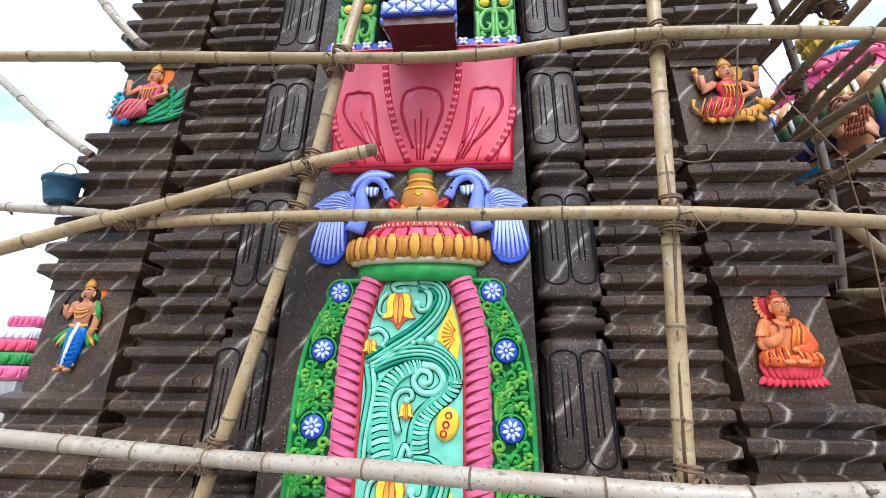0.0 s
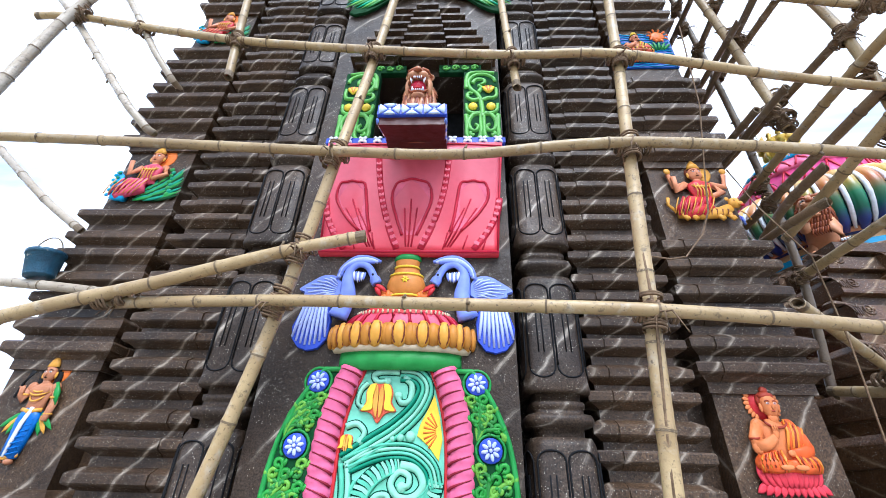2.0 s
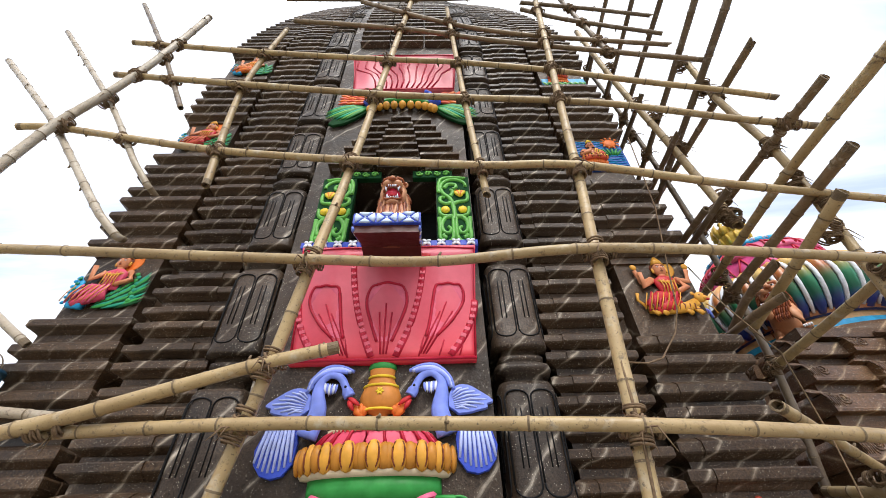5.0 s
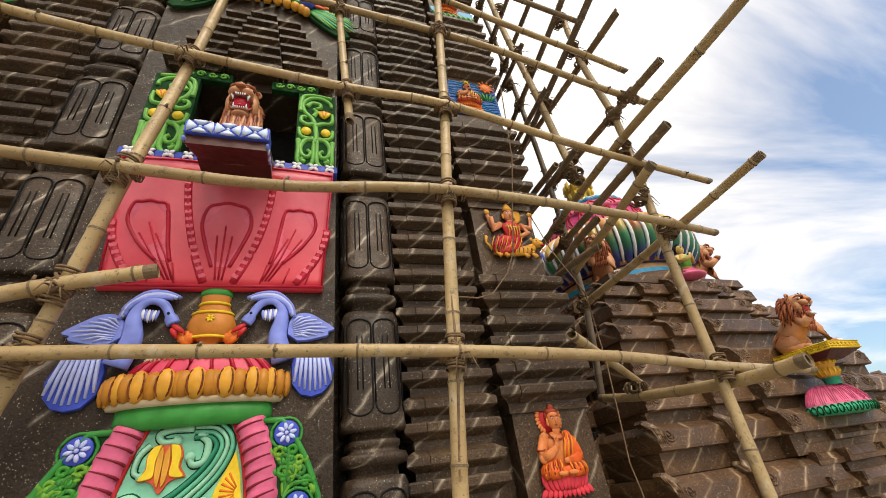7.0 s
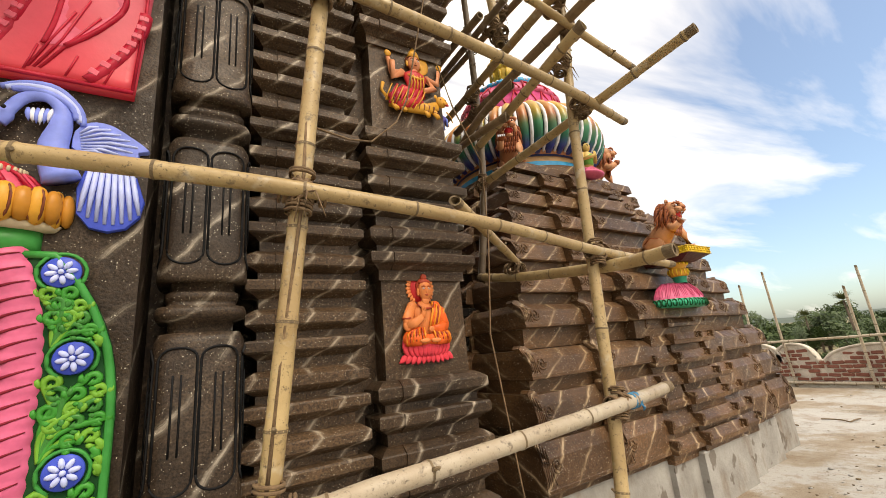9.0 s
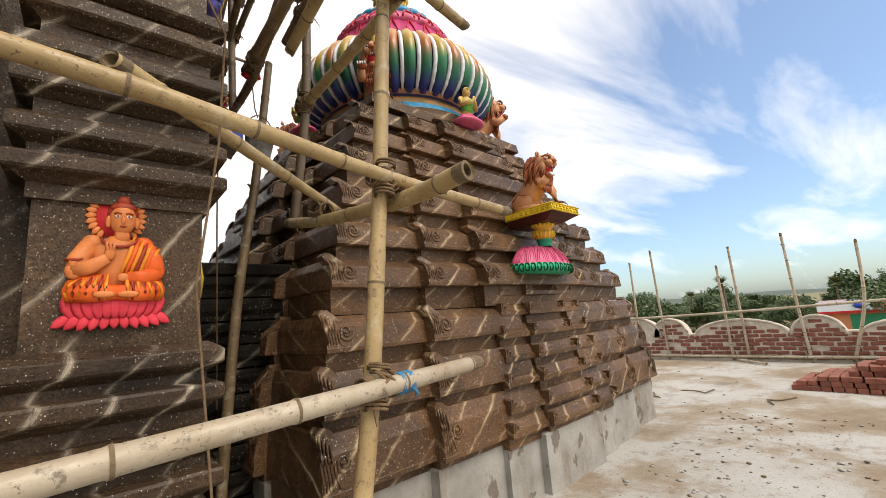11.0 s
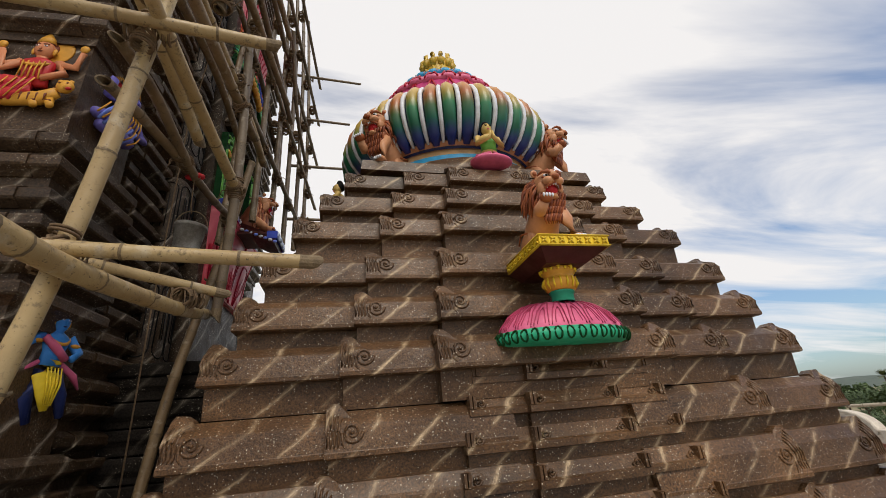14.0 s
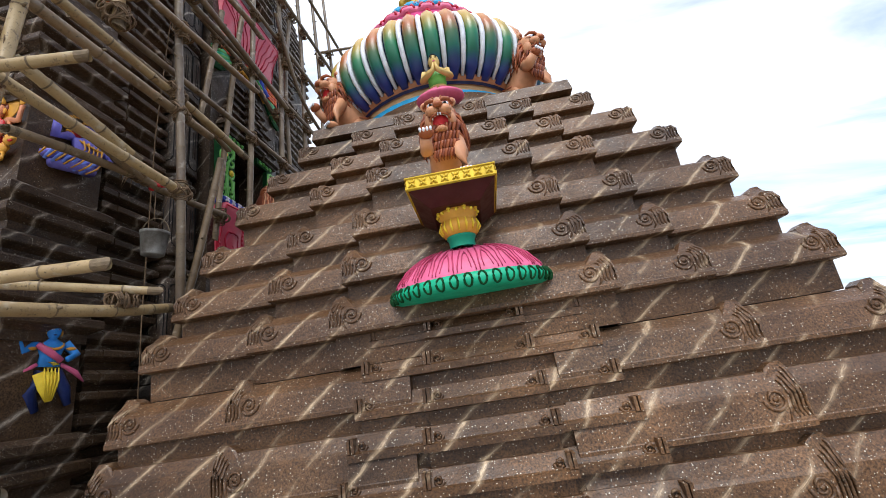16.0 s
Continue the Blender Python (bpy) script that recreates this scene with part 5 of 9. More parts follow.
def ribbon(bm, line, offsets, widths, y, crown, mat=0):
    """A low rounded rib along a run of (point, direction) pairs, set off to one side of it."""
    prof = ((-0.5, 0.0), (-0.46, 0.55), (-0.2, 0.95), (0.2, 0.95), (0.46, 0.55), (0.5, 0.0))
    rings = []
    for (p, d), o, w in zip(line, offsets, widths):
        nrm = Vector((-d.y, d.x))
        rings.append([bm.verts.new((p.x + nrm.x * (o + u * w), y - h * crown, p.y + nrm.y * (o + u * w))) for u, h in prof])
    for a, b in zip(rings, rings[1:]):
        for k in range(len(prof) - 1):
            bm.faces.new((a[k], a[k + 1], b[k + 1], b[k])).material_index = mat
    bm.faces.new(rings[0]).material_index = mat
    bm.faces.new(rings[-1]).material_index = mat


def directed(pts, per=6):
    line = smooth(pts, per)
    n = len(line) - 1
    return [(line[i], (line[min(i + 1, n)] - line[max(i - 1, 0)]).normalized()) for i in range(n + 1)]


def tulip(parent, x, z, k):
    """A hanging lotus bud: three pointed petals with flared tips on a red ground."""
    shape = lambda pts: [(x + k * p.x, z - k * p.y) for p in smooth(pts, 4)[:-1]]
    bm = bmesh.new()
    outline(bm, shape([(-0.060, -0.010), (-0.085, 0.04), (-0.082, 0.10), (-0.112, 0.150), (-0.068, 0.158), (-0.035, 0.175), (0.0, 0.222), (0.035, 0.175), (0.068, 0.158), (0.112, 0.150), (0.082, 0.10), (0.085, 0.04), (0.060, -0.010), (0.0, -0.022), (-0.060, -0.010)]), -0.034, 0.014)
    bud = part("lotus_bud", bm, CORAL, parent, "hanging lotus bud, red edged")
    for side in (-1, 1):
        bm = bmesh.new()
        outline(bm, shape([(side * 0.022, -0.012), (side * 0.060, -0.002), (side * 0.078, 0.045), (side * 0.075, 0.105), (side * 0.103, 0.149), (side * 0.062, 0.150), (side * 0.036, 0.135), (side * 0.038, 0.07), (side * 0.030, 0.03), (side * 0.022, -0.012)]), -0.046, 0.014)
        part("outer_petal", bm, YELLOW, bud, "yellow petal")
    for x0, w in ((-0.016, 0.0145), (0.016, 0.0145)):
        bm = bmesh.new()
        outline(bm, shape([(x0, -0.002), (x0 - w, 0.04), (x0 - w, 0.13), (x0 * 0.6, 0.192), (x0 + w * 0.8, 0.14), (x0 + w * 0.8, 0.04), (x0, -0.002)]), -0.046, 0.018)
        part("inner_petal", bm, GOLD, bud, "ochre petal")


def scroll_panel(M):
    t = thing("scroll_panel", "tall relief panel of mint green scrolls with yellow lotus buds", "relief panel", M)
    bm = bmesh.new()
    zs = [2.385 - 0.09 * i for i in range(22)]
    outline(bm, [(-rope_x(z), z) for z in zs] + [(rope_x(z), z) for z in reversed(zs)], 0.0, 0.035)
    part("panel", bm, SEAFOAM, t, "light teal panel")

    def ground(line, widths):
        dk = bmesh.new()
        ribbon(dk, line, [0.0] * len(line), widths, -0.033, 0.006)
        return part("scroll", dk, OUTLINE_GREEN, t, "mint scroll with dark green outlines", smooth=True)

    def sweep(pts, w0, w1, ribs, cross=False, per=6, shade=0):
        """A carved band along control points: parallel ribs from deep to pale green, or leaflets across it."""
        line = directed(pts, per)
        n = len(line) - 1
        width = [w0 + (w1 - w0) * i / n for i in range(n + 1)]
        width = [w * 1.16 for w in width]
        scroll = ground(line, [w + 0.016 for w in width])
        tones = (MINT, MINT_PALE, MINT, MINT_DEEP) if shade == 0 else (MINT_DEEP, MINT, MINT_PALE, MINT)
        if cross:
            for i in range(n):
                (p, d), w = line[i], width[i]
                step = (line[i + 1][0] - p).length
                nrm = Vector((-d.y, d.x))
                bm = bmesh.new()
                fold = [p + nrm * w * (u - 0.36) + d * step * v for u, v in ((-0.12, 0.05), (0.30, 0.20), (0.62, 0.0), (0.84, -0.15), (0.86, 0.45), (0.62, 0.80), (0.30, 1.0), (-0.12, 0.85))]
                outline(bm, [(q.x, q.y) for q in fold], -0.036, 0.016)
                part("leaflet", bm, MINT_PALE if i % 2 else MINT, scroll)
            bm = bmesh.new()
            ribbon(bm, line, [-0.46 * w for w in width], [0.17 * w for w in width], -0.036, 0.020)
            part("midrib", bm, MINT, scroll, smooth=True)
            return
        for r in range(ribs):
            bm = bmesh.new()
            ribbon(bm, line, [(r - (ribs - 1) / 2) * w / ribs for w in width], [w / ribs * 0.86 for w in width], -0.036, 0.019 + 0.003 * (r % 2))
            part("rib", bm, tones[r % 4], scroll, smooth=True)

    def curl(pts, w):
        line, w = directed(pts, 5), w * 1.22
        n = len(line) - 1
        wide = [w * (1 - 0.35 * i / n) for i in range(n + 1)]
        scroll = ground(line, [v + 0.015 for v in wide])
        bm = bmesh.new()
        ribbon(bm, line, [0.0] * (n + 1), wide, -0.036, 0.022)
        end = line[-1][0]
        ball(bm, (end.x, -0.040, end.y), (w * 0.62, 0.020, w * 0.62), 0, 10)
        part("rib", bm, MINT_PALE, scroll, smooth=True)

    for low in (0.0, -1.02):
        up = lambda pts: [(x, z + low) for x, z in pts]
        sweep(up([(-0.265, 1.875), (-0.129, 1.965), (0.011, 2.055), (0.123, 2.165), (0.168, 2.277), (0.118, 2.352), (0.02, 2.365)]), 0.098, 0.085, 4)
        sweep(up([(-0.25, 1.862), (-0.074, 1.930), (0.101, 1.936), (0.212, 1.865), (0.245, 1.765)]), 0.085, 0.070, 4, shade=1)
        sweep(up([(-0.262, 1.875), (-0.238, 1.733), (-0.250, 1.61), (-0.268, 1.46), (-0.272, 1.36)]), 0.060, 0.045, 2)
        sweep(up([(-0.150, 1.36), (-0.168, 1.479), (-0.179, 1.612), (-0.162, 1.717), (-0.104, 1.805), (-0.016, 1.857), (0.05, 1.868)]), 0.105, 0.060, 1, True, 4)
        sweep(up([(-0.225, 1.40), (-0.232, 1.55), (-0.222, 1.69), (-0.19, 1.79)]), 0.030, 0.022, 1)
        sweep(up([(0.254, 1.800), (0.226, 1.728), (0.130, 1.652), (0.070, 1.582), (0.050, 1.495), (0.055, 1.40)]), 0.070, 0.085, 1, True, 4)
        sweep(up([(0.215, 1.775), (0.16, 1.70), (0.06, 1.63), (0.010, 1.55), (-0.005, 1.45)]), 0.030, 0.030, 1)
        curl(up([(0.054, 1.873), (0.142, 1.853), (0.181, 1.78), (0.132, 1.722), (0.053, 1.72), (0.005, 1.779), (0.045, 1.839), (0.099, 1.822), (0.101, 1.778), (0.066, 1.767)]), 0.036)
        curl(up([(0.012, 2.375), (-0.096, 2.375), (-0.144, 2.350), (-0.118, 2.315), (-0.060, 2.318)]), 0.034)
        curl(up([(0.04, 2.345), (0.088, 2.298), (0.080, 2.211), (0.030, 2.196), (0.012, 2.234)]), 0.034)
        curl(up([(-0.275, 2.060), (-0.214, 2.077), (-0.167, 2.034), (-0.185, 1.985)]), 0.030)
        curl(up([(-0.175, 2.305), (-0.215, 2.26), (-0.225, 2.19), (-0.195, 2.165)]), 0.024)
        curl(up([(-0.071, 1.500), (-0.103, 1.641), (-0.076, 1.716), (-0.015, 1.728), (0.002, 1.690), (-0.030, 1.675)]), 0.030)
        curl(up([(-0.06, 1.36), (-0.03, 1.44), (0.0, 1.40)]), 0.028)
        for x, z, r in ((0.098, 2.016, 0.030), (0.040, 2.010, 0.023), (-0.003, 2.000, 0.017)):
            bm = bmesh.new()
            ball(bm, (x, -0.040, z + low), (r, 0.02, r), 0, 10)
            part("berry", bm, MINT_PALE, t, "mint berry", smooth=True)
        for x, z, k in ((-0.100, 2.290, 0.95), (-0.030, 1.650, 0.40), (-0.262, 2.010, 0.42)):
            tulip(t, x, z + low, k)
        bm = bmesh.new()
        outline(bm, up([(0.228, 2.245), (0.190, 2.16), (0.150, 2.08), (0.135, 2.02), (0.20, 1.97), (0.262, 1.895), (0.280, 2.0), (0.262, 2.12)]), -0.03, 0.014, 0)
        fan = part("fan", bm, YELLOW, t, "yellow fan with red rays")
        for k in range(8):
            a = radians(125 + 15 * k)
            bm = bmesh.new()
            tube(bm, [(0.262 + 0.022 * math.cos(a), -0.044, 2.045 + low + 0.03 * math.sin(a)), (0.262 + 0.092 * math.cos(a), -0.044, 2.045 + low + 0.115 * math.sin(a))], [0.003, 0.006], 4)
            part("ray", bm, ORANGE, fan, "orange red ray")
        bm = bmesh.new()
        ball(bm, (0.205, -0.042, 1.555 + low), (0.068, 0.03, 0.092), 0, 14, Matrix.Rotation(radians(14), 3, "Y"))
        pod = part("seed_pod", bm, YELLOW, t, "yellow seed pod", smooth=True)
        for k in range(3):
            bm = bmesh.new()
            tube(bm, [(0.200 + 0.014 * (k - 1) + 0.017 * math.cos(q * 0.6283), -0.073 + 0.006 * abs(k - 1), 1.505 + low + 0.047 * k + 0.017 * math.sin(q * 0.6283)) for q in range(11)], 0.0055, 5)
            part("pod_ring", bm, RED, pod, "red ring")


bm = bmesh.new()
ball(bm, (0, 0, 0), (0.008, 0.010, 0.016), 0, 6)
FRINGE = mesh_of("fringe_bead", bm, CREAM)


def capital(M):
    """Green neck, ribbed gold ring and pink petals above the panel."""
    t = thing("capital_relief", "gold ribbed ring with pink petals over a green neck, painted relief", "relief", M)
    arc = (math.pi, 2 * math.pi)
    bm = bmesh.new()
    lathe(bm, [(0.30, 2.375), (0.385, 2.385), (0.385, 2.49), (0.30, 2.50)], n=32, arc=arc)
    bmesh.ops.scale(bm, vec=(1, 0.28, 1), verts=bm.verts)
    part("neck", bm, GREEN, t, "green neck", smooth=True)
    bm = bmesh.new()
    lathe(bm, [(0.35, 2.485), (0.42, 2.49), (0.44, 2.515), (0.40, 2.53)], n=48, arc=arc, wave=lambda a, i: 1 + 0.02 * abs(math.sin(17 * a)))
    bmesh.ops.scale(bm, vec=(1, 0.30, 1), verts=bm.verts)
    part("fringe", bm, CREAM, t, "cream fringe", smooth=True)
    for k in range(9):
        a = math.pi * (1 + (k + 0.5) / 9)
        bm = bmesh.new()
        x, y = 0.428 * math.cos(a), 0.31 * 0.428 * math.sin(a)
        w = 0.088 * (0.40 + 0.60 * abs(math.sin(a))) + 0.006
        for j, (dx, sx, dz) in enumerate(((-0.66, 0.50, 0.078), (0.66, 0.50, 0.078), (0.0, 0.58, 0.088))):
            ball(bm, (x + dx * w, y + (0.012 if j < 2 else -0.004), 2.588), (sx * w, 0.048, dz), 0 if j == 2 else 1, 10)
        lobe = part("gold_lobe", bm, (GOLD, OCHRE), t, smooth=True)
        for dx in (-0.40, 0.40):
            bm = bmesh.new()
            tube(bm, [(x + dx * w * math.cos(b), y - 0.004 - 0.036 * math.cos(b), 2.588 + 0.080 * math.sin(b)) for b in (-1.35, -0.8, -0.3, 0.3, 0.8, 1.35)], 0.0055, 4)
            part("seam", bm, MANE_DARK, lobe, "dark brown seam")
    bm = bmesh.new()
    lathe(bm, [(0.395, 2.55), (0.395, 2.60)], n=32, arc=arc)
    bmesh.ops.scale(bm, vec=(1, 0.28, 1), verts=bm.verts)
    part("dark_ring", bm, MANE, t, "dark brown ring", smooth=True)
    bm = bmesh.new()
    lathe(bm, [(0.30, 2.735), (0.29, 2.765), (0.20, 2.815), (0.07, 2.835), (0.0, 2.836)], n=40, arc=arc)
    bmesh.ops.scale(bm, vec=(1, 0.34, 1), verts=bm.verts)
    part("red_dome", bm, RED, t, "low red dome", smooth=True)
    for k in range(26):
        a = math.pi * (1 + (k + 0.5) / 26)
        part("fringe_bead", FRINGE, None, t).matrix_local = Matrix.Translation((0.305 * math.cos(a), 0.34 * 0.305 * math.sin(a) - 0.003, 2.748))
    bm = bmesh.new()
    lathe(bm, [(0.39, 2.62), (0.385, 2.65), (0.31, 2.74), (0.20, 2.80), (0.10, 2.815), (0.0, 2.815)], n=60, arc=arc, wave=lambda a, i: 1 + (0.035 * abs(math.sin(6.5 * a)) if i < 3 else 0))
    bmesh.ops.scale(bm, vec=(1, 0.30, 1), verts=bm.verts)
    part("petal_cap", bm, PINK, t, "pink petal cap", smooth=True)
    bm = bmesh.new()
    for k in range(10):
        a = math.pi * (1 + (k + 0.5) / 10)
        tube(bm, [(r * math.cos(a), 0.31 * r * math.sin(a) - 0.006, z) for r, z in ((0.395, 2.64), (0.33, 2.725), (0.21, 2.80))], [0.016, 0.010, 0.006], 5)
    part("petal_line", bm, CRIMSON, t, "crimson lines")


def vase(M):
    t = thing("vase_relief", "ochre vase relief with ring patterns and green rim", "vase", M)
    arc = (math.pi, 2 * math.pi)
    bm = bmesh.new()
    lathe(bm, [(0.05, 2.80), (0.05, 2.86), (0.10, 2.875), (0.132, 2.92), (0.135, 2.97), (0.115, 3.03), (0.088, 3.08), (0.082, 3.12), (0.088, 3.16)], n=28, arc=arc)
    bmesh.ops.scale(bm, vec=(1, 0.6, 1), verts=bm.verts)
    part("body", bm, paint("vase ochre", (0.55, 0.20, 0.03)), t, "ochre body", smooth=True)
    bm = bmesh.new()
    lathe(bm, [(0.085, 3.155), (0.098, 3.165), (0.092, 3.195), (0.06, 3.215), (0.0, 3.22)], n=28, arc=arc)
    bmesh.ops.scale(bm, vec=(1, 0.6, 1), verts=bm.verts)
    part("rim", bm, GREEN, t, "green rim", smooth=True)
    bm = bmesh.new()
    for z, r in ((3.035, 0.114), (2.88, 0.108), (3.10, 0.086)):
        tube(bm, [(r * math.cos(a), 0.6 * r * math.sin(a) - 0.004, z) for a in (math.pi * (1 + k / 12) for k in range(13))], 0.009, 5)
    for k in range(6):
        leaf(bm, 0.0, 2.985, -0.076, 60 * k, 0.03, 0.008)
    part("band", bm, YELLOW, t, "yellow bands", smooth=True)
    bm = bmesh.new()
    for s in (-1, 1):
        for k in range(3):
            leaf(bm, s * 0.09, 2.85, -0.03, 90 - s * (95 - 28 * k), 0.11 - 0.02 * k, 0.026, 0, s * 60)
    part("side_leaf", bm, ORANGE, t, "orange red leaves", smooth=True)


def swan(M, s):
    t = thing("swan_relief", "periwinkle blue swan relief with fanned ribbed tail", "relief", M, "pair of swans")
    line = smooth([(0.43, 2.72), (0.385, 2.86), (0.40, 2.98), (0.395, 3.06), (0.34, 3.115), (0.265, 3.09), (0.215, 3.00), (0.195, 2.965)], 4)
    bm = bmesh.new()
    n = len(line) - 1
    tube(bm, [(s * p.x, -0.048, p.y) for p in line], [0.070 - 0.044 * min(1, i / 13) + (0.011 if i > n - 5 else 0) for i in range(n + 1)], 10, 0, flat=0.75, hint=Vector((0, 1, 0)))
    part("neck", bm, SWAN, t, smooth=True)
    bm = bmesh.new()
    for k in range(3):
        ar = smooth([(0.475 - 0.012 * k, 3.00 + 0.01 * k), (0.455 - 0.012 * k, 3.08), (0.37 - 0.006 * k, 3.165 - 0.020 * k), (0.27, 3.170 - 0.018 * k), (0.185 + 0.02 * k, 3.135 - 0.004 * k)], 4)
        tube(bm, [(s * p.x, -0.042 - 0.005 * k, p.y) for p in ar], [0.012 + 0.005 * math.sin(math.pi * i / 16) for i in range(17)], 6, k % 2)
    part("crest", bm, (SWAN, SWAN_PALE), t, "streaked crest", smooth=True)
    bm = bmesh.new()
    for k in (0, 1):
        leaf(bm, s * 0.20, 2.955 - 0.022 * k, -0.058, 90 + s * (125 + 22 * k), 0.10 - 0.02 * k, 0.017)
    part("bill", bm, RED, t, "red bill", smooth=True)
    bm = bmesh.new()
    ball(bm, (s * 0.222, -0.088, 3.015), 0.009, 0, 6)
    part("eye", bm, GROOVE, t, "black eye")
    bm = bmesh.new()
    for k in range(6):
        leaf(bm, s * (0.365 - 0.016 * k), 3.06 - 0.002 * k, -0.048, 90 + s * (172 + 3 * k), 0.085 - 0.006 * abs(k - 2), 0.0105, k % 2)
    part("inner_feather", bm, (WHITE, SWAN), t, "white inner feathers", smooth=True)
    # raised wing, a fan of close ribs
    bm = bmesh.new()
    edge = smooth([(0.44, 2.89), (0.445, 2.975), (0.495, 3.03), (0.57, 3.032), (0.645, 2.99), (0.73, 2.925), (0.69, 2.905), (0.69, 2.88), (0.635, 2.865), (0.57, 2.85), (0.50, 2.845)], 3)
    outline(bm, [(s * p.x, p.y) for p in edge], -0.005, 0.035)
    part("wing", bm, SWAN, t, "periwinkle wing")
    bm = bmesh.new()
    for k in range(8):
        u = k / 7
        tip = ((0.53, 3.01), (0.575, 3.005), (0.615, 2.985), (0.65, 2.96), (0.685, 2.93), (0.665, 2.90), (0.62, 2.88), (0.57, 2.868))[k]
        root = (0.465 + 0.015 * u, 2.965 - 0.09 * u)
        mid = ((root[0] + tip[0]) / 2, (root[1] + tip[1]) / 2 + 0.012)
        tube(bm, [(s * root[0], -0.040, root[1]), (s * mid[0], -0.044, mid[1]), (s * tip[0], -0.038, tip[1])], [0.004, 0.008, 0.006], 5)
    part("wing_rib", bm, SWAN_PALE, t, "pale wing ribs", smooth=True)
    bm = bmesh.new()
    outline(bm, [(s * x, z) for x, z in ((0.50, 2.80), (0.475, 2.70), (0.485, 2.58), (0.535, 2.515), (0.60, 2.50), (0.665, 2.52), (0.715, 2.58), (0.728, 2.66), (0.69, 2.78))], -0.005, 0.025)
    part("tail", bm, BLUE, t, "blue bell shaped tail")
    bm = bmesh.new()
    for k in range(8):
        u = k / 7
        x0, x1 = 0.52 + 0.15 * u, 0.497 + 0.215 * u
        dz = 0.055 * (2 * u - 1) ** 2
        tube(bm, [(s * x0, -0.034, 2.80), (s * (x0 * 0.4 + x1 * 0.6), -0.038, 2.67), (s * x1, -0.030, 2.535 + dz)], [0.010, 0.0115, 0.007], 6)
    part("tail_rib", bm, SWAN_PALE, t, "pale tail ribs", smooth=True)


bm = bmesh.new()
block(bm, -0.019, 0.019, -0.009, 0.014, -0.019, 0.019, bev=0.007)
BEAD = mesh_of("bead", bm, BEAD_PINK)


def lotus_frieze(M, z0, z1, w0, w1, plain=False):
    """The large pink petal panel, flaring out at its top."""
    t = thing("lotus_frieze", "broad pink lotus petal panel with crimson outlines, flaring at its top", "relief panel", M, "lotus panels")
    bm = bmesh.new()
    nx, nz = 28, 12
    def at(u, v, proud=0.0):
        x = (w0 + (w1 - w0) * v) * u
        y = -0.05 - 0.13 * v ** 2.2 - 0.03 * math.cos(u * math.pi * 3) * v * (1 - v) * 2 - proud
        return (x, y, z0 + (z1 - z0) * v)
    g = [[bm.verts.new(at(-1 + 2 * i / nx, j / nz)) for j in range(nz + 1)] for i in range(nx + 1)]
    for i in range(nx):
        for j in range(nz):
            bm.faces.new((g[i][j], g[i + 1][j], g[i + 1][j + 1], g[i][j + 1]))
    back = [[bm.verts.new((p.co.x, 0.02, p.co.z)) for p in col] for col in (g[0], g[-1])]
    for col, b in zip((g[0], g[-1]), back):
        for j in range(nz):
            bm.faces.new((col[j], col[j + 1], b[j + 1], b[j]))
    for j in (0, nz):
        bm.faces.new([g[i][j] for i in range(nx + 1)] + [back[1][j], back[0][j]])
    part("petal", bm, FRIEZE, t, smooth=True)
    def line(uv, r=0.008):
        bm = bmesh.new()
        tube(bm, [at(u, v, 0.0) for u, v in uv], r, 5)
        part("outline", bm, CRIMSON, t, "crimson outline")
    line([(-1, 0.02), (1, 0.02)], 0.012)
    line([(-0.99, 0.97), (-0.5, 0.99), (0, 0.985), (0.5, 0.99), (0.99, 0.97)])
    for s in (-1, 1):
        line([(s * 0.99, 0.02), (s * 0.99, 0.5), (s * 0.99, 0.97)])
    if plain:
        for k in range(12):
            u = -0.92 + 1.84 * k / 11
            q = u * 0.75
            line([(q * 0.8, 0.06), (q * 0.9 + 0.05, 0.28), (q + 0.04, 0.48), (u - 0.02, 0.66), (u + 0.03, 0.90)], 0.013)
        return t
    for c, hw, top in ((0.0, 0.225, 0.665), (-0.69, 0.17, 0.65), (0.69, 0.17, 0.65)):
        low = 0.20 if c else 0.16
        base = c * 0.74
        arch = [(base - hw * 0.35, low), (base + (c - base) * 0.55 - hw * 0.70, 0.32), (c - hw, 0.50), (c - hw * 0.82, 0.63), (c - hw * 0.35, top - 0.01), (c, top), (c + hw * 0.35, top - 0.01), (c + hw * 0.82, 0.63), (c + hw, 0.50), (base + (c - base) * 0.55 + hw * 0.70, 0.32), (base + hw * 0.35, low)]
        line([tuple(p) for p in smooth(arch, 4)], 0.0135)
        bm = bmesh.new()
        arch = [tuple(p) for p in smooth(arch, 3)]
        heart = [bm.verts.new(at(c + (u - c) * 0.97, v, 0.003)) for u, v in arch]
        bmesh.ops.triangle_fill(bm, edges=[bm.edges.new((heart[k], heart[(k + 1) % len(heart)])) for k in range(len(heart))], use_beauty=True)
        part("petal_heart", bm, BLUSH, t, "paler pink petal heart")
        for k in (-1, 0, 1):
            line([(c * 0.62 + 0.03 * k, 0.06), (c * 0.80 + 0.055 * k, 0.24), (c * 0.97 + 0.07 * k, 0.48 - 0.08 * abs(k))], 0.007)
    for s in (-1, 1):
        for k in range(4):
            line([(s * (0.16 + 0.22 * k), 0.04), (s * (0.20 + 0.225 * k), 0.16 + 0.03 * (k % 2))], 0.006)
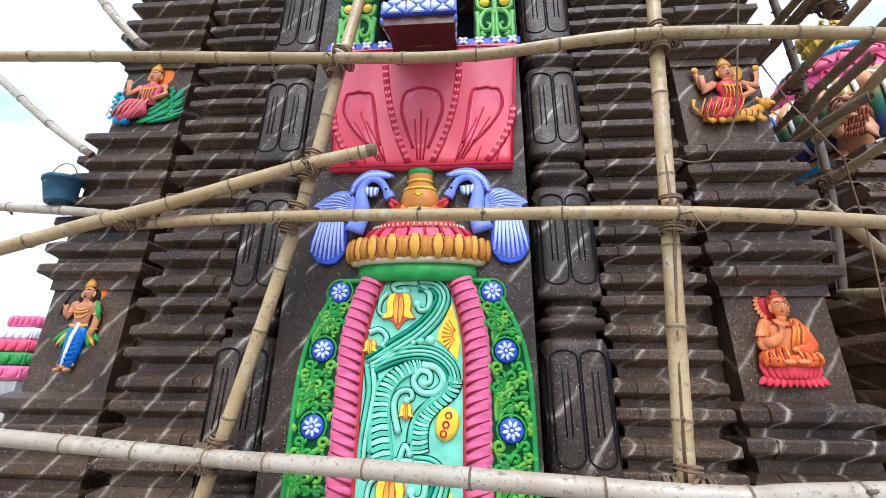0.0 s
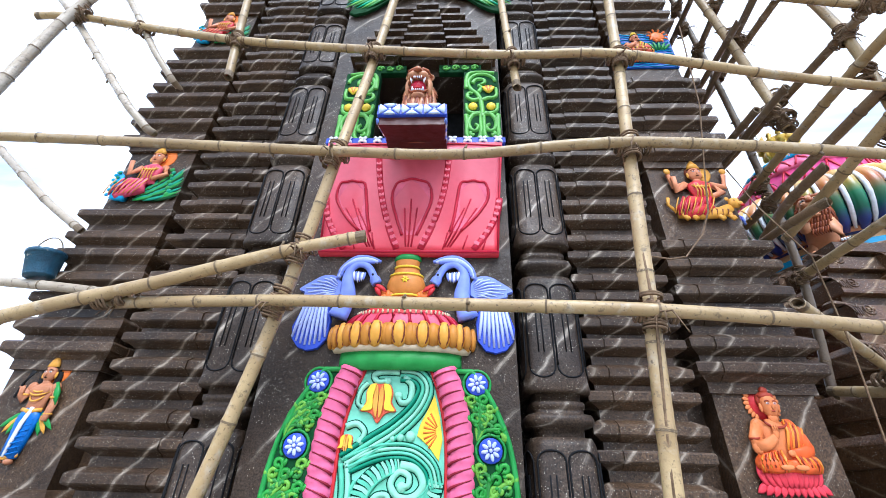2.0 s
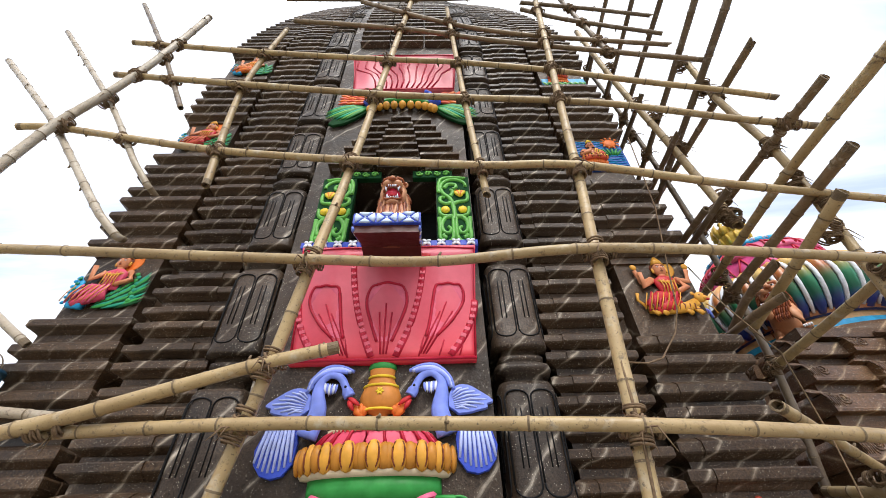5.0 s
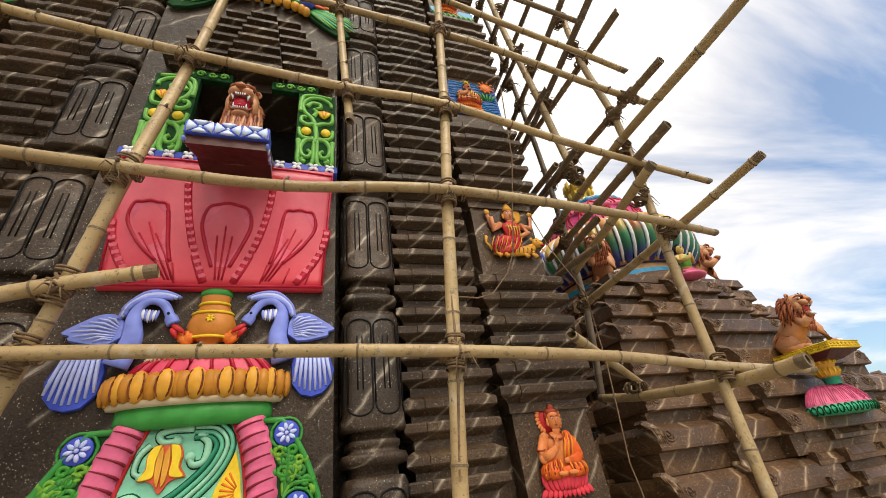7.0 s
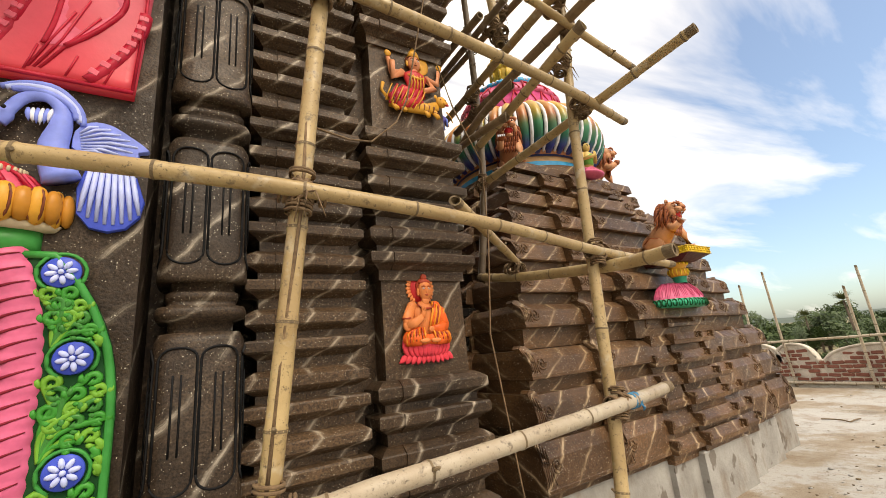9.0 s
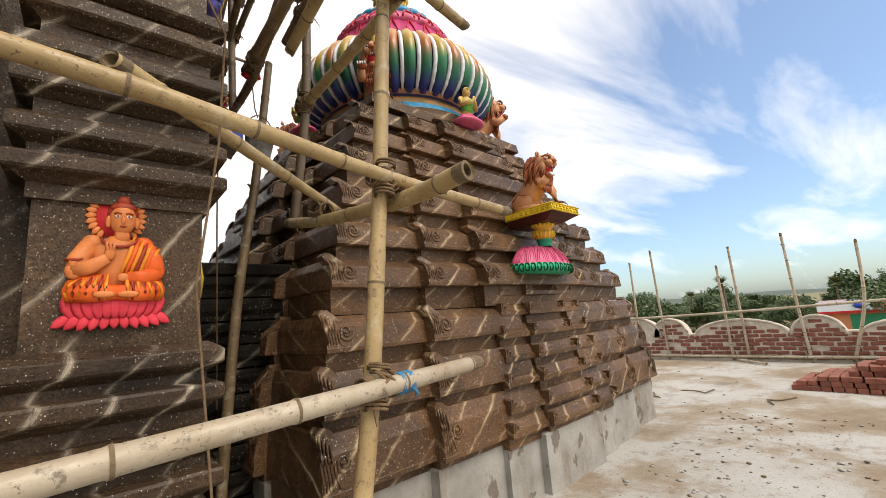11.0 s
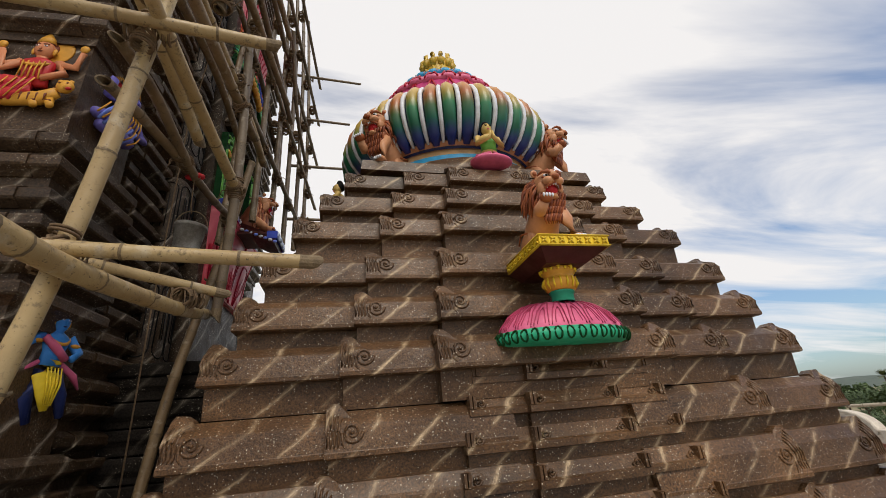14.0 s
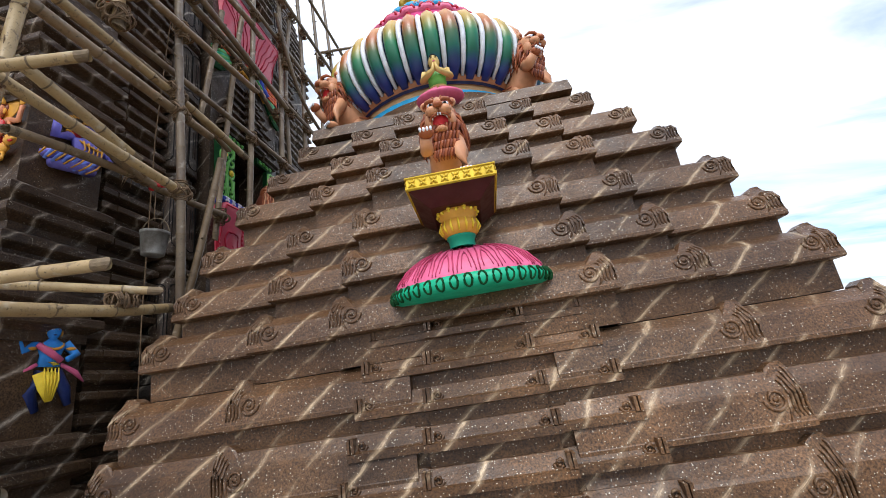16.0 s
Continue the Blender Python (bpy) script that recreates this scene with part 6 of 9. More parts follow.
    for s in (-1, 1):
        for b, (x0, x1) in enumerate(((0.13, 0.40), (0.72, 0.985))):
            n = 15 if b == 0 else 8
            hi = 0.90 if b == 0 else 0.5
            bm = bmesh.new()
            tube(bm, [at(s * (x0 + (x1 - x0) * (1 - (1 - k / 12) ** 2.0)), 0.04 + (hi - 0.03) * k / 12, -0.016) for k in range(13)], 0.031, 8)
            part("bead_ground", bm, CRIMSON, t, "crimson strip under the beads")
            for i in range(n):
                v = 0.06 + (hi - 0.06) * (i + 0.5) / n
                u = x0 + (x1 - x0) * (1 - (1 - (i + 0.5) / n) ** 2.0)
                p = at(s * u, v, 0.006)
                part("bead", BEAD, None, t).matrix_local = Matrix.Translation(p) @ Matrix.Rotation(radians(s * 25 * (1 - i / n)), 4, "Y")
        bm = bmesh.new()
        for k in range(5):
            p = at(s * 0.42, 0.88, 0.0)
            leaf(bm, p[0], p[2], p[1], 50 + 20 * k, 0.10, 0.016)
        part("palmette", bm, RED, t, "red palmette", smooth=True)


def niche(M):
    t = thing("niche", "dark niche with green carved jambs, blue sill and lintel scrolls", "niche", M)
    # Back wall coloured almost black to stand for shade inside the opening.
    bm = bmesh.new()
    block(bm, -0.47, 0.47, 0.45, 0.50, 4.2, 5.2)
    part("back", bm, NICHE_SHADE, t, "near-black back wall, the recess's shade in its colour")
    for s in (-1, 1):
        bm = bmesh.new()
        block(bm, s * 0.555 - 0.16, s * 0.555 + 0.16, -0.07, 0.0, 4.24, 5.18, bev=0.008)
        jamb = part("jamb", bm, DEEP, t, "green carved jamb")
        c = s * 0.555
        pair = ([(0.012, 4.60), (0.080, 4.585), (0.118, 4.50), (0.100, 4.41), (0.055, 4.395), (0.036, 4.44), (0.062, 4.47)], [(0.135, 4.265), (0.060, 4.285), (0.018, 4.345), (0.014, 4.50), (0.012, 4.60)], [(0.020, 4.61), (0.070, 4.605), (0.125, 4.635), (0.138, 4.72)], [(0.138, 4.585), (0.132, 4.47), (0.136, 4.36), (0.125, 4.31)], [(0.075, 4.335), (0.105, 4.35), (0.098, 4.375)])
        single = ([(0.0, 4.55), (0.0, 4.70), (-0.030, 4.84), (-0.100, 4.93), (-0.118, 5.03), (-0.060, 5.115), (0.040, 5.125), (0.112, 5.075), (0.125, 5.02)], [(-0.015, 4.79), (-0.075, 4.775), (-0.125, 4.81), (-0.118, 4.865), (-0.080, 4.86)], [(-0.085, 5.00), (-0.045, 5.055), (0.020, 5.050), (0.028, 5.005), (-0.008, 4.985)], [(-0.005, 4.77), (0.050, 4.80), (0.115, 4.81), (0.135, 4.86), (0.130, 4.93)], [(-0.135, 4.93), (-0.137, 5.04), (-0.110, 5.14), (0.0, 5.160), (0.125, 5.145)], [(-0.03, 4.88), (0.000, 4.94), (-0.030, 4.975)])
        for pts, d in [(p, e) for p in pair for e in (-1, 1)] + [(p, s) for p in single]:
            line = directed([(c + d * x, z) for x, z in pts], 5)
            m = len(line) - 1
            w = [0.045 * (1.0 - 0.32 * q / m) for q in range(m + 1)]
            bm = bmesh.new()
            ribbon(bm, line, [0.0] * (m + 1), w, -0.068, 0.022)
            part("scrollwork", bm, LEAF, jamb, "bright green scroll", smooth=True)
        bm = bmesh.new()
        for d in (-1, 1):
            ball(bm, (c + d * 0.080, -0.08, 4.685), (0.043, 0.025, 0.045), 0, 10)
        for k in range(5):
            leaf(bm, c + s * 0.062, 4.865, -0.080, 58 + 16 * k, 0.105, 0.023, 1 if k % 2 else 0)
        part("fruit", bm, (YELLOW, ORANGE), jamb, "yellow fruit and orange bud", smooth=True)
    for s in (-1, 1):
        bm = bmesh.new()
        block(bm, s * 0.36 - 0.20, s * 0.36 + 0.20, -0.06, 0.0, 5.19, 5.30, bev=0.006)
        lint = part("lintel", bm, DEEP, t, "green carved lintel")
        bm = bmesh.new()
        for k in range(4):
            tube(bm, spiral(s * 0.36 - 0.135 + 0.09 * k, 5.245, -0.068, 0.035, 0.008, 0, 1.3 if k % 2 else -1.3, 10), 0.010, 5)
        part("scrollwork", bm, LEAF, lint, "bright green scrolls", smooth=True)
    bm = bmesh.new()
    block(bm, -0.73, 0.73, -0.16, 0.0, 4.165, 4.235, bev=0.008)
    sill = part("sill", bm, BLUE, t, "blue and white sill")
    for k in range(12):
        bm = bmesh.new()
        for a in range(4):
            leaf(bm, -0.67 + 1.34 * k / 11, 4.20, -0.162, 45 + 90 * a, 0.05, 0.017)
        part("petal_rosette", bm, WHITE, sill, "white four petalled rosette", smooth=True)
    # bracket box under the lion
    b = thing("lion_bracket", "projecting dark maroon box bracket with blue and white border", "bracket", M @ pose(0.035, 0, 0))
    bm = bmesh.new()
    pts = [(0.0, 4.17), (-0.60, 3.90), (-0.60, 4.02), (0.0, 4.26)]
    l = [bm.verts.new((-0.195 if i in (0,) else -0.230, y, z)) for i, (y, z) in enumerate(pts)]
    r = [bm.verts.new((-v.co.x, v.co.y, v.co.z)) for v in l]
    for i in range(4):
        bm.faces.new((l[i], l[(i + 1) % 4], r[(i + 1) % 4], r[i]))
    bm.faces.new(l); bm.faces.new(r[::-1])
    part("box", bm, MAROON, b, "maroon box")
    bm = bmesh.new()
    block(bm, -0.240, 0.240, -0.625, -0.50, 3.97, 4.075, bev=0.006)
    bo = part("front_band", bm, BLUE, b, "blue front band")
    for k in range(3):
        bm = bmesh.new()
        for d in (-1, 1):
            x = -0.155 + 0.155 * k
            outline(bm, [(x + d * a, 4.022 + b) for a, b in ((0.018, 0.0), (0.040, 0.022), (0.068, 0.046), (0.074, 0.0), (0.068, -0.046), (0.040, -0.022))], -0.624, 0.012)
            outline(bm, [(x + a, 4.022 + d * b) for a, b in ((0.0, 0.012), (0.022, 0.028), (0.040, 0.047), (0.0, 0.050), (-0.040, 0.047), (-0.022, 0.028))], -0.624, 0.012)
        ball(bm, (-0.155 + 0.155 * k, -0.628, 4.022), (0.011, 0.008, 0.009), 0, 8)
        part("petal_rosette", bm, PALE_BLUE, bo, "white and pale blue rosette", smooth=True)
    for s in (-1, 1):
        bm = bmesh.new()
        for k in range(11):
            u = k / 10
            ball(bm, (s * (0.235 - 0.03 * u), -0.60 + 0.58 * u, 3.93 + 0.25 * u), (0.012, 0.03, 0.02), k % 2, 6)
        part("side_border", bm, (SKYBLUE, WHITE), b, "blue beaded border")
    bm = bmesh.new()
    block(bm, -0.228, 0.228, -0.55, 0.3, 4.03, 4.068)
    part("shelf", bm, MAROON, b, "shelf")


def peacocks(M):
    for s in (-1, 1):
        t = thing("peacock_relief", "green and blue peacock relief with a spread tail", "relief", M, "pair of peacocks")
        bm = bmesh.new()
        outline(bm, [(s * x, z) for x, z in ((0.37, 6.62), (0.46, 6.68), (0.62, 6.60), (0.78, 6.42), (0.86, 6.24), (0.80, 6.20), (0.68, 6.24), (0.56, 6.34), (0.44, 6.48))], -0.02, 0.03)
        tail = part("tail", bm, DEEP, t, "deep green tail")
        for k in range(9):
            bm = bmesh.new()
            leaf(bm, s * (0.40 + 0.014 * k), 6.60 + 0.004 * k, -0.052, 90 - s * (142 - 6.5 * k), 0.42 + 0.03 * (4 - abs(k - 4)), 0.024, 0, s * (6 - 3 * k))
            part("feather", bm, (GREEN, LEAF, RIM_GREEN)[k % 3], tail, smooth=True)
        bm = bmesh.new()
        tube(bm, [(s * x, -0.06, z) for x, z in ((0.44, 6.62), (0.36, 6.70), (0.31, 6.80), (0.34, 6.90), (0.29, 6.96))], [0.07, 0.06, 0.045, 0.035, 0.03], 8)
        part("neck", bm, BLUE, t, "blue neck", smooth=True)
        for row in range(3):
            for k in range(5):
                bm = bmesh.new()
                leaf(bm, s * (0.46 + 0.10 * row), 6.68 + 0.042 * k + 0.015 * row, -0.05 - 0.006 * (2 - row), 90 - s * (104 - 12 * k), 0.15, 0.028)
                part("wing_feather", bm, ORANGE if (k + row) % 2 else CORAL, t, "orange wing feather", smooth=True)
    t = thing("gold_garland", "arched gold ribbed ring relief with green crest", "relief", M)
    for k in range(11):
        a = radians(20 + 14 * k)
        bm = bmesh.new()
        ball(bm, (0.42 * math.cos(a), -0.06, 6.48 + 0.16 * math.sin(a)), (0.048, 0.05, 0.068), 0, 8)
        part("gold_lobe", bm, GOLD, t, smooth=True)
    bm = bmesh.new()
    tube(bm, [(0.36 * math.cos(radians(20 + 14 * k)), -0.05, 6.60 + 0.16 * math.sin(radians(20 + 14 * k))) for k in range(11)], 0.04, 7)
    part("crest", bm, GREEN, t, "green crest", smooth=True)
    bm = bmesh.new()
    for k in range(5):
        leaf(bm, -0.08 + 0.04 * k, 6.80, -0.05, 110 - 10 * k, 0.14, 0.025, k % 2)
    part("flower", bm, (RED, ORANGE), t, "red flower", smooth=True)


def small_roof(M):
    """The stepped miniature roof between niche and peacocks."""
    t = thing("miniature_roof", "stepped miniature roof relief in dark painted mouldings", "relief", M)
    for i in range(7):
        w = 0.70 - 0.058 * i
        z = 5.34 + 0.155 * i
        for x0, x1, o in ((-w, -w * 0.36, 0.0), (w * 0.36, w, 0.0), (-w * 0.34, w * 0.34, 0.04)):
            bm = bmesh.new()
            y = -0.13 + 0.012 * i - o
            stack(bm, [(x0 + 0.04, x1 - 0.04, y + 0.06, 0.05, z - 0.03), (x0 + 0.03, x1 - 0.03, y + 0.05, 0.05, z), (x0, x1, y, 0.05, z + 0.008), (x0, x1, y, 0.05, z + 0.045), (x0 + 0.03, x1 - 0.03, y + 0.06, 0.05, z + 0.10), (x0 + 0.035, x1 - 0.035, y + 0.07, 0.05, z + 0.125)])
            part("step", bm, TOWER_STONE, t)
    for j in range(40):
        z = 8.5 + 0.19 * j
        s = girth(z)
        bm = bmesh.new()
        for x0, x1 in ((-0.72 * s, -0.27 * s), (0.27 * s, 0.72 * s), (-0.25 * s, 0.25 * s)):
            y = 3.0 - 3.06 * s
            stack(bm, [(x0 + 0.03, x1 - 0.03, y + 0.05, 3.0 - 2.8 * s, z - 0.03), (x0, x1, y - 0.03, 3.0 - 2.8 * s, z + 0.01), (x0, x1, y - 0.03, 3.0 - 2.8 * s, z + 0.05), (x0 + 0.03, x1 - 0.03, y + 0.03, 3.0 - 2.8 * s, z + 0.12)])
        part("upper_step", bm, TOWER_STONE, t)


def dress_face(q):
    M = face(q)
    if q == 0:
        for s in (-1, 1):
            vine_side(M, s), rope_side(M, s), swan(M, s)
        scroll_panel(M), capital(M), vase(M)
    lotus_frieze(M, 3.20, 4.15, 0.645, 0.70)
    niche(M), peacocks(M), small_roof(M)
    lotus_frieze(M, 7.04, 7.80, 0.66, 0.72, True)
    lion(scaled(M @ pose(0.035, -0.32, 4.07), 0.98), "roaring tan plaster lion on a blue and white bracket", "lions in the niches", True)


dress_face(0)
dress_face(1)
# ---------------------------------------------------------------- terrace, parapet and distance
def build_site():
    bm = bmesh.new()
    n, r = 24, 2600.0
    ctr = bm.verts.new((0, 0, -3.6))
    prev = None
    for rad in (60, 200, 700, r):
        ring = [bm.verts.new((rad * math.cos(2 * math.pi * k / n), rad * math.sin(2 * math.pi * k / n), -3.6)) for k in range(n)]
        for k in range(n):
            if prev:
                bm.faces.new((prev[k], prev[(k + 1) % n], ring[(k + 1) % n], ring[k]))
            else:
                bm.faces.new((ctr, ring[k], ring[(k + 1) % n]))
        prev = ring
    solo("ground", bm, FIELD, "dry grassy land with bare soil reaching the horizon", "ground", kind="structure")
    bm = bmesh.new()
    nx, ny = 60, 60
    x0, x1, y0, y1 = -9.0, 14.7, -9.0, 14.0
    grid = [[bm.verts.new((x0 + (x1 - x0) * i / nx, y0 + (y1 - y0) * j / ny, GROUND + 0.018 * noise.noise(Vector((i * 0.35, j * 0.35, 2.0))))) for j in range(ny + 1)] for i in range(nx + 1)]
    for i in range(nx):
        for j in range(ny):
            bm.faces.new((grid[i][j], grid[i + 1][j], grid[i + 1][j + 1], grid[i][j + 1]))
    stack(bm, [(x0, x1, y0, y1, -3.7), (x0, x1, y0, y1, GROUND - 0.03)], caps=False)
    solo("floor", bm, TERRACE, "pale dusty cement roof terrace with dirt and rubble", "floor", kind="structure")


build_site()
# ---------------------------------------------------------------- bamboo scaffold
POLES = []


def bamboo(pts, r, mat):
    """One bamboo pole: smooth run through pts, swollen nodes, hollow cut ends."""
    rnd = random.Random(int(abs(pts[0][0] * 731 + pts[-1][2] * 173 + pts[0][1] * 37)))
    r *= 0.86
    pts = [Vector(p) for p in pts]
    POLES.append((pts, r))
    fine = []
    for i in range(len(pts) - 1):
        p0, p1, p2, p3 = pts[max(i - 1, 0)], pts[i], pts[i + 1], pts[min(i + 2, len(pts) - 1)]
        n = max(2, int((p2 - p1).length / 0.12))
        for k in range(n):
            t = k / n
            fine.append(0.5 * ((2 * p1) + (p2 - p0) * t + (2 * p0 - 5 * p1 + 4 * p2 - p3) * t * t + (3 * p1 - p0 - 3 * p2 + p3) * t ** 3))
    fine.append(pts[-1])
    pole = thing("bamboo_pole", "lashed bamboo scaffold pole with dark nodes" if mat != BAMBOO_PALE else "pale dusty bamboo scaffold pole with worn skin", "bamboo pole", Matrix.Translation(pts[0]), "scaffold poles")
    base = pts[0]
    length, run = sum((b - a).length for a, b in zip(fine, fine[1:])), 0.0
    bm, rings, stubs = bmesh.new(), [], []
    line, rad = [], []
    step = rnd.uniform(0.30, 0.42)
    nxt = rnd.uniform(0.1, 0.3)
    prev = fine[0]
    for p in fine:
        run += (p - prev).length
        d = (p - prev).normalized() if (p - prev).length > 1e-6 else (fine[1] - fine[0]).normalized()
        taper = 1.06 - 0.14 * run / length
        if run > nxt and run < length - 0.05:
            line += [p - base - d * 0.02, p - base, p - base + d * 0.02]
            rad += [r * taper, r * taper * 1.10, r * taper]
            s, u = frame_along(d)
            rings.append((p - base, d, taper))
            if rnd.random() < 0.35:
                a = rnd.uniform(0, 6.28)
                q = s * math.cos(a) + u * math.sin(a)
                stubs.append((p - base + q * r * 0.9, p - base + q * (r + rnd.uniform(0.012, 0.03)) + d * 0.015))
            nxt = run + step * rnd.uniform(0.85, 1.15)
        else:
            line.append(p - base); rad.append(r * taper)
        prev = p
    tube(bm, line, rad, 12, caps=False)
    part("culm", bm, mat, pole)
    nd = bmesh.new()
    tube(nd, [(0, 0, -0.006), (0, 0, 0.006)], r * 1.115, 12, caps=False, hint=Vector((0, 1, 0)))
    ring_mesh = mesh_of("node_ring", nd, NODE)
    for p, d, taper in rings:
        part("node_ring", ring_mesh, None, pole).matrix_local = Matrix.Translation(p) @ d.to_track_quat("Z", "Y").to_matrix().to_4x4() @ Matrix.Diagonal((taper, taper, 1, 1))
    for p, q in stubs:
        nd = bmesh.new()
        tube(nd, [p, q], [0.012, 0.007], 6)
        part("twig_stub", nd, NODE, pole)
    # open ends: a thick rim and a dark hollow
    for p, d in ((line[0], line[0] - line[1]), (line[-1], line[-1] - line[-2])):
        en = bmesh.new()
        d = d.normalized()
        s, u = frame_along(d)
        ring = lambda q, rr, tilt=0.0: [en.verts.new(q + rr * (math.cos(a) * s + math.sin(a) * u) + d * tilt * math.cos(a)) for a in (2 * math.pi * k / 12 for k in range(12))]
        tl = rnd.uniform(0.0, 0.05)
        rr = r * (1.06 if p is line[0] else 0.92)
        rows = [ring(p - d * 0.06, rr * 1.005), ring(p, rr * 1.005, tl), ring(p, rr * 0.68, tl), ring(p - d * 0.07, rr * 0.62)]
        for a, b in zip(rows, rows[1:]):
            for k in range(12):
                en.faces.new((a[k], a[(k + 1) % 12], b[(k + 1) % 12], b[k]))
        en.faces.new(rows[-1])
        part("cut_end", en, NODE, pole, "cut hollow end")
    return pole


def lashing(p, a, b, ra, rb, seed, mat=None):
    """Rope wound crosswise round the meeting of two poles with directions a and b."""
    rnd = random.Random(seed)
    a, b = a.normalized(), b.normalized()
    bm = bmesh.new()
    n = a.cross(b)
    n = n.normalized() if n.length > 0.1 else frame_along(a)[0]
    reach = (ra + rb) * 0.62 + 0.012
    for k in range(7):
        ax = (a + b).normalized() if k % 2 else (a - b).normalized()
        side = ax.cross(n).normalized()
        off = ax.cross(n).normalized()
        shift = rnd.uniform(-0.035, 0.035)
        pts = []
        for i in range(17):
            t = 2 * math.pi * i / 16
            wide = max(ra, rb) * 1.25 + 0.012
            pts.append(ax * (shift + 0.008 * math.sin(t * 2 + k)) + off * wide * math.cos(t) + n * (reach + 0.004 * (k % 3)) * math.sin(t))
        tube(bm, pts, 0.0075 + 0.002 * rnd.random(), 5, caps=False)
    for r, d in ((ra, a), (rb, b)):
        for k in range(5):
            s, u = frame_along(d)
            z = (k - 2) * 0.018 + rnd.uniform(-0.004, 0.004)
            pts = [d * (z + 0.01 * i / 14 + (0.055 if k > 2 else -0.055)) + (r + 0.010) * (math.cos(2 * math.pi * i / 14) * s + math.sin(2 * math.pi * i / 14) * u) for i in range(15)]
            tube(bm, pts, 0.0075, 5, caps=False)
    for k in range(3):
        d = Vector((rnd.uniform(-0.05, 0.05), rnd.uniform(-0.08, 0.0), -0.03))
        tube(bm, [n * -reach * 0.5 + d * 0.4, n * -reach + d, n * -reach + d * 1.6 + Vector((rnd.uniform(-0.03, 0.03), 0, -rnd.uniform(0.04, 0.11)))], [0.006, 0.005, 0.002], 4)
    ob = solo("rope_lashing", bm, ROPE if mat is None else mat, "knotted jute rope lashing round crossing bamboo poles", "rope", "rope lashings")
    ob.matrix_world = Matrix.Translation(p)
    return ob


bamboo([(-1.42, 0.06, 0.10), (-1.11, -0.02, 1.34), (-0.73, -0.20, 2.74), (-0.50, -0.36, 3.78), (-0.37, -0.30, 5.06), (-0.16, -0.33, 7.00), (0.02, -0.33, 8.75), (0.08, -0.30, 9.60)], 0.046, BAMBOO)
bamboo([(0.80, -0.36, 4.43), (0.72, -0.36, 5.89), (0.62, -0.36, 8.75)], 0.036, BAMBOO)
bamboo([(1.10, -0.40, 0.10), (1.22, -0.43, 1.35), (1.33, -0.47, 2.52), (1.44, -0.47, 3.63), (1.56, -0.42, 4.57), (1.66, -0.42, 5.70), (1.79, -0.42, 7.04), (1.95, -0.40, 8.72)], 0.046, BAMBOO)
bamboo([(-1.62, -0.33, 4.75), (-1.83, -0.33, 6.58), (-1.71, -0.33, 8.29)], 0.040, BAMBOO)
bamboo([(-1.90, -0.22, 2.72), (-0.70, -0.30, 2.70), (0.42, -0.42, 2.62), (1.33, -0.56, 2.53), (2.35, -0.47, 2.48), (3.38, -0.25, 2.43), (4.39, -0.11, 2.39)], 0.040, BAMBOO)
bamboo([(-4.40, -0.42, 4.14), (-2.40, -0.45, 3.93), (-0.50, -0.46, 3.73), (0.40, -0.50, 3.63), (1.44, -0.56, 3.63), (3.00, -0.42, 3.60), (4.15, -0.14, 3.68)], 0.042, BAMBOO)
bamboo([(-3.98, -0.36, 5.84), (-3.59, -0.36, 5.80), (-2.75, -0.36, 5.55), (-1.60, -0.36, 5.22), (-0.36, -0.38, 4.96), (0.77, -0.44, 4.72), (1.56, -0.50, 4.58), (2.80, -0.36, 4.42), (4.50, -0.12, 4.36)], 0.040, BAMBOO)
bamboo([(-3.44, -0.41, 6.87), (-1.82, -0.41, 6.47), (-0.17, -0.41, 6.08), (0.75, -0.41, 5.92), (1.69, -0.41, 5.77), (2.32, -0.41, 5.62), (3.24, -0.41, 5.29), (3.85, -0.41, 5.12)], 0.040, BAMBOO)
bamboo([(-3.71, -0.40, 7.87), (-1.73, -0.40, 7.33), (-0.10, -0.40, 6.95), (0.70, -0.40, 6.79), (1.74, -0.40, 6.47), (2.54, -0.40, 6.15), (3.36, -0.40, 5.85), (3.81, -0.40, 5.66)], 0.038, BAMBOO)
bamboo([(-1.64, -0.36, 8.52), (-0.03, -0.36, 8.02), (1.18, -0.36, 7.48), (2.21, -0.36, 7.10), (3.54, -0.36, 6.64)], 0.038, BAMBOO_SHADED)
bamboo([(-0.72, -0.36, 9.23), (0.52, -0.36, 8.22), (1.58, -0.36, 7.63), (3.31, -0.36, 7.10)], 0.036, BAMBOO_SHADED)
bamboo([(1.71, -0.36, 8.56), (2.28, -0.36, 8.07), (3.37, -0.36, 7.44)], 0.034, BAMBOO_OLD)
bamboo([(1.75, -0.36, 8.84), (2.61, -0.36, 8.48), (3.44, -0.36, 8.07)], 0.034, BAMBOO_OLD)

bamboo([(-3.053, -0.315, 2.422), (-2.549, -0.315, 2.553), (-2.067, -0.315, 2.684), (-1.629, -0.315, 2.783), (-0.918, -0.315, 2.98), (-0.611, -0.315, 3.057), (-0.228, -0.315, 3.133)], 0.049, BAMBOO)
bamboo([(-2.70, -0.16, 1.46), (-2.05, -0.15, 1.43), (-1.10, -0.11, 1.37), (-0.16, -0.30, 1.37), (1.20, -0.53, 1.35), (1.60, -0.50, 1.36), (2.15, -0.44, 1.38), (3.24, -0.31, 1.43), (3.99, -0.12, 1.445)], 0.052, BAMBOO_PALE)
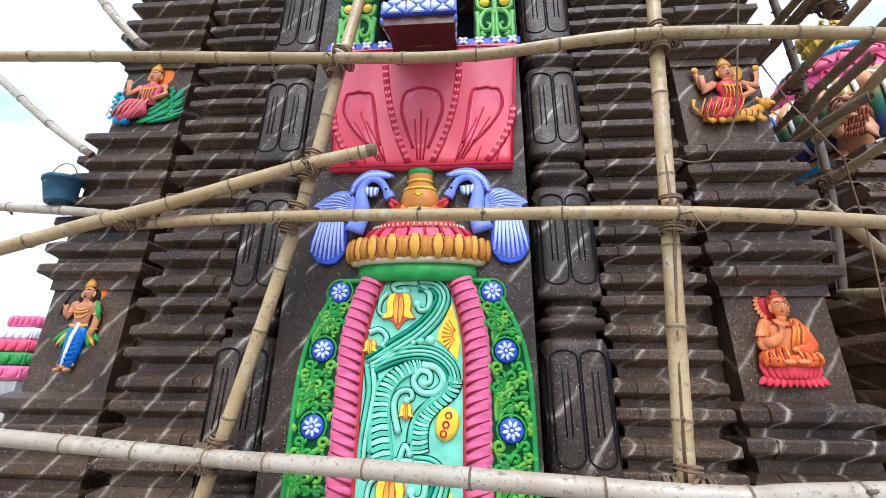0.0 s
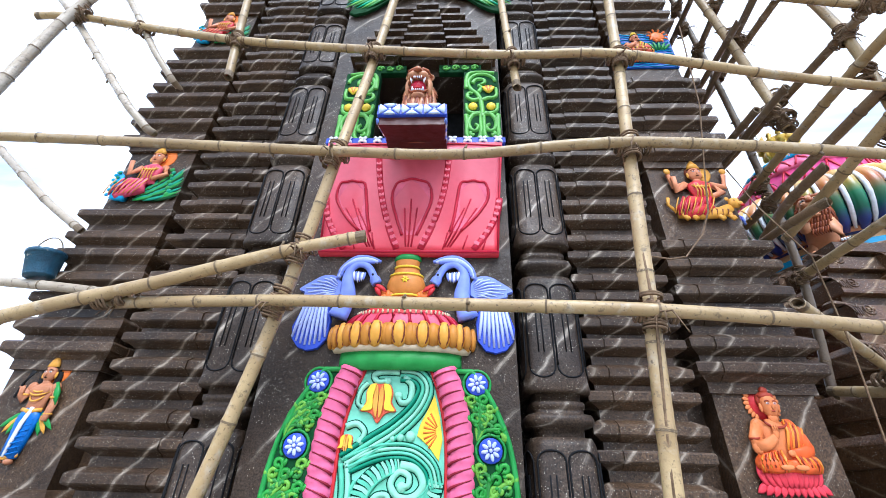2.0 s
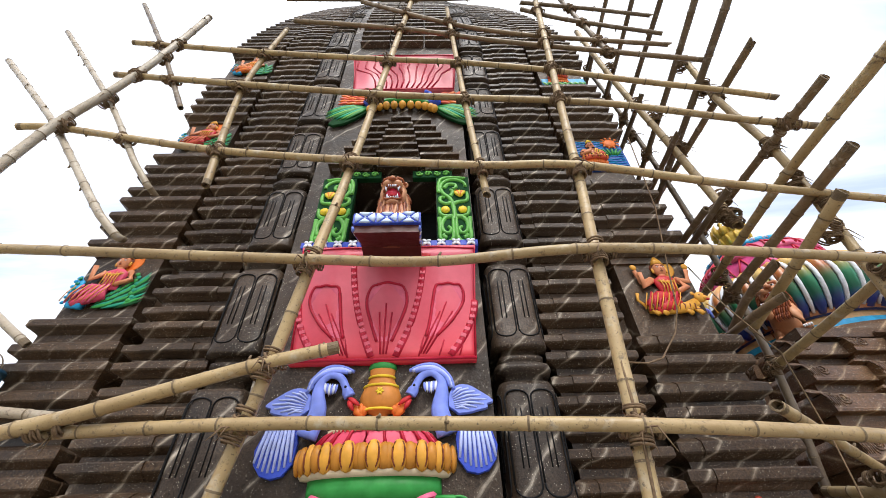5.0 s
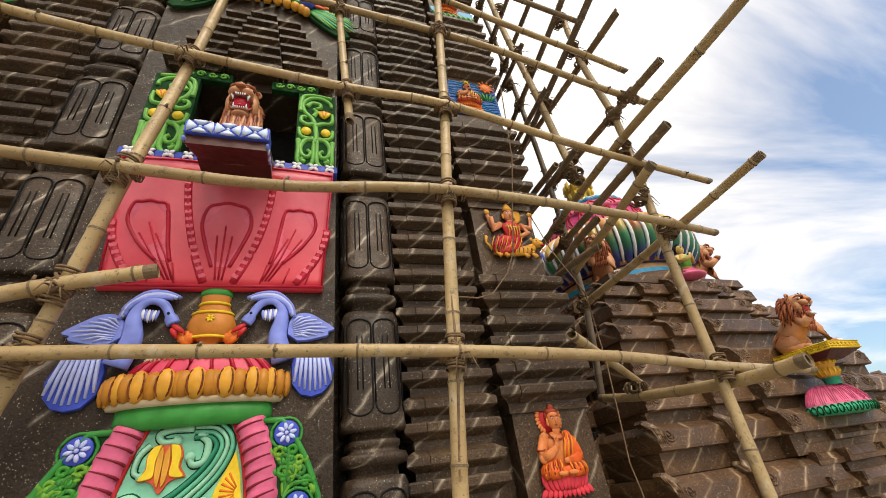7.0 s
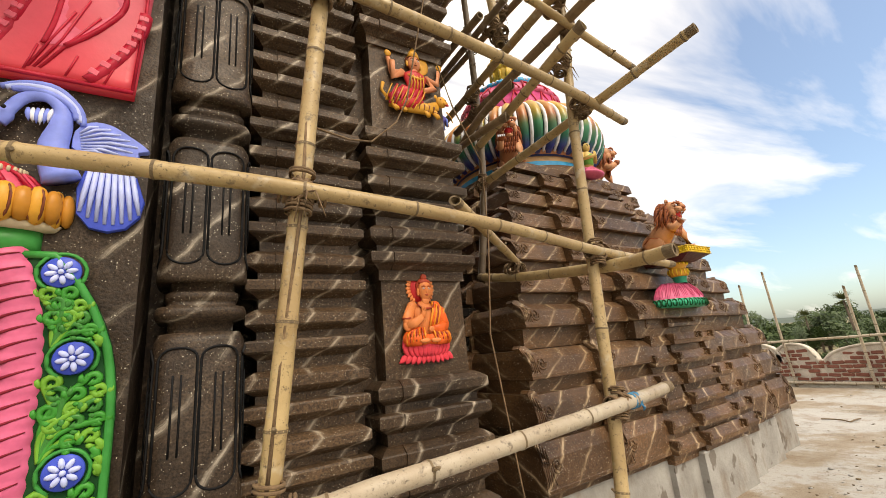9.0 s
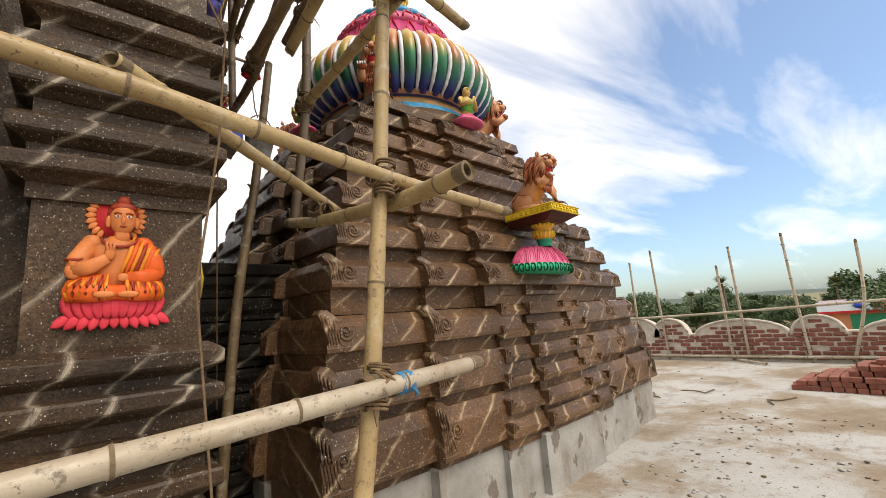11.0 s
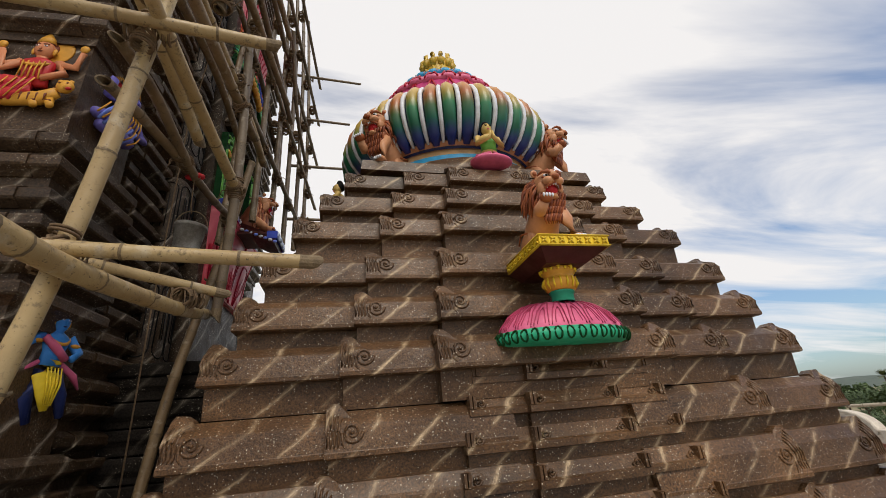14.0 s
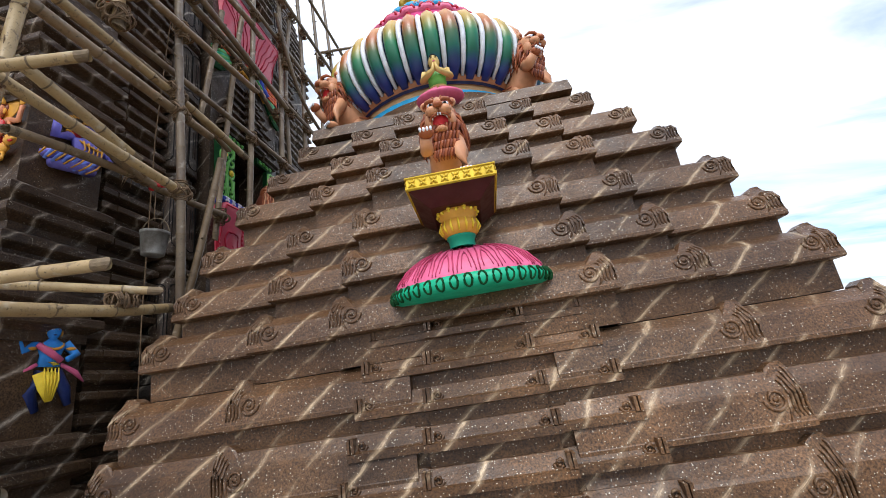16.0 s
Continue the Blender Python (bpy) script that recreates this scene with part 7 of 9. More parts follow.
bamboo([(3.00, -0.30, 0.10), (3.17, -0.26, 0.95), (3.263, -0.223, 1.425), (3.405, -0.157, 2.446), (3.50, -0.14, 3.55), (3.59, -0.15, 4.50), (3.63, -0.15, 5.23), (3.55, -0.15, 6.10), (3.60, -0.15, 7.10)], 0.046, BAMBOO)
bamboo([(3.48, 0.55, 4.83), (3.42, 0.55, 5.52), (3.33, 0.55, 6.58), (3.18, 0.55, 8.00), (3.07, 0.55, 10.01)], 0.052, BAMBOO)
bamboo([(3.46, 1.35, 2.55), (3.54, 1.20, 3.80), (3.50, 1.10, 5.80), (3.42, 1.10, 8.00), (3.30, 1.10, 9.60)], 0.042, BAMBOO_OLD)
bamboo([(3.50, -2.00, 4.66), (3.47, -1.25, 4.65), (3.44, -0.10, 4.68), (3.44, 1.50, 4.62), (3.40, 2.30, 4.58)], 0.048, BAMBOO)
bamboo([(3.38, -0.49, 4.14), (3.36, 0.20, 4.00), (3.32, 0.95, 3.84)], 0.050, BAMBOO)
bamboo([(3.50, -0.70, 4.42), (3.50, 0.40, 4.41), (3.50, 1.60, 4.40)], 0.050, BAMBOO_SHADED)
bamboo([(3.53, 1.30, 3.58), (3.60, 0.10, 3.63), (3.67, -1.08, 3.71)], 0.044, BAMBOO)
bamboo([(3.62, -0.88, 5.11), (3.60, 0.40, 5.24), (3.62, 2.20, 5.42)], 0.044, BAMBOO_SHADED)
bamboo([(3.62, -0.76, 6.12), (3.60, 0.60, 6.28), (3.60, 2.20, 6.50)], 0.044, BAMBOO_SHADED)
bamboo([(3.45, -1.60, 6.62), (3.45, -0.10, 6.38), (3.45, 1.30, 6.20), (3.45, 3.20, 5.95)], 0.046, BAMBOO_OLD)
bamboo([(3.45, -1.30, 7.20), (3.45, 0.40, 6.94), (3.45, 2.60, 6.72)], 0.044, BAMBOO_OLD)
bamboo([(3.527, -0.694, 2.33), (3.51, -0.20, 2.335), (3.46, 0.75, 2.45), (3.41, 1.30, 2.56)], 0.050, BAMBOO)
bamboo([(-3.62, -0.44, 3.75), (-3.56, -0.44, 4.61), (-3.46, -0.44, 5.64), (-3.20, -0.44, 6.45), (-3.02, -0.44, 7.40), (-2.90, -0.44, 8.60)], 0.052, BAMBOO_PALE)
bamboo([(-5.40, -0.30, 7.70), (-4.49, -0.30, 6.77), (-3.66, -0.30, 5.90), (-2.43, -0.28, 4.47), (-2.30, -0.10, 4.36)], 0.042, BAMBOO_PALE)
bamboo([(-5.16, -0.30, 8.67), (-3.35, -0.32, 6.42), (-2.47, -0.28, 5.18), (-2.30, -0.10, 4.96)], 0.038, BAMBOO_PALE)
bamboo([(-4.37, -0.36, 9.58), (-3.29, -0.36, 7.76), (-2.36, -0.36, 6.08)], 0.038, BAMBOO_OLD)
bamboo([(-4.20, 0.20, 3.19), (-3.40, 0.20, 3.10), (-2.79, 0.20, 3.04), (-2.21, 0.20, 2.97)], 0.045, BAMBOO_PALE)
bamboo([(-4.60, 0.10, 4.88), (-3.80, 0.10, 4.27), (-3.21, 0.10, 3.82), (-2.71, 0.10, 3.49)], 0.040, BAMBOO_PALE)
bamboo([(3.15, 0.41, 4.95), (3.15, 1.36, 5.01), (3.15, 2.33, 4.76)], 0.042, BAMBOO_SHADED)
bamboo([(3.15, 0.13, 3.98), (3.15, 0.61, 3.96), (3.15, 1.35, 3.78), (3.15, 2.27, 3.85)], 0.042, BAMBOO_SHADED)
bamboo([(3.10, 0.19, 3.70), (3.10, 0.54, 3.76), (3.10, 1.40, 3.85)], 0.040, BAMBOO_SHADED)
bamboo([(3.05, 2.75, 7.49), (3.05, 2.53, 6.03), (3.05, 2.25, 3.56)], 0.042, BAMBOO_SHADED)
bamboo([(3.05, 2.30, 7.03), (3.05, 1.98, 5.11)], 0.042, BAMBOO_SHADED)
bamboo([(3.10, 1.77, 6.46), (3.10, 2.84, 6.35), (3.10, 3.84, 5.85)], 0.040, BAMBOO_OLD)
bamboo([(3.20, 3.92, 8.66), (3.20, 3.68, 6.88), (3.20, 3.70, 5.28)], 0.040, BAMBOO_OLD)
bamboo([(3.40, 3.10, 7.73), (3.40, 3.76, 6.65), (3.40, 4.73, 6.29)], 0.036, BAMBOO_OLD)
bamboo([(2.30, -0.15, 2.74), (3.02, 0.42, 2.66), (3.65, 0.92, 2.59)], 0.040, BAMBOO)
bamboo([(2.95, 1.50, 0.10), (3.09, 1.60, 1.88), (3.27, 1.73, 3.08), (3.42, 1.86, 4.30)], 0.044, BAMBOO_SHADED)
bamboo([(3.25, 2.60, 4.00), (3.20, 2.80, 8.20), (3.05, 2.90, 11.50)], 0.042, BAMBOO_OLD)
bamboo([(3.25, 3.35, 4.20), (3.20, 3.55, 8.20), (3.05, 3.65, 11.50)], 0.042, BAMBOO_OLD)
bamboo([(3.25, 4.10, 4.40), (3.20, 4.30, 8.20), (3.05, 4.40, 11.50)], 0.042, BAMBOO_OLD)
bamboo([(3.25, 4.85, 4.60), (3.20, 5.05, 8.20), (3.05, 5.15, 11.50)], 0.042, BAMBOO_OLD)
bamboo([(3.25, 5.60, 4.80), (3.20, 5.80, 8.20), (3.05, 5.90, 11.50)], 0.042, BAMBOO_OLD)
bamboo([(3.30, 0.20, 5.00), (3.30, 3.00, 5.10), (3.35, 6.30, 5.05)], 0.038, BAMBOO_OLD)
bamboo([(3.30, 0.30, 6.15), (3.30, 3.00, 6.25), (3.35, 6.30, 6.20)], 0.038, BAMBOO_OLD)
bamboo([(3.30, 0.40, 7.30), (3.30, 3.00, 7.40), (3.35, 6.30, 7.35)], 0.038, BAMBOO_OLD)
bamboo([(3.30, 0.50, 8.45), (3.30, 3.00, 8.55), (3.35, 6.30, 8.50)], 0.038, BAMBOO_OLD)
bamboo([(3.30, 0.60, 9.60), (3.30, 3.00, 9.70), (3.35, 6.30, 9.65)], 0.038, BAMBOO_OLD)
bamboo([(2.90, 5.60, 5.60), (4.10, 5.90, 5.70)], 0.034, BAMBOO_OLD)
bamboo([(2.90, 5.60, 6.85), (4.35, 5.90, 6.95)], 0.034, BAMBOO_OLD)
bamboo([(2.90, 5.60, 8.10), (4.10, 5.90, 8.20)], 0.034, BAMBOO_OLD)
bamboo([(2.90, 5.60, 9.35), (4.35, 5.90, 9.45)], 0.034, BAMBOO_OLD)

bamboo([(3.45, -1.25, 7.95), (3.42, 0.50, 7.85), (3.40, 2.60, 7.80)], 0.040, BAMBOO_OLD)
bamboo([(3.40, -1.10, 8.75), (3.38, 0.50, 8.62), (3.35, 2.60, 8.55)], 0.040, BAMBOO_OLD)
bamboo([(3.35, -1.20, 9.60), (3.30, 0.50, 9.50), (3.25, 2.60, 9.40)], 0.040, BAMBOO_OLD)
bamboo([(2.55, -0.34, 6.90), (2.45, -0.32, 8.40), (2.30, -0.30, 10.20)], 0.036, BAMBOO_OLD)
bamboo([(-2.00, -0.34, 9.60), (0.40, -0.34, 9.25), (2.40, -0.30, 9.30), (3.60, -0.30, 9.10)], 0.036, BAMBOO_OLD)
bamboo([(-1.60, -0.34, 10.60), (0.60, -0.34, 10.35), (3.30, -0.30, 10.20)], 0.034, BAMBOO_OLD)


def tie_all():
    """A lashing wherever two poles pass within touch of each other."""
    made = []
    segs = [(i, p, q, r) for i, (pts, r) in enumerate(POLES) for p, q in zip(pts, pts[1:])]
    for x in range(len(segs)):
        i, p, q, r = segs[x]
        for y in range(x + 1, len(segs)):
            j, p2, q2, r2 = segs[y]
            if i == j:
                continue
            d1, d2, w = q - p, q2 - p2, p - p2
            a, b, c, d, e = d1.dot(d1), d1.dot(d2), d2.dot(d2), d1.dot(w), d2.dot(w)
            den = a * c - b * b
            if den < 1e-6:
                continue
            s, t = (b * e - c * d) / den, (a * e - b * d) / den
            if not (-0.02 <= s <= 1.02 and -0.02 <= t <= 1.02):
                continue
            m1, m2 = p + s * d1, p2 + t * d2
            if (m1 - m2).length < 0.19 and all((m1 - o).length > 0.16 for o in made):
                made.append(m1)
                lashing((m1 + m2) / 2, d1, d2, r, r2, len(made))


tie_all()


bm = bmesh.new()
tube(bm, [(-0.05 + 0.08 * i / 300 + 0.004 * math.sin(i * 0.17), 0.0465 * math.cos(i * 0.52), 0.0465 * math.sin(i * 0.52)) for i in range(301)], 0.0045, 4)
tube(bm, [(0.01, -0.046, -0.02), (0.02, -0.056, -0.045), (0.015, -0.05, -0.065)], [0.008, 0.01, 0.003], 5)
ob = solo("blue_tape", bm, paint("faded blue cloth", (0.05, 0.20, 0.36), 0.8), "strip of blue cloth wound round a bamboo pole", "cloth strip")
ob.matrix_world = Matrix.Translation((3.41, -0.267, 1.433)) @ Matrix.Rotation(radians(14), 4, "Z")
lashing(Vector((3.48, 0.55, 4.95)), Vector((0.1, 0, -1)), Vector((0, 1, 0.2)), 0.060, 0.045, 902)


def hanging_rope(pts, r=0.006):
    bm = bmesh.new()
    base = Vector(pts[0])
    tube(bm, [Vector(p) - base for p in pts], r, 5)
    ob = solo("hanging_rope", bm, ROPE, "thin slack cord hanging beside the scaffold", "rope", "hanging cords")
    ob.matrix_world = Matrix.Translation(base)


hanging_rope([(2.42, -0.05, 5.6), (2.34, 0.0, 4.57), (2.18, 0.0, 3.87), (2.10, 0.0, 3.5), (2.01, 0.0, 3.31), (1.80, -0.1, 3.08), (1.62, -0.25, 2.98), (1.42, -0.4, 2.92)])
hanging_rope([(2.45, 0.15, 4.0), (2.52, 0.1, 3.6), (2.72, 0.1, 3.18), (2.70, 0.1, 2.6), (2.62, 0.1, 1.93), (2.70, 0.05, 0.9), (2.72, 0.05, 0.12)])
hanging_rope([(3.42, 1.35, 6.19), (3.10, 1.42, 5.9), (2.93, 1.5, 4.5), (2.93, 1.5, 2.6), (2.95, 1.52, 1.2)])
hanging_rope([(1.36, -0.50, 3.0), (1.33, -0.52, 2.5), (1.26, -0.48, 1.9), (1.20, -0.47, 1.3)], 0.008)


def bucket(m, mat, label, r=0.17, h=0.27):
    t = thing("bucket", label, "bucket", m)
    bm = bmesh.new()
    lathe(bm, [(0.0, 0.0), (r * 0.78, 0.0), (r * 0.80, 0.01), (r, h), (r * 1.04, h), (r * 1.04, h - 0.025), (r * 0.99, h - 0.03)], n=24)
    lathe(bm, [(r * 0.97, h), (r * 0.76, 0.015), (0.0, 0.015)], n=24)
    part("body", bm, mat, t, smooth=True)
    bm = bmesh.new()
    tube(bm, [(r * math.cos(radians(a)), 0, h * 0.95 + r * 1.25 * math.sin(radians(a))) for a in range(0, 181, 15)], 0.005, 5)
    part("handle", bm, NODE, t, "wire handle")
    return t


bucket(pose(-2.97, 0.2, 3.12, 4, -8, 0), make_plain("old blue plastic", ((0.35, (0.012, 0.05, 0.09)), (0.6, (0.02, 0.09, 0.15)), (0.66, (0.4, 0.42, 0.42))), 9, 0.5), "dark blue plastic bucket splashed with paint, on a bamboo pole", 0.125, 0.21)
bucket(pose(3.18, 1.32, 3.08, 3, 4, 20), make_plain("rusty tin", ((0.35, (0.10, 0.085, 0.07)), (0.6, (0.26, 0.25, 0.23))), 8, 0.45), "old tin bucket hanging from a bamboo pole by a cord", 0.115, 0.22)
hanging_rope([(3.18, 1.32, 3.42), (3.16, 1.33, 3.5), (3.14, 1.35, 3.78)], 0.005)
bm = bmesh.new()
for k in range(9):
    a = k * 0.7
    ball(bm, (0.03 * math.cos(a), 0.03 * math.sin(a), 0.02 * math.sin(2.3 * k)), (0.05, 0.025, 0.03), 0, 6, Matrix.Rotation(a, 3, "Z"))
ob = solo("red_rag", bm, RED, "faded red rag tied round a bamboo pole", "rag")
ob.matrix_world = Matrix.Translation((3.14, 1.36, 3.80))
# ---------------------------------------------------------------- statues in the corner panels
def figure(name, q, x, z, size, label, mats, stance, halo=None, extra=None, wide=1.0, turn=0, deep=0.62):
    """A plain painted relief statue. mats: skin, cloth, second cloth, hair or crown, ornament."""
    bm = bmesh.new()
    S, C, C2, H, O, W = range(6)
    if stance == "lotus":
        for k in range(11):
            u = -1 + 2 * k / 10
            leaf(bm, 0.17 * u, 0.045, -0.055 - 0.055 * (1 - u * u), 90 - 42 * u, 0.140, 0.034, C2, 14 * u, 0.6)
            leaf(bm, 0.19 * u, 0.062, -0.045 - 0.035 * (1 - u * u), -90 + 58 * u, 0.075 + 0.03 * abs(u), 0.028, C2, 0, 0.6)
        ball(bm, (0, -0.05, 0.135), (0.235, 0.085, 0.04), C2, 16)
        for s in (-1, 1):
            ball(bm, (s * 0.125, -0.085, 0.205), (0.125, 0.075, 0.062), C, 14, Matrix.Rotation(radians(s * 16), 3, "Y"))
            tube(bm, [(s * 0.215, -0.105, 0.180), (s * 0.10, -0.150, 0.170), (-s * 0.05, -0.160, 0.168)], [0.058, 0.050, 0.030], 9, C)
            for k in range(7):
                u = k / 6
                x0 = s * (0.05 + 0.165 * u)
                tube(bm, [(x0 * 0.85, -0.152 + 0.02 * u, 0.262 - 0.030 * u), (x0 * 1.00, -0.205 + 0.045 * u, 0.205), (x0 * 1.04, -0.208 + 0.045 * u, 0.168), (x0 * 0.98, -0.180 + 0.045 * u, 0.130)], [0.006, 0.0105, 0.010, 0.005], 5, H if k % 2 else O)
            ball(bm, (s * 0.055, -0.205, 0.158), (0.055, 0.018, 0.018), S, 10)
        tube(bm, [(0, -0.045, 0.20), (0, -0.055, 0.31), (0, -0.060, 0.405), (0.005, -0.055, 0.465)], [0.118, 0.108, 0.132, 0.050], 14, S, flat=0.75)
        for s in (-1, 1):
            ball(bm, (s * 0.122, -0.062, 0.422), (0.058, 0.050, 0.052), S if s < 0 else C, 12)
            ball(bm, (s * 0.192, -0.110, 0.280), (0.048, 0.042, 0.046), S if s < 0 else C, 10)
        # bare arm folded with the hand raised before the breast
        tube(bm, [(-0.125, -0.060, 0.420), (-0.185, -0.085, 0.330), (-0.190, -0.115, 0.285)], [0.054, 0.052, 0.044], 10, S)
        tube(bm, [(-0.190, -0.110, 0.285), (-0.120, -0.150, 0.300), (-0.050, -0.165, 0.345)], [0.044, 0.038, 0.028], 9, S)
        ball(bm, (-0.040, -0.170, 0.372), (0.028, 0.018, 0.038), S, 10)
        for k in range(3):
            tube(bm, [(-0.055 + 0.016 * k, -0.180, 0.385), (-0.058 + 0.018 * k, -0.182, 0.425)], [0.009, 0.006], 5, S)
        tube(bm, [(-0.235, -0.10, 0.335), (-0.185, -0.145, 0.335), (-0.140, -0.10, 0.345)], 0.008, 6, H)
        # robed arm resting in the lap
        tube(bm, [(0.120, -0.060, 0.420), (0.175, -0.080, 0.340), (0.195, -0.105, 0.270)], [0.056, 0.056, 0.050], 10, C)
        tube(bm, [(0.195, -0.105, 0.270), (0.120, -0.150, 0.245), (0.045, -0.170, 0.245)], [0.048, 0.042, 0.026], 9, C)
        ball(bm, (0.030, -0.178, 0.245), (0.034, 0.018, 0.022), S, 10)
        for k in range(7):
            x0 = 0.030 + 0.022 * k
            tube(bm, [(x0 + 0.045, -0.112 + 0.004 * k, 0.462 - 0.009 * k), (x0 + 0.026, -0.172 + 0.010 * k, 0.380), (x0 - 0.012, -0.160 + 0.004 * k, 0.265)], [0.009, 0.0135, 0.010], 6, (O, C, O, H)[k % 4])
            tube(bm, [(0.150 + 0.012 * k, -0.128 + 0.010 * k, 0.375 - 0.018 * k), (0.205 - 0.002 * k, -0.125, 0.330 - 0.020 * k), (0.225 - 0.006 * k, -0.095, 0.320 - 0.022 * k)], 0.006, 5, O)
        tube(bm, [(0.085 * math.cos(a), -0.120 - 0.05 * abs(math.sin(a)), 0.455 + 0.050 * math.sin(a)) for a in (math.pi * (1 + k / 8) for k in range(9))], 0.009, 5, H)
        top = 0.560
        hd = (0.015, -0.085, top)
    elif stance == "stand":
        tube(bm, [(0.0, -0.05, 0.46), (-0.005, -0.055, 0.36), (-0.015, -0.05, 0.20), (-0.03, -0.045, 0.055)], [0.098, 0.118, 0.098, 0.088], 14, C, flat=0.8)
        for k in range(7):
            tube(bm, [(-0.095 + 0.016 * k, -0.115 - 0.02 * math.sin(0.5 * k), 0.40 - 0.05 * k), (-0.01, -0.150, 0.345 - 0.045 * k), (0.085, -0.115, 0.375 - 0.045 * k)], [0.004, 0.009, 0.004], 5, C)
        tube(bm, [(0.02, -0.120, 0.47), (0.005, -0.158, 0.33), (-0.02, -0.140, 0.18), (-0.035, -0.125, 0.06)], [0.022, 0.024, 0.020, 0.016], 7, W)
        tube(bm, [(-0.125, -0.045, 0.075), (-0.035, -0.118, 0.050), (0.062, -0.050, 0.075)], 0.018, 6, O)
        tube(bm, [(-0.105, -0.08, 0.455), (0.0, -0.140, 0.435), (0.105, -0.08, 0.455)], 0.020, 6, O)
        for s in (-1, 1):
            ball(bm, (-0.03 + s * 0.055, -0.095, 0.022), (0.040, 0.070, 0.024), S, 8)
            for k in range(3):
                leaf(bm, s * 0.10, 0.43 - 0.02 * k, -0.05, 90 - s * (128 + 14 * k), 0.23 - 0.03 * k, 0.028, O if k == 1 else C2)
        tube(bm, [(0, -0.05, 0.45), (0, -0.055, 0.53), (0, -0.065, 0.64), (0, -0.05, 0.70)], [0.100, 0.092, 0.130, 0.048], 14, S, flat=0.7)
        for s in (-1, 1):
            ball(bm, (s * 0.125, -0.06, 0.655), (0.052, 0.050, 0.050), S, 10)
            ball(bm, (s * 0.052, -0.115, 0.625), (0.055, 0.030, 0.040), S, 10)
        tube(bm, [(-0.135, -0.05, 0.645), (-0.185, -0.075, 0.545), (-0.195, -0.12, 0.60), (-0.190, -0.14, 0.66)], [0.050, 0.044, 0.038, 0.030], 9, S)
        tube(bm, [(0.135, -0.05, 0.645), (0.175, -0.065, 0.52), (0.175, -0.085, 0.40), (0.170, -0.09, 0.36)], [0.050, 0.044, 0.036, 0.030], 9, S)
        tube(bm, [(0.125, -0.075, 0.70), (0.190, -0.10, 0.60), (0.205, -0.08, 0.50)], [0.020, 0.034, 0.014], 7, C2)
        for x0, z0 in ((-0.165, 0.585), (0.165, 0.565), (0.178, 0.42)):
            ball(bm, (x0, -0.075, z0), (0.052, 0.050, 0.014), O, 8)
        for r, z0 in ((0.085, 0.655), (0.105, 0.635), (0.075, 0.600)):
            tube(bm, [(r * math.cos(a), -0.085 - 0.065 * abs(math.sin(a)), z0 + (0.05 + 0.5 * (0.655 - z0)) * math.sin(a)) for a in (math.pi * (1 + k / 8) for k in range(9))], 0.009, 5, O)
        tube(bm, [(-0.215, -0.15, 0.55), (-0.190, -0.15, 0.68), (-0.150, -0.13, 0.80)], [0.014, 0.016, 0.030], 7, H)
        top = 0.785
        hd = (0.0, -0.075, top)
        for s in (-1, 1):
            ball(bm, (s * 0.085, -0.03, top - 0.045), (0.040, 0.030, 0.075), H, 10)
    elif stance == "dance":
        for s, knee, foot in ((-1, (-0.13, 0.17), (-0.06, 0.02)), (1, (0.15, 0.20), (0.20, 0.06))):
            tube(bm, [(s * 0.05, -0.05, 0.36), (knee[0], -0.08, knee[1]), (foot[0], -0.06, foot[1])], [0.075, 0.058, 0.034], 9, H)
        tube(bm, [(0.0, -0.07, 0.44), (-0.02, -0.10, 0.34), (0.0, -0.12, 0.22), (0.02, -0.11, 0.10)], [0.085, 0.115, 0.085, 0.030], 12, C, flat=0.7)
        for k in range(5):
            tube(bm, [(-0.06 + 0.03 * k, -0.155, 0.40), (-0.05 + 0.028 * k, -0.185, 0.28), (-0.02 + 0.014 * k, -0.165, 0.13)], [0.006, 0.010, 0.005], 5, C)
        tube(bm, [(0, -0.05, 0.42), (0, -0.06, 0.52), (0, -0.06, 0.62), (0, -0.05, 0.68)], [0.100, 0.090, 0.125, 0.045], 12, S, flat=0.7)
        tube(bm, [(-0.12, -0.09, 0.62), (-0.03, -0.13, 0.55), (0.08, -0.12, 0.47)], [0.05, 0.06, 0.05], 9, C2, flat=0.6)
        tube(bm, [(-0.12, -0.05, 0.64), (-0.24, -0.08, 0.56), (-0.30, -0.10, 0.70)], [0.048, 0.042, 0.030], 9, S)
        tube(bm, [(0.12, -0.05, 0.64), (0.22, -0.08, 0.53), (0.13, -0.14, 0.48)], [0.048, 0.042, 0.030], 9, S)
        tube(bm, [(-0.34, -0.11, 0.67), (-0.25, -0.12, 0.78), (-0.12, -0.11, 0.86)], [0.016, 0.022, 0.034], 7, O)
        for s in (-1, 1):
            tube(bm, [(s * 0.10, -0.06, 0.44), (s * 0.24, -0.05, 0.36), (s * 0.33, -0.03, 0.27)], [0.035, 0.050, 0.012], 7, C2, flat=0.5)
            ball(bm, (s * 0.17, -0.09, 0.585), (0.050, 0.030, 0.018), O, 8)
        tube(bm, [(0.09 * math.cos(a), -0.09 - 0.06 * abs(math.sin(a)), 0.635 + 0.06 * math.sin(a)) for a in (math.pi * (1 + k / 8) for k in range(9))], 0.014, 5, O)
        top = 0.755
        hd = (0.0, -0.075, top)
    else:                                             # riding or reclining, legs to one side
        tube(bm, [(0.05, -0.06, 0.20), (-0.10, -0.09, 0.22), (-0.24, -0.08, 0.12)], [0.09, 0.085, 0.05], 9, C, flat=0.8)
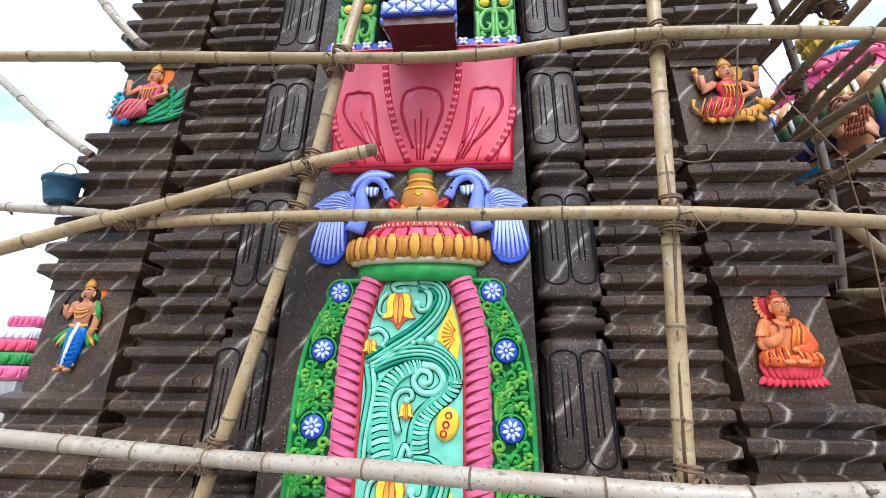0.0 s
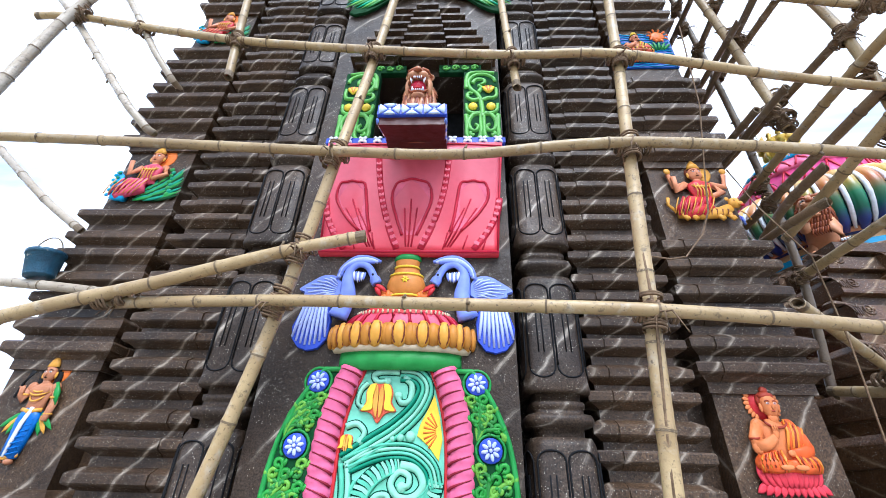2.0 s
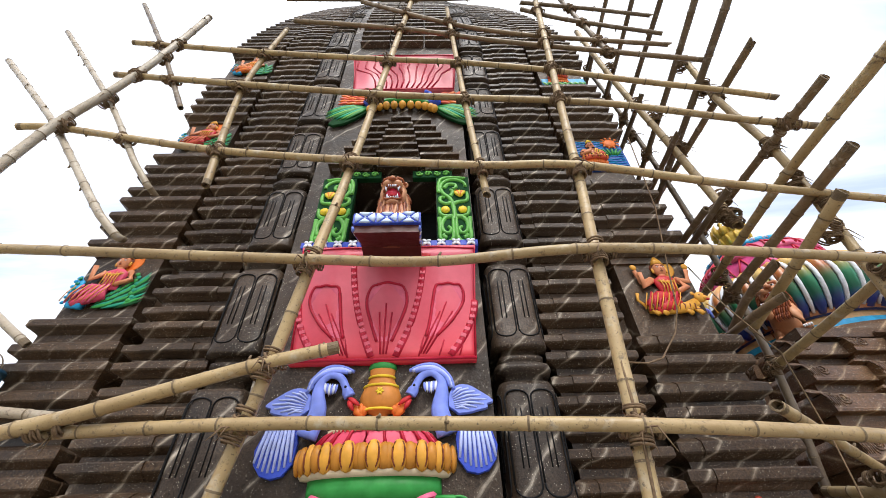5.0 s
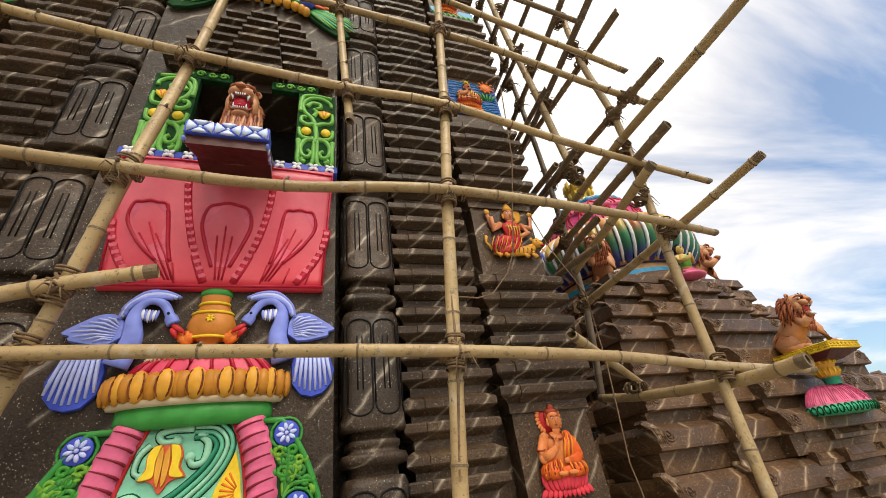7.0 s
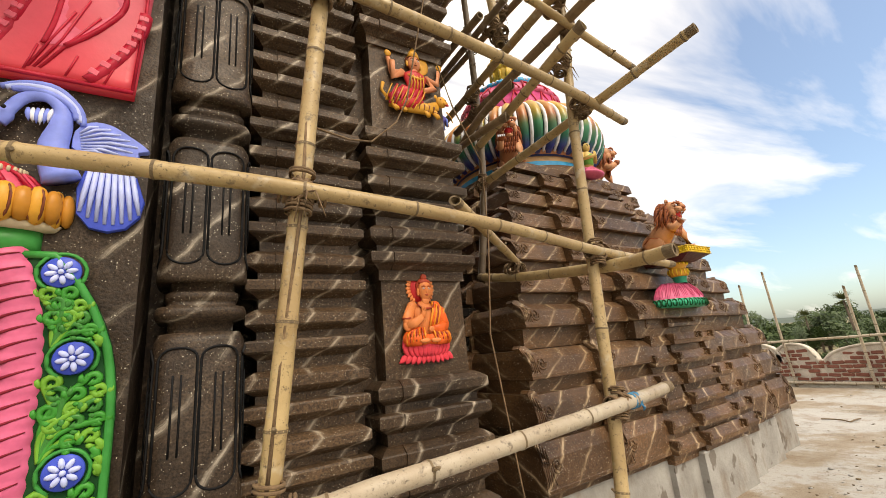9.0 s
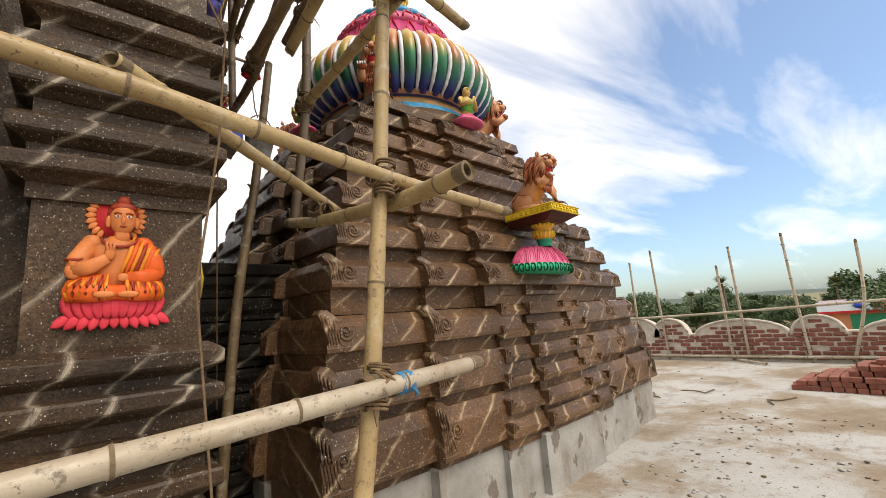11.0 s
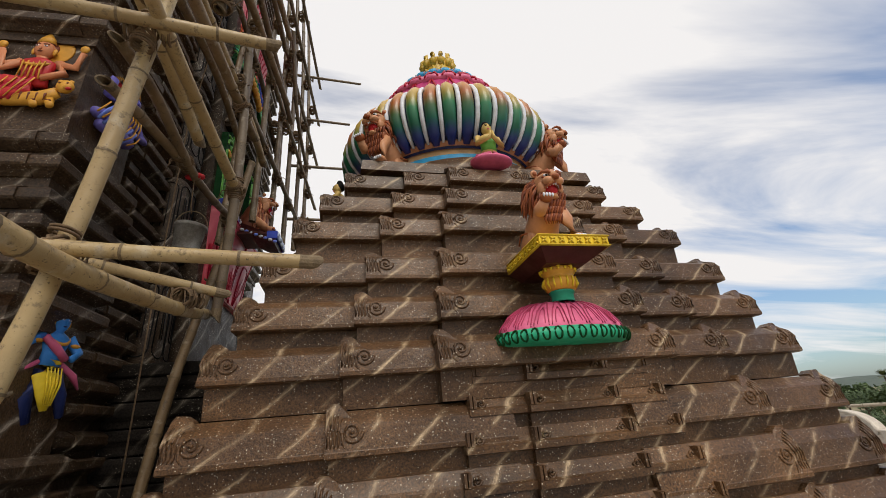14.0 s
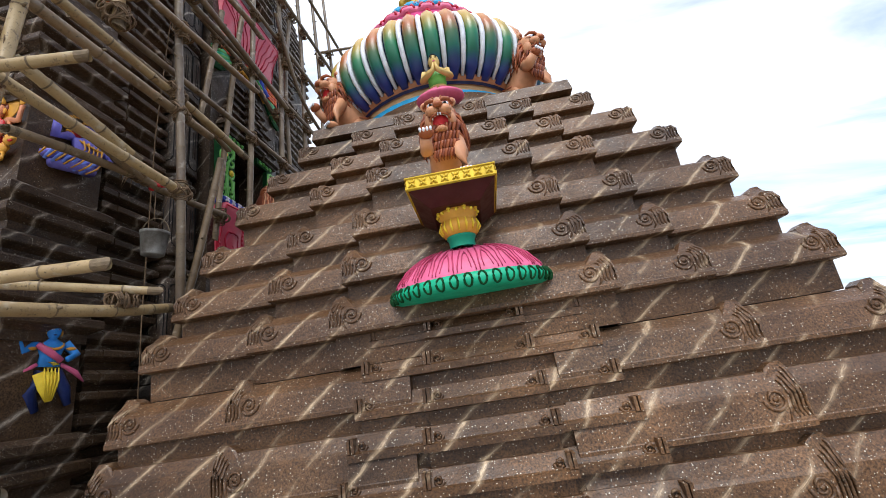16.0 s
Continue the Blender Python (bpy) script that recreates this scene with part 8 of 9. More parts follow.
        tube(bm, [(0.06, -0.07, 0.16), (-0.06, -0.10, 0.11), (-0.20, -0.09, 0.05)], [0.08, 0.075, 0.05], 9, C, flat=0.8)
        for k in range(6):
            tube(bm, [(0.08 - 0.05 * k, -0.14, 0.26), (0.02 - 0.05 * k, -0.155, 0.15), (-0.03 - 0.045 * k, -0.13, 0.05)], 0.012, 5, C2)
        tube(bm, [(0.04, -0.05, 0.22), (0.04, -0.06, 0.32), (0.04, -0.06, 0.43), (0.04, -0.05, 0.49)], [0.10, 0.09, 0.125, 0.045], 12, C, flat=0.7)
        for s, el, ha in ((-1, (-0.19, 0.36), (-0.20, 0.52)), (1, (0.23, 0.34), (0.10, 0.27))):
            tube(bm, [(0.04 + s * 0.12, -0.05, 0.45), (el[0], -0.08, el[1]), (ha[0], -0.11, ha[1])], [0.042, 0.036, 0.028], 8, S)
        if stance == "four":
            for s in (-1, 1):
                tube(bm, [(0.04 + s * 0.12, -0.04, 0.45), (0.04 + s * 0.24, -0.06, 0.42), (0.04 + s * 0.27, -0.07, 0.56)], [0.038, 0.032, 0.026], 8, S)
                ball(bm, (0.04 + s * 0.27, -0.08, 0.60), (0.035, 0.025, 0.035), O, 8)
        tube(bm, [(0.04 + 0.09 * math.cos(a), -0.08 - 0.06 * abs(math.sin(a)), 0.44 + 0.06 * math.sin(a)) for a in (math.pi * (1 + k / 8) for k in range(9))], 0.014, 5, O)
        for k in range(5):
            tube(bm, [(-0.03 + 0.035 * k, -0.135, 0.42), (-0.02 + 0.03 * k, -0.15, 0.33), (-0.04 + 0.035 * k, -0.13, 0.25)], 0.007, 4, O)
        for k in range(7):
            tube(bm, [(0.10 - 0.055 * k, -0.165, 0.24), (0.06 - 0.055 * k, -0.175, 0.15), (0.0 - 0.05 * k, -0.155, 0.06)], 0.006, 4, O)
        top = 0.575
        hd = (0.04, -0.06, top)
    # head, hair or crown, ears
    ball(bm, hd, (0.066, 0.072, 0.084), S, 14)
    ball(bm, (hd[0], hd[1] + 0.045, hd[2] + 0.035), (0.080, 0.060, 0.075), H, 14)
    ball(bm, (hd[0], hd[1] + 0.012, hd[2] + 0.066), (0.066, 0.062, 0.030), H, 12)
    tube(bm, [(hd[0], hd[1], hd[2] - 0.06), (hd[0], hd[1] + 0.01, hd[2] - 0.12)], [0.036, 0.045], 8, S)
    if halo == "rays" and stance == "lotus":
        ball(bm, (hd[0], hd[1] + 0.01, hd[2] + 0.105), (0.035, 0.035, 0.03), H, 10)
    else:
        tube(bm, [(hd[0], hd[1], hd[2] + 0.06), (hd[0], hd[1], hd[2] + 0.11), (hd[0], hd[1], hd[2] + 0.17)], [0.065, 0.05, 0.012], 10, O)
    ball(bm, (hd[0], hd[1] - 0.068, hd[2] - 0.012), (0.012, 0.016, 0.022), S, 6)
    for s in (-1, 1):
        ball(bm, (hd[0] + s * 0.07, hd[1], hd[2] - 0.015), (0.016, 0.018, 0.035), S if stance == "lotus" else O, 6)
        ball(bm, (hd[0] + s * 0.027, hd[1] - 0.062, hd[2] + 0.010), (0.015, 0.010, 0.0075), W, 8)
        ball(bm, (hd[0] + s * 0.027, hd[1] - 0.071, hd[2] + 0.010), (0.006, 0.004, 0.006), H, 6)
        tube(bm, [(hd[0] + s * 0.010, hd[1] - 0.069, hd[2] + 0.024), (hd[0] + s * 0.028, hd[1] - 0.067, hd[2] + 0.031), (hd[0] + s * 0.048, hd[1] - 0.055, hd[2] + 0.024)], 0.0038, 5, H)
    ball(bm, (hd[0], hd[1] - 0.06, hd[2] - 0.042), (0.018, 0.012, 0.007), H, 6)
    mats = list(mats) + [WHITE]
    if halo == "rays":
        mats += [RED, mats[0] if stance == "lotus" else GOLD]
        lathe(bm, [(0.0, 0.0), (0.115, 0.0), (0.12, 0.012), (0.0, 0.014)], n=24, mat=6)
        vs = bm.verts[-96:]
        bmesh.ops.transform(bm, matrix=Matrix.Translation((hd[0] - 0.03, -0.012, hd[2] + 0.02)) @ Matrix.Rotation(radians(90), 4, "X"), verts=vs)
        for k in range(22):
            a = -50 + 280 * k / 21
            leaf(bm, hd[0] - 0.03 + 0.10 * math.cos(radians(a)), hd[2] + 0.02 + 0.10 * math.sin(radians(a)), -0.022, a + 14, 0.055, 0.017, 7)
    elif halo:
        mats += [halo]
        ball(bm, (hd[0] + 0.06, -0.012, hd[2] + 0.03), (0.12, 0.014, 0.12), 6, 14)
    if extra:
        extra(bm, mats)
    ob = new(name, mesh_of(name, bm, *mats, smooth=True))
    ob.matrix_world = scaled(TOWER_M @ Matrix.Rotation(radians(90 * q), 4, "Z") @ pose(x, -2.795 if q else -2.625, z) @ Matrix.Rotation(radians(turn), 4, "Z") @ Matrix.Diagonal((wide, deep * wide, 1, 1)), size)
    return tagged(ob, label, "statue", "relief statues")


def peacock_tail(bm, mats):
    mats += [GREEN, DEEP, CYAN, TEAL]
    n = len(mats)
    for row in range(3):
        for k in range(9):
            u = k / 8
            leaf(bm, -0.02 + 0.10 * row + 0.05 * u, 0.02 + 0.055 * row * u + 0.012 * k, -0.035 - 0.008 * (2 - row), 4 + 40 * u, 0.23 + 0.02 * row, 0.024, (n - 4, n - 1, n - 3)[(k + row) % 3], 14)
    for k in range(9):
        ball(bm, (0.30 - 0.006 * k + 0.02 * (k % 2), -0.05, 0.10 + 0.040 * k), (0.026, 0.02, 0.026), (n - 4, n - 1)[k % 2], 8)
    tube(bm, [(-0.10, -0.07, 0.05), (-0.22, -0.07, 0.07), (-0.275, -0.07, 0.20), (-0.265, -0.07, 0.33), (-0.30, -0.08, 0.38)], [0.06, 0.065, 0.05, 0.038, 0.028], 9, n - 2)
    for k in range(10):
        ball(bm, (-0.285 + 0.030 * (k % 2) - 0.01 * (k // 5), -0.115, 0.06 + 0.032 * k), (0.022, 0.02, 0.020), (n - 2, n - 1)[k % 2], 7)


def tiger(bm, mats):
    mats += [GOLD, MANE_DARK]
    n = len(mats)
    tube(bm, [(-0.24, -0.06, 0.10), (-0.05, -0.08, 0.085), (0.14, -0.09, 0.095), (0.24, -0.10, 0.15)], [0.055, 0.062, 0.060, 0.045], 9, n - 2)
    ball(bm, (0.285, -0.12, 0.195), (0.058, 0.055, 0.058), n - 2, 12)
    ball(bm, (0.315, -0.155, 0.175), (0.032, 0.030, 0.024), n - 2, 8)
    ball(bm, (0.330, -0.165, 0.155), (0.022, 0.020, 0.012), 1, 8)
    for s in (-1, 1):
        ball(bm, (0.270 + 0.035 * s, -0.10, 0.250), (0.020, 0.015, 0.022), n - 2, 8)
        ball(bm, (0.290 + 0.025 * s, -0.172, 0.205), (0.008, 0.006, 0.008), n - 1, 6)
    for k in range(9):
        x = -0.22 + 0.05 * k
        tube(bm, [(x, -0.115, 0.15), (x + 0.012, -0.148, 0.105), (x + 0.004, -0.135, 0.055)], [0.004, 0.009, 0.003], 5, n - 1)
    for x in (-0.22, -0.14, 0.10, 0.20):
        tube(bm, [(x, -0.09, 0.09), (x + 0.02, -0.115, 0.04), (x + 0.035, -0.13, 0.008)], [0.036, 0.028, 0.026], 7, n - 2)
        tube(bm, [(x - 0.01, -0.122, 0.065), (x + 0.035, -0.142, 0.055)], 0.006, 5, n - 1)
    tube(bm, [(-0.24, -0.05, 0.12), (-0.31, -0.06, 0.20), (-0.29, -0.06, 0.28)], [0.020, 0.016, 0.018], 7, n - 2)



BROWN_SKIN = paint("brown skin", (0.42, 0.17, 0.08))
VIOLET = paint("violet skin", (0.16, 0.14, 0.50))
AZURE = paint("azure skin", (0.035, 0.21, 0.58))
figure("seated_statue", 0, 2.45, 1.79, 0.90, "seated saffron robed statue on a pink lotus with a rayed halo", (paint("saffron skin", (0.64, 0.20, 0.06)), paint("saffron robe", (0.72, 0.11, 0.015)), paint("lotus red", (0.70, 0.045, 0.07)), paint("rust hair", (0.30, 0.035, 0.012)), paint("amber fold", (0.74, 0.24, 0.02))), "lotus", "rays", wide=0.86)
figure("goddess_statue", 0, 2.50, 3.745, 0.90, "red clad statue with raised arms riding a golden tiger", (SKIN, RED, CRIMSON, MANE_DARK, GOLD), "four", GOLD, tiger, wide=1.0)
figure("standing_statue", 0, -2.51, 1.825, 0.745, "standing statue in a blue wrap and gold crown", (BROWN_SKIN, ROYAL, GREEN, GROOVE, GOLD), "stand", ORANGE, wide=0.92)
figure("peacock_rider_statue", 0, -2.55, 3.96, 0.90, "pink robed statue riding a green peacock", (SKIN, PINK, ROSE, MANE_DARK, GOLD), "ride", ORANGE, peacock_tail)
figure("peacock_rider_statue", 0, -2.54, 6.34, 0.88, "red robed statue with green wings beside it", (SKIN, RED, CRIMSON, MANE_DARK, GOLD), "ride", ORANGE, peacock_tail)
figure("peacock_rider_statue", 0, -2.50, 8.38, 0.85, "orange robed statue with green wings beside it", (SKIN, ORANGE, CORAL, MANE_DARK, GOLD), "ride", None, peacock_tail)
figure("blue_statue", 1, -2.22, 1.85, 0.80, "dancing blue statue in a yellow dress and pink sash", (AZURE, YELLOW, ROSE, NAVY, GOLD), "dance", wide=0.92, turn=-14)
figure("violet_statue", 1, -2.22, 3.76, 0.90, "violet statue seated on rocks with a golden sun halo", (VIOLET, VIOLET, SKYBLUE, NAVY, GOLD), "ride", "rays", wide=1.4)
figure("red_statue", 1, -2.22, 5.78, 0.92, "red and orange seated statue", (SKIN, RED, ORANGE, MANE, GOLD), "ride", GOLD)


def sea_panel():
    t = thing("sea_panel", "blue painted relief panel with an orange clad statue, waves and sun", "relief panel", TOWER_M @ pose(2.48, -2.63, 0.245))
    bm = bmesh.new()
    block(bm, -0.33, 0.33, -0.02, 0.03, 5.535, 6.195, bev=0.006)
    part("panel", bm, paint("sea blue", (0.008, 0.07, 0.36)), t, "sea blue panel")
    bm = bmesh.new()
    for k in range(13):
        z = 5.56 + 0.04 * k if k < 6 else 5.82 + 0.05 * (k - 6)
        tube(bm, [(-0.31 + 0.062 * i, -0.024, z + 0.014 * math.sin(i * 1.7 + k)) for i in range(11)], 0.007, 4)
    part("wave", bm, CYAN, t, "light blue waves")
    bm = bmesh.new()
    ball(bm, (0.20, -0.03, 6.07), (0.085, 0.025, 0.085), 0, 14)
    for k in range(10):
        leaf(bm, 0.20 + 0.07 * math.cos(0.63 * k), 6.07 + 0.07 * math.sin(0.63 * k), -0.04, 36 * k, 0.06, 0.014)
    part("sun_face", bm, (ORANGE,), t, "orange sun", smooth=True)
    bm = bmesh.new()
    for k in range(6):
        leaf(bm, 0.10 + 0.025 * k, 5.83, -0.03, 130 - 16 * k, 0.15, 0.018)
    part("reed", bm, GREEN, t, "green reeds", smooth=True)
    t = thing("river_panel", "green and blue painted relief panel with a seated statue", "relief panel", TOWER_M @ pose(2.48, -2.63, 0.34))
    bm = bmesh.new()
    block(bm, -0.33, 0.33, -0.02, 0.03, 7.50, 7.78, bev=0.006)
    part("panel", bm, CYAN, t, "blue panel")
    bm = bmesh.new()
    for k in range(16):
        leaf(bm, -0.30 + 0.04 * k, 7.52, -0.03, 60 + 60 * (k % 2), 0.16, 0.022, k % 2)
    part("reed", bm, (GREEN, LEAF), t, "green reeds", smooth=True)


sea_panel()
SAGE = (SKIN, CORAL, ORANGE, GROOVE, YELLOW)
figure("sage_statue", 0, 2.40, 5.855, 0.72, "small orange clad seated statue on a sea blue panel", SAGE, "lotus", wide=0.92, deep=0.9)
figure("sage_statue", 0, 2.40, 7.98, 0.70, "small orange clad seated statue above green reeds", SAGE, "lotus", wide=0.92, deep=0.9)
# ---------------------------------------------------------------- parapet, bricks, trees and far buildings
PARAPET_X = 15.0


def build_parapet():
    wall = thing("wall_east", "low unplastered brick parapet with mortar arches at the terrace edge", "parapet", pose(PARAPET_X, 0, 0), kind="structure")
    bm = bmesh.new()
    block(bm, 0.03, 0.27, -7.0, 12.0, GROUND - 0.1, 0.78, bev=0.01)
    part("mortar_core", bm, MORTAR, wall, "pale lime mortar")
    # rounded humps along the top, as half discs
    humps = [(4.6, 0.75, 1.28), (3.6, 0.5, 1.22), (1.9, 1.05, 1.12), (0.35, 0.48, 1.14), (-1.3, 0.95, 1.02), (-3.4, 1.0, 1.05), (7.0, 0.8, 1.2), (9.4, 0.9, 1.15)]
    for y, w, top in humps:
        bm = bmesh.new()
        n = 14
        a = [bm.verts.new((0.02, y + w * math.cos(math.pi * k / n), 0.70 + (top - 0.70) * math.sin(math.pi * k / n))) for k in range(n + 1)]
        b = [bm.verts.new((0.28, v.co.y, v.co.z)) for v in a]
        for k in range(n):
            bm.faces.new((a[k], a[k + 1], b[k + 1], b[k]))
        bm.faces.new(a); bm.faces.new(b[::-1])
        hump = part("hump", bm, MORTAR, wall, "rounded brick hump")
        bm = bmesh.new()
        tube(bm, [(0.01, y + w * math.cos(math.pi * k / n), 0.70 + (top - 0.70) * math.sin(math.pi * k / n)) for k in range(n + 1)], 0.036, 6)
        part("mortar_rim", bm, MORTAR, hump, "smeared mortar rim")
    bm = bmesh.new()
    block(bm, -0.025, 0.06, -0.120, 0.120, -0.040, 0.040, bev=0.013)
    brick = mesh_of("brick", bm, BRICK)
    rnd = random.Random(5)
    count = 0
    for row in range(12):
        z = 0.18 + 0.104 * row
        y = -3.2 + (0.14 if row % 2 else 0)
        while y < 6.4:
            inside = z < 0.76 or any(((y - hy) / (w - 0.16)) ** 2 + ((z - 0.70) / (top - 0.82)) ** 2 < 1 for hy, w, top in humps if w > 0.16)
            if inside and not (y > 3.95 and z > 0.5) and rnd.random() > 0.09 and count < 340:
                ob = part("brick", brick, None, wall)
                ob.matrix_local = pose(0.03 + rnd.uniform(-0.018, 0.014), y + rnd.uniform(-0.02, 0.02), z + rnd.uniform(-0.008, 0.008), rnd.uniform(-5, 5), rnd.uniform(-5, 5), rnd.uniform(-4, 4))
                count += 1
            y += 0.275
    # loose stack of bricks on the floor
    heap = thing("brick_stack", "untidy stack of red bricks on the terrace floor", "bricks", pose(11.9, -0.85, GROUND))
    bm = bmesh.new()
    block(bm, -0.125, 0.125, -0.06, 0.06, 0.0, 0.078, bev=0.006)
    me = mesh_of("brick", bm, BRICK)
    for level in range(6):
        half = 1.05 - 0.16 * level
        rows = 4 if level < 3 else 3 if level < 5 else 2
        for r in range(rows):
            y = -half + (0.0 if level < 4 else 0.15)
            while y < half - (0.25 if level > 2 else 0):
                if rnd.random() > (0.0 if level < 4 else 0.15):
                    ob = part("brick", me, None, heap)
                    ob.matrix_local = pose((r - rows / 2) * 0.255 + rnd.uniform(-0.02, 0.02), y + rnd.uniform(-0.015, 0.015), level * 0.08, 0, 0, rnd.uniform(-9, 9))
                y += 0.135
    for y, top, lean in ((3.7, 3.25, 1), (2.1, 2.55, 0), (1.75, 3.02, 0), (0.55, 3.12, 1), (-0.15, 2.7, -8), (4.5, 3.0, -1)):
        bamboo([(PARAPET_X - 0.06, y, GROUND), (PARAPET_X - 0.06 + 0.02 * lean, y + 0.05 * lean, (GROUND + top) / 2), (PARAPET_X - 0.06, y + 0.06 * lean, top)], 0.036, BAMBOO_PALE)
    bamboo([(PARAPET_X - 0.14, 6.5, 1.28), (PARAPET_X - 0.14, 2.0, 1.32), (PARAPET_X - 0.14, -3.5, 1.48)], 0.036, BAMBOO_PALE)
    bamboo([(PARAPET_X - 0.14, 6.0, 0.22), (PARAPET_X - 0.15, 2.0, 0.20), (PARAPET_X - 0.14, -3.0, 0.24)], 0.04, BAMBOO_PALE)
    bamboo([(PARAPET_X - 0.30, 1.9, GROUND + 0.04), (PARAPET_X - 0.9, 1.2, GROUND + 0.04)], 0.035, BAMBOO_PALE)


build_parapet()


def rubble():
    rnd = random.Random(8)
    bm = bmesh.new()
    for k in range(700):
        if k < 480:
            x, y = rnd.uniform(3.6, 9.5), rnd.uniform(-1.2, 0.9)
            if y > 0.45 and x < 8.8:
                y = rnd.uniform(-0.6, 0.45)
        else:
            x, y = rnd.uniform(4, 14.5), rnd.uniform(-6, 6)
            if 2.6 < x < 9.3 and y > 0.4:
                x = rnd.uniform(9.4, 14.5)
        s = 0.005 + 0.020 * rnd.random() ** 3
        ball(bm, (x, y, GROUND + s * 0.4), (s * rnd.uniform(0.8, 1.6), s * rnd.uniform(0.8, 1.8), s * 0.4), rnd.randrange(2), 5, Matrix.Rotation(rnd.uniform(0, 3), 3, "Z"), 3)
    solo("rubble", bm, (PLASTER, NODE), "small stones and cement crumbs scattered on the terrace", "rubble", kind="stuff")
    for x, y, a in ((9.9, 0.1, 0), (10.6, 1.0, 2), (9.6, 1.5, 1)):
        bm = bmesh.new()
        tube(bm, [(0.5 * t * math.cos(a) + 0.12 * math.sin(5 * t + a), 0.5 * t * math.sin(a) + 0.15 * math.sin(3.2 * t + a), 0.02) for t in (i / 10 for i in range(14))], 0.012, 5)
        ob = solo("loose_wire", bm, NODE, "loose dark wire lying on the terrace floor", "wire", "wires on the floor")
        ob.matrix_world = Matrix.Translation((x, y, GROUND))


rubble()


def make_foliage(name, lo, hi):
    m = Nodes(name, 0.6)
    geo = m.nt.nodes.new("ShaderNodeNewGeometry")
    tone = m.ramp(geo.outputs["Random Per Island"], (0.0, lo), (1.0, hi))
    tone = m.mix(m.math("MULTIPLY", m.random(), 0.35), tone, (lo[0] * 1.6, lo[1] * 1.2, lo[2]))
    return m.done(tone)


LEAVES = make_foliage("foliage", (0.025, 0.055, 0.018), (0.085, 0.13, 0.035))
PALM_LEAVES = make_foliage("palm foliage", (0.05, 0.075, 0.02), (0.14, 0.15, 0.05))
BARK = make_plain("bark", ((0.3, (0.07, 0.05, 0.035)), (0.7, (0.16, 0.12, 0.085))), 3, 0.9)


def tree_proto(seed, height, spread, x, y):
    rnd = random.Random(seed)
    t = thing("tree", "broad leafy tree with an uneven green crown", "tree", pose(x, y, -3.6, 0, 0, rnd.uniform(0, 360)), "far trees")
    bm = bmesh.new()
    tube(bm, [(0, 0, -0.2), (0.1, 0.05, height * 0.25), (0.15, 0.1, height * 0.5), (0.1, 0.2, height * 0.75)], [0.28, 0.22, 0.16, 0.06], 7)
    ends = []
    for k in range(9):
        a, z0 = rnd.uniform(0, 6.28), height * rnd.uniform(0.25, 0.6)
        l = spread * rnd.uniform(0.45, 0.9)
        e = Vector((l * math.cos(a), l * math.sin(a), min(height * 0.95, z0 + l * rnd.uniform(0.3, 1.0))))
        tube(bm, [(0.1, 0.08, z0), e * 0.55 + Vector((0, 0, z0 * 0.35)), e], [0.10, 0.06, 0.02], 5)
        ends.append(e)
    part("trunk", bm, BARK, t)
    bm = bmesh.new()
    ends += [Vector((rnd.uniform(-.5, .5) * spread, rnd.uniform(-.5, .5) * spread, height * rnd.uniform(0.6, 1.0))) for _ in range(10)]
    for e in ends:
        r = spread * rnd.uniform(0.22, 0.42)
        for k in range(95):
            d = Vector((rnd.gauss(0, 1), rnd.gauss(0, 1), rnd.gauss(0, 0.75))).normalized() * r * rnd.uniform(0.55, 1.08)
            p, s = e + d, rnd.uniform(0.14, 0.34)
            u = Vector((rnd.gauss(0, 1), rnd.gauss(0, 1), rnd.gauss(0, 1))).normalized()
            v = u.orthogonal().normalized()
            bm.faces.new([bm.verts.new(p + s * q) for q in (u, v * 0.6, -u, -v * 0.6)])
    part("crown", bm, LEAVES, t)
    return t


def palm_proto(x, y, height):
    rnd = random.Random(2)
    t = thing("palm_tree", "palm tree with a round head of drooping fronds", "palm tree", pose(x, y, -3.6), "far palms")
    bm = bmesh.new()
    tube(bm, [(0, 0, -0.2), (0.15, 0, height * 0.5), (0.05, 0.1, height)], [0.2, 0.15, 0.13], 7)
    part("trunk", bm, BARK, t)
    bm = bmesh.new()
    for k in range(26):
        a, el = rnd.uniform(0, 6.28), rnd.uniform(-0.5, 1.3)
        d = Vector((math.cos(a) * math.cos(el), math.sin(a) * math.cos(el), math.sin(el)))
        side = d.cross(Vector((0, 0, 1))).normalized()
        p0 = Vector((0.05, 0.1, height))
        for j in range(7):
            s = 0.2 * (j - 3)
            tip = p0 + (d * 1.5 + side * s * 1.5 + Vector((0, 0, -0.25 * abs(j - 3) * 0.3))) * rnd.uniform(0.85, 1.1)
            mid = p0 + d * 0.7 + side * s * 0.4
            w = side * 0.05
            bm.faces.new([bm.verts.new(q) for q in (mid - w, tip, mid + w, p0 + d * 0.1)])
    part("crown", bm, PALM_LEAVES, t)
    return t


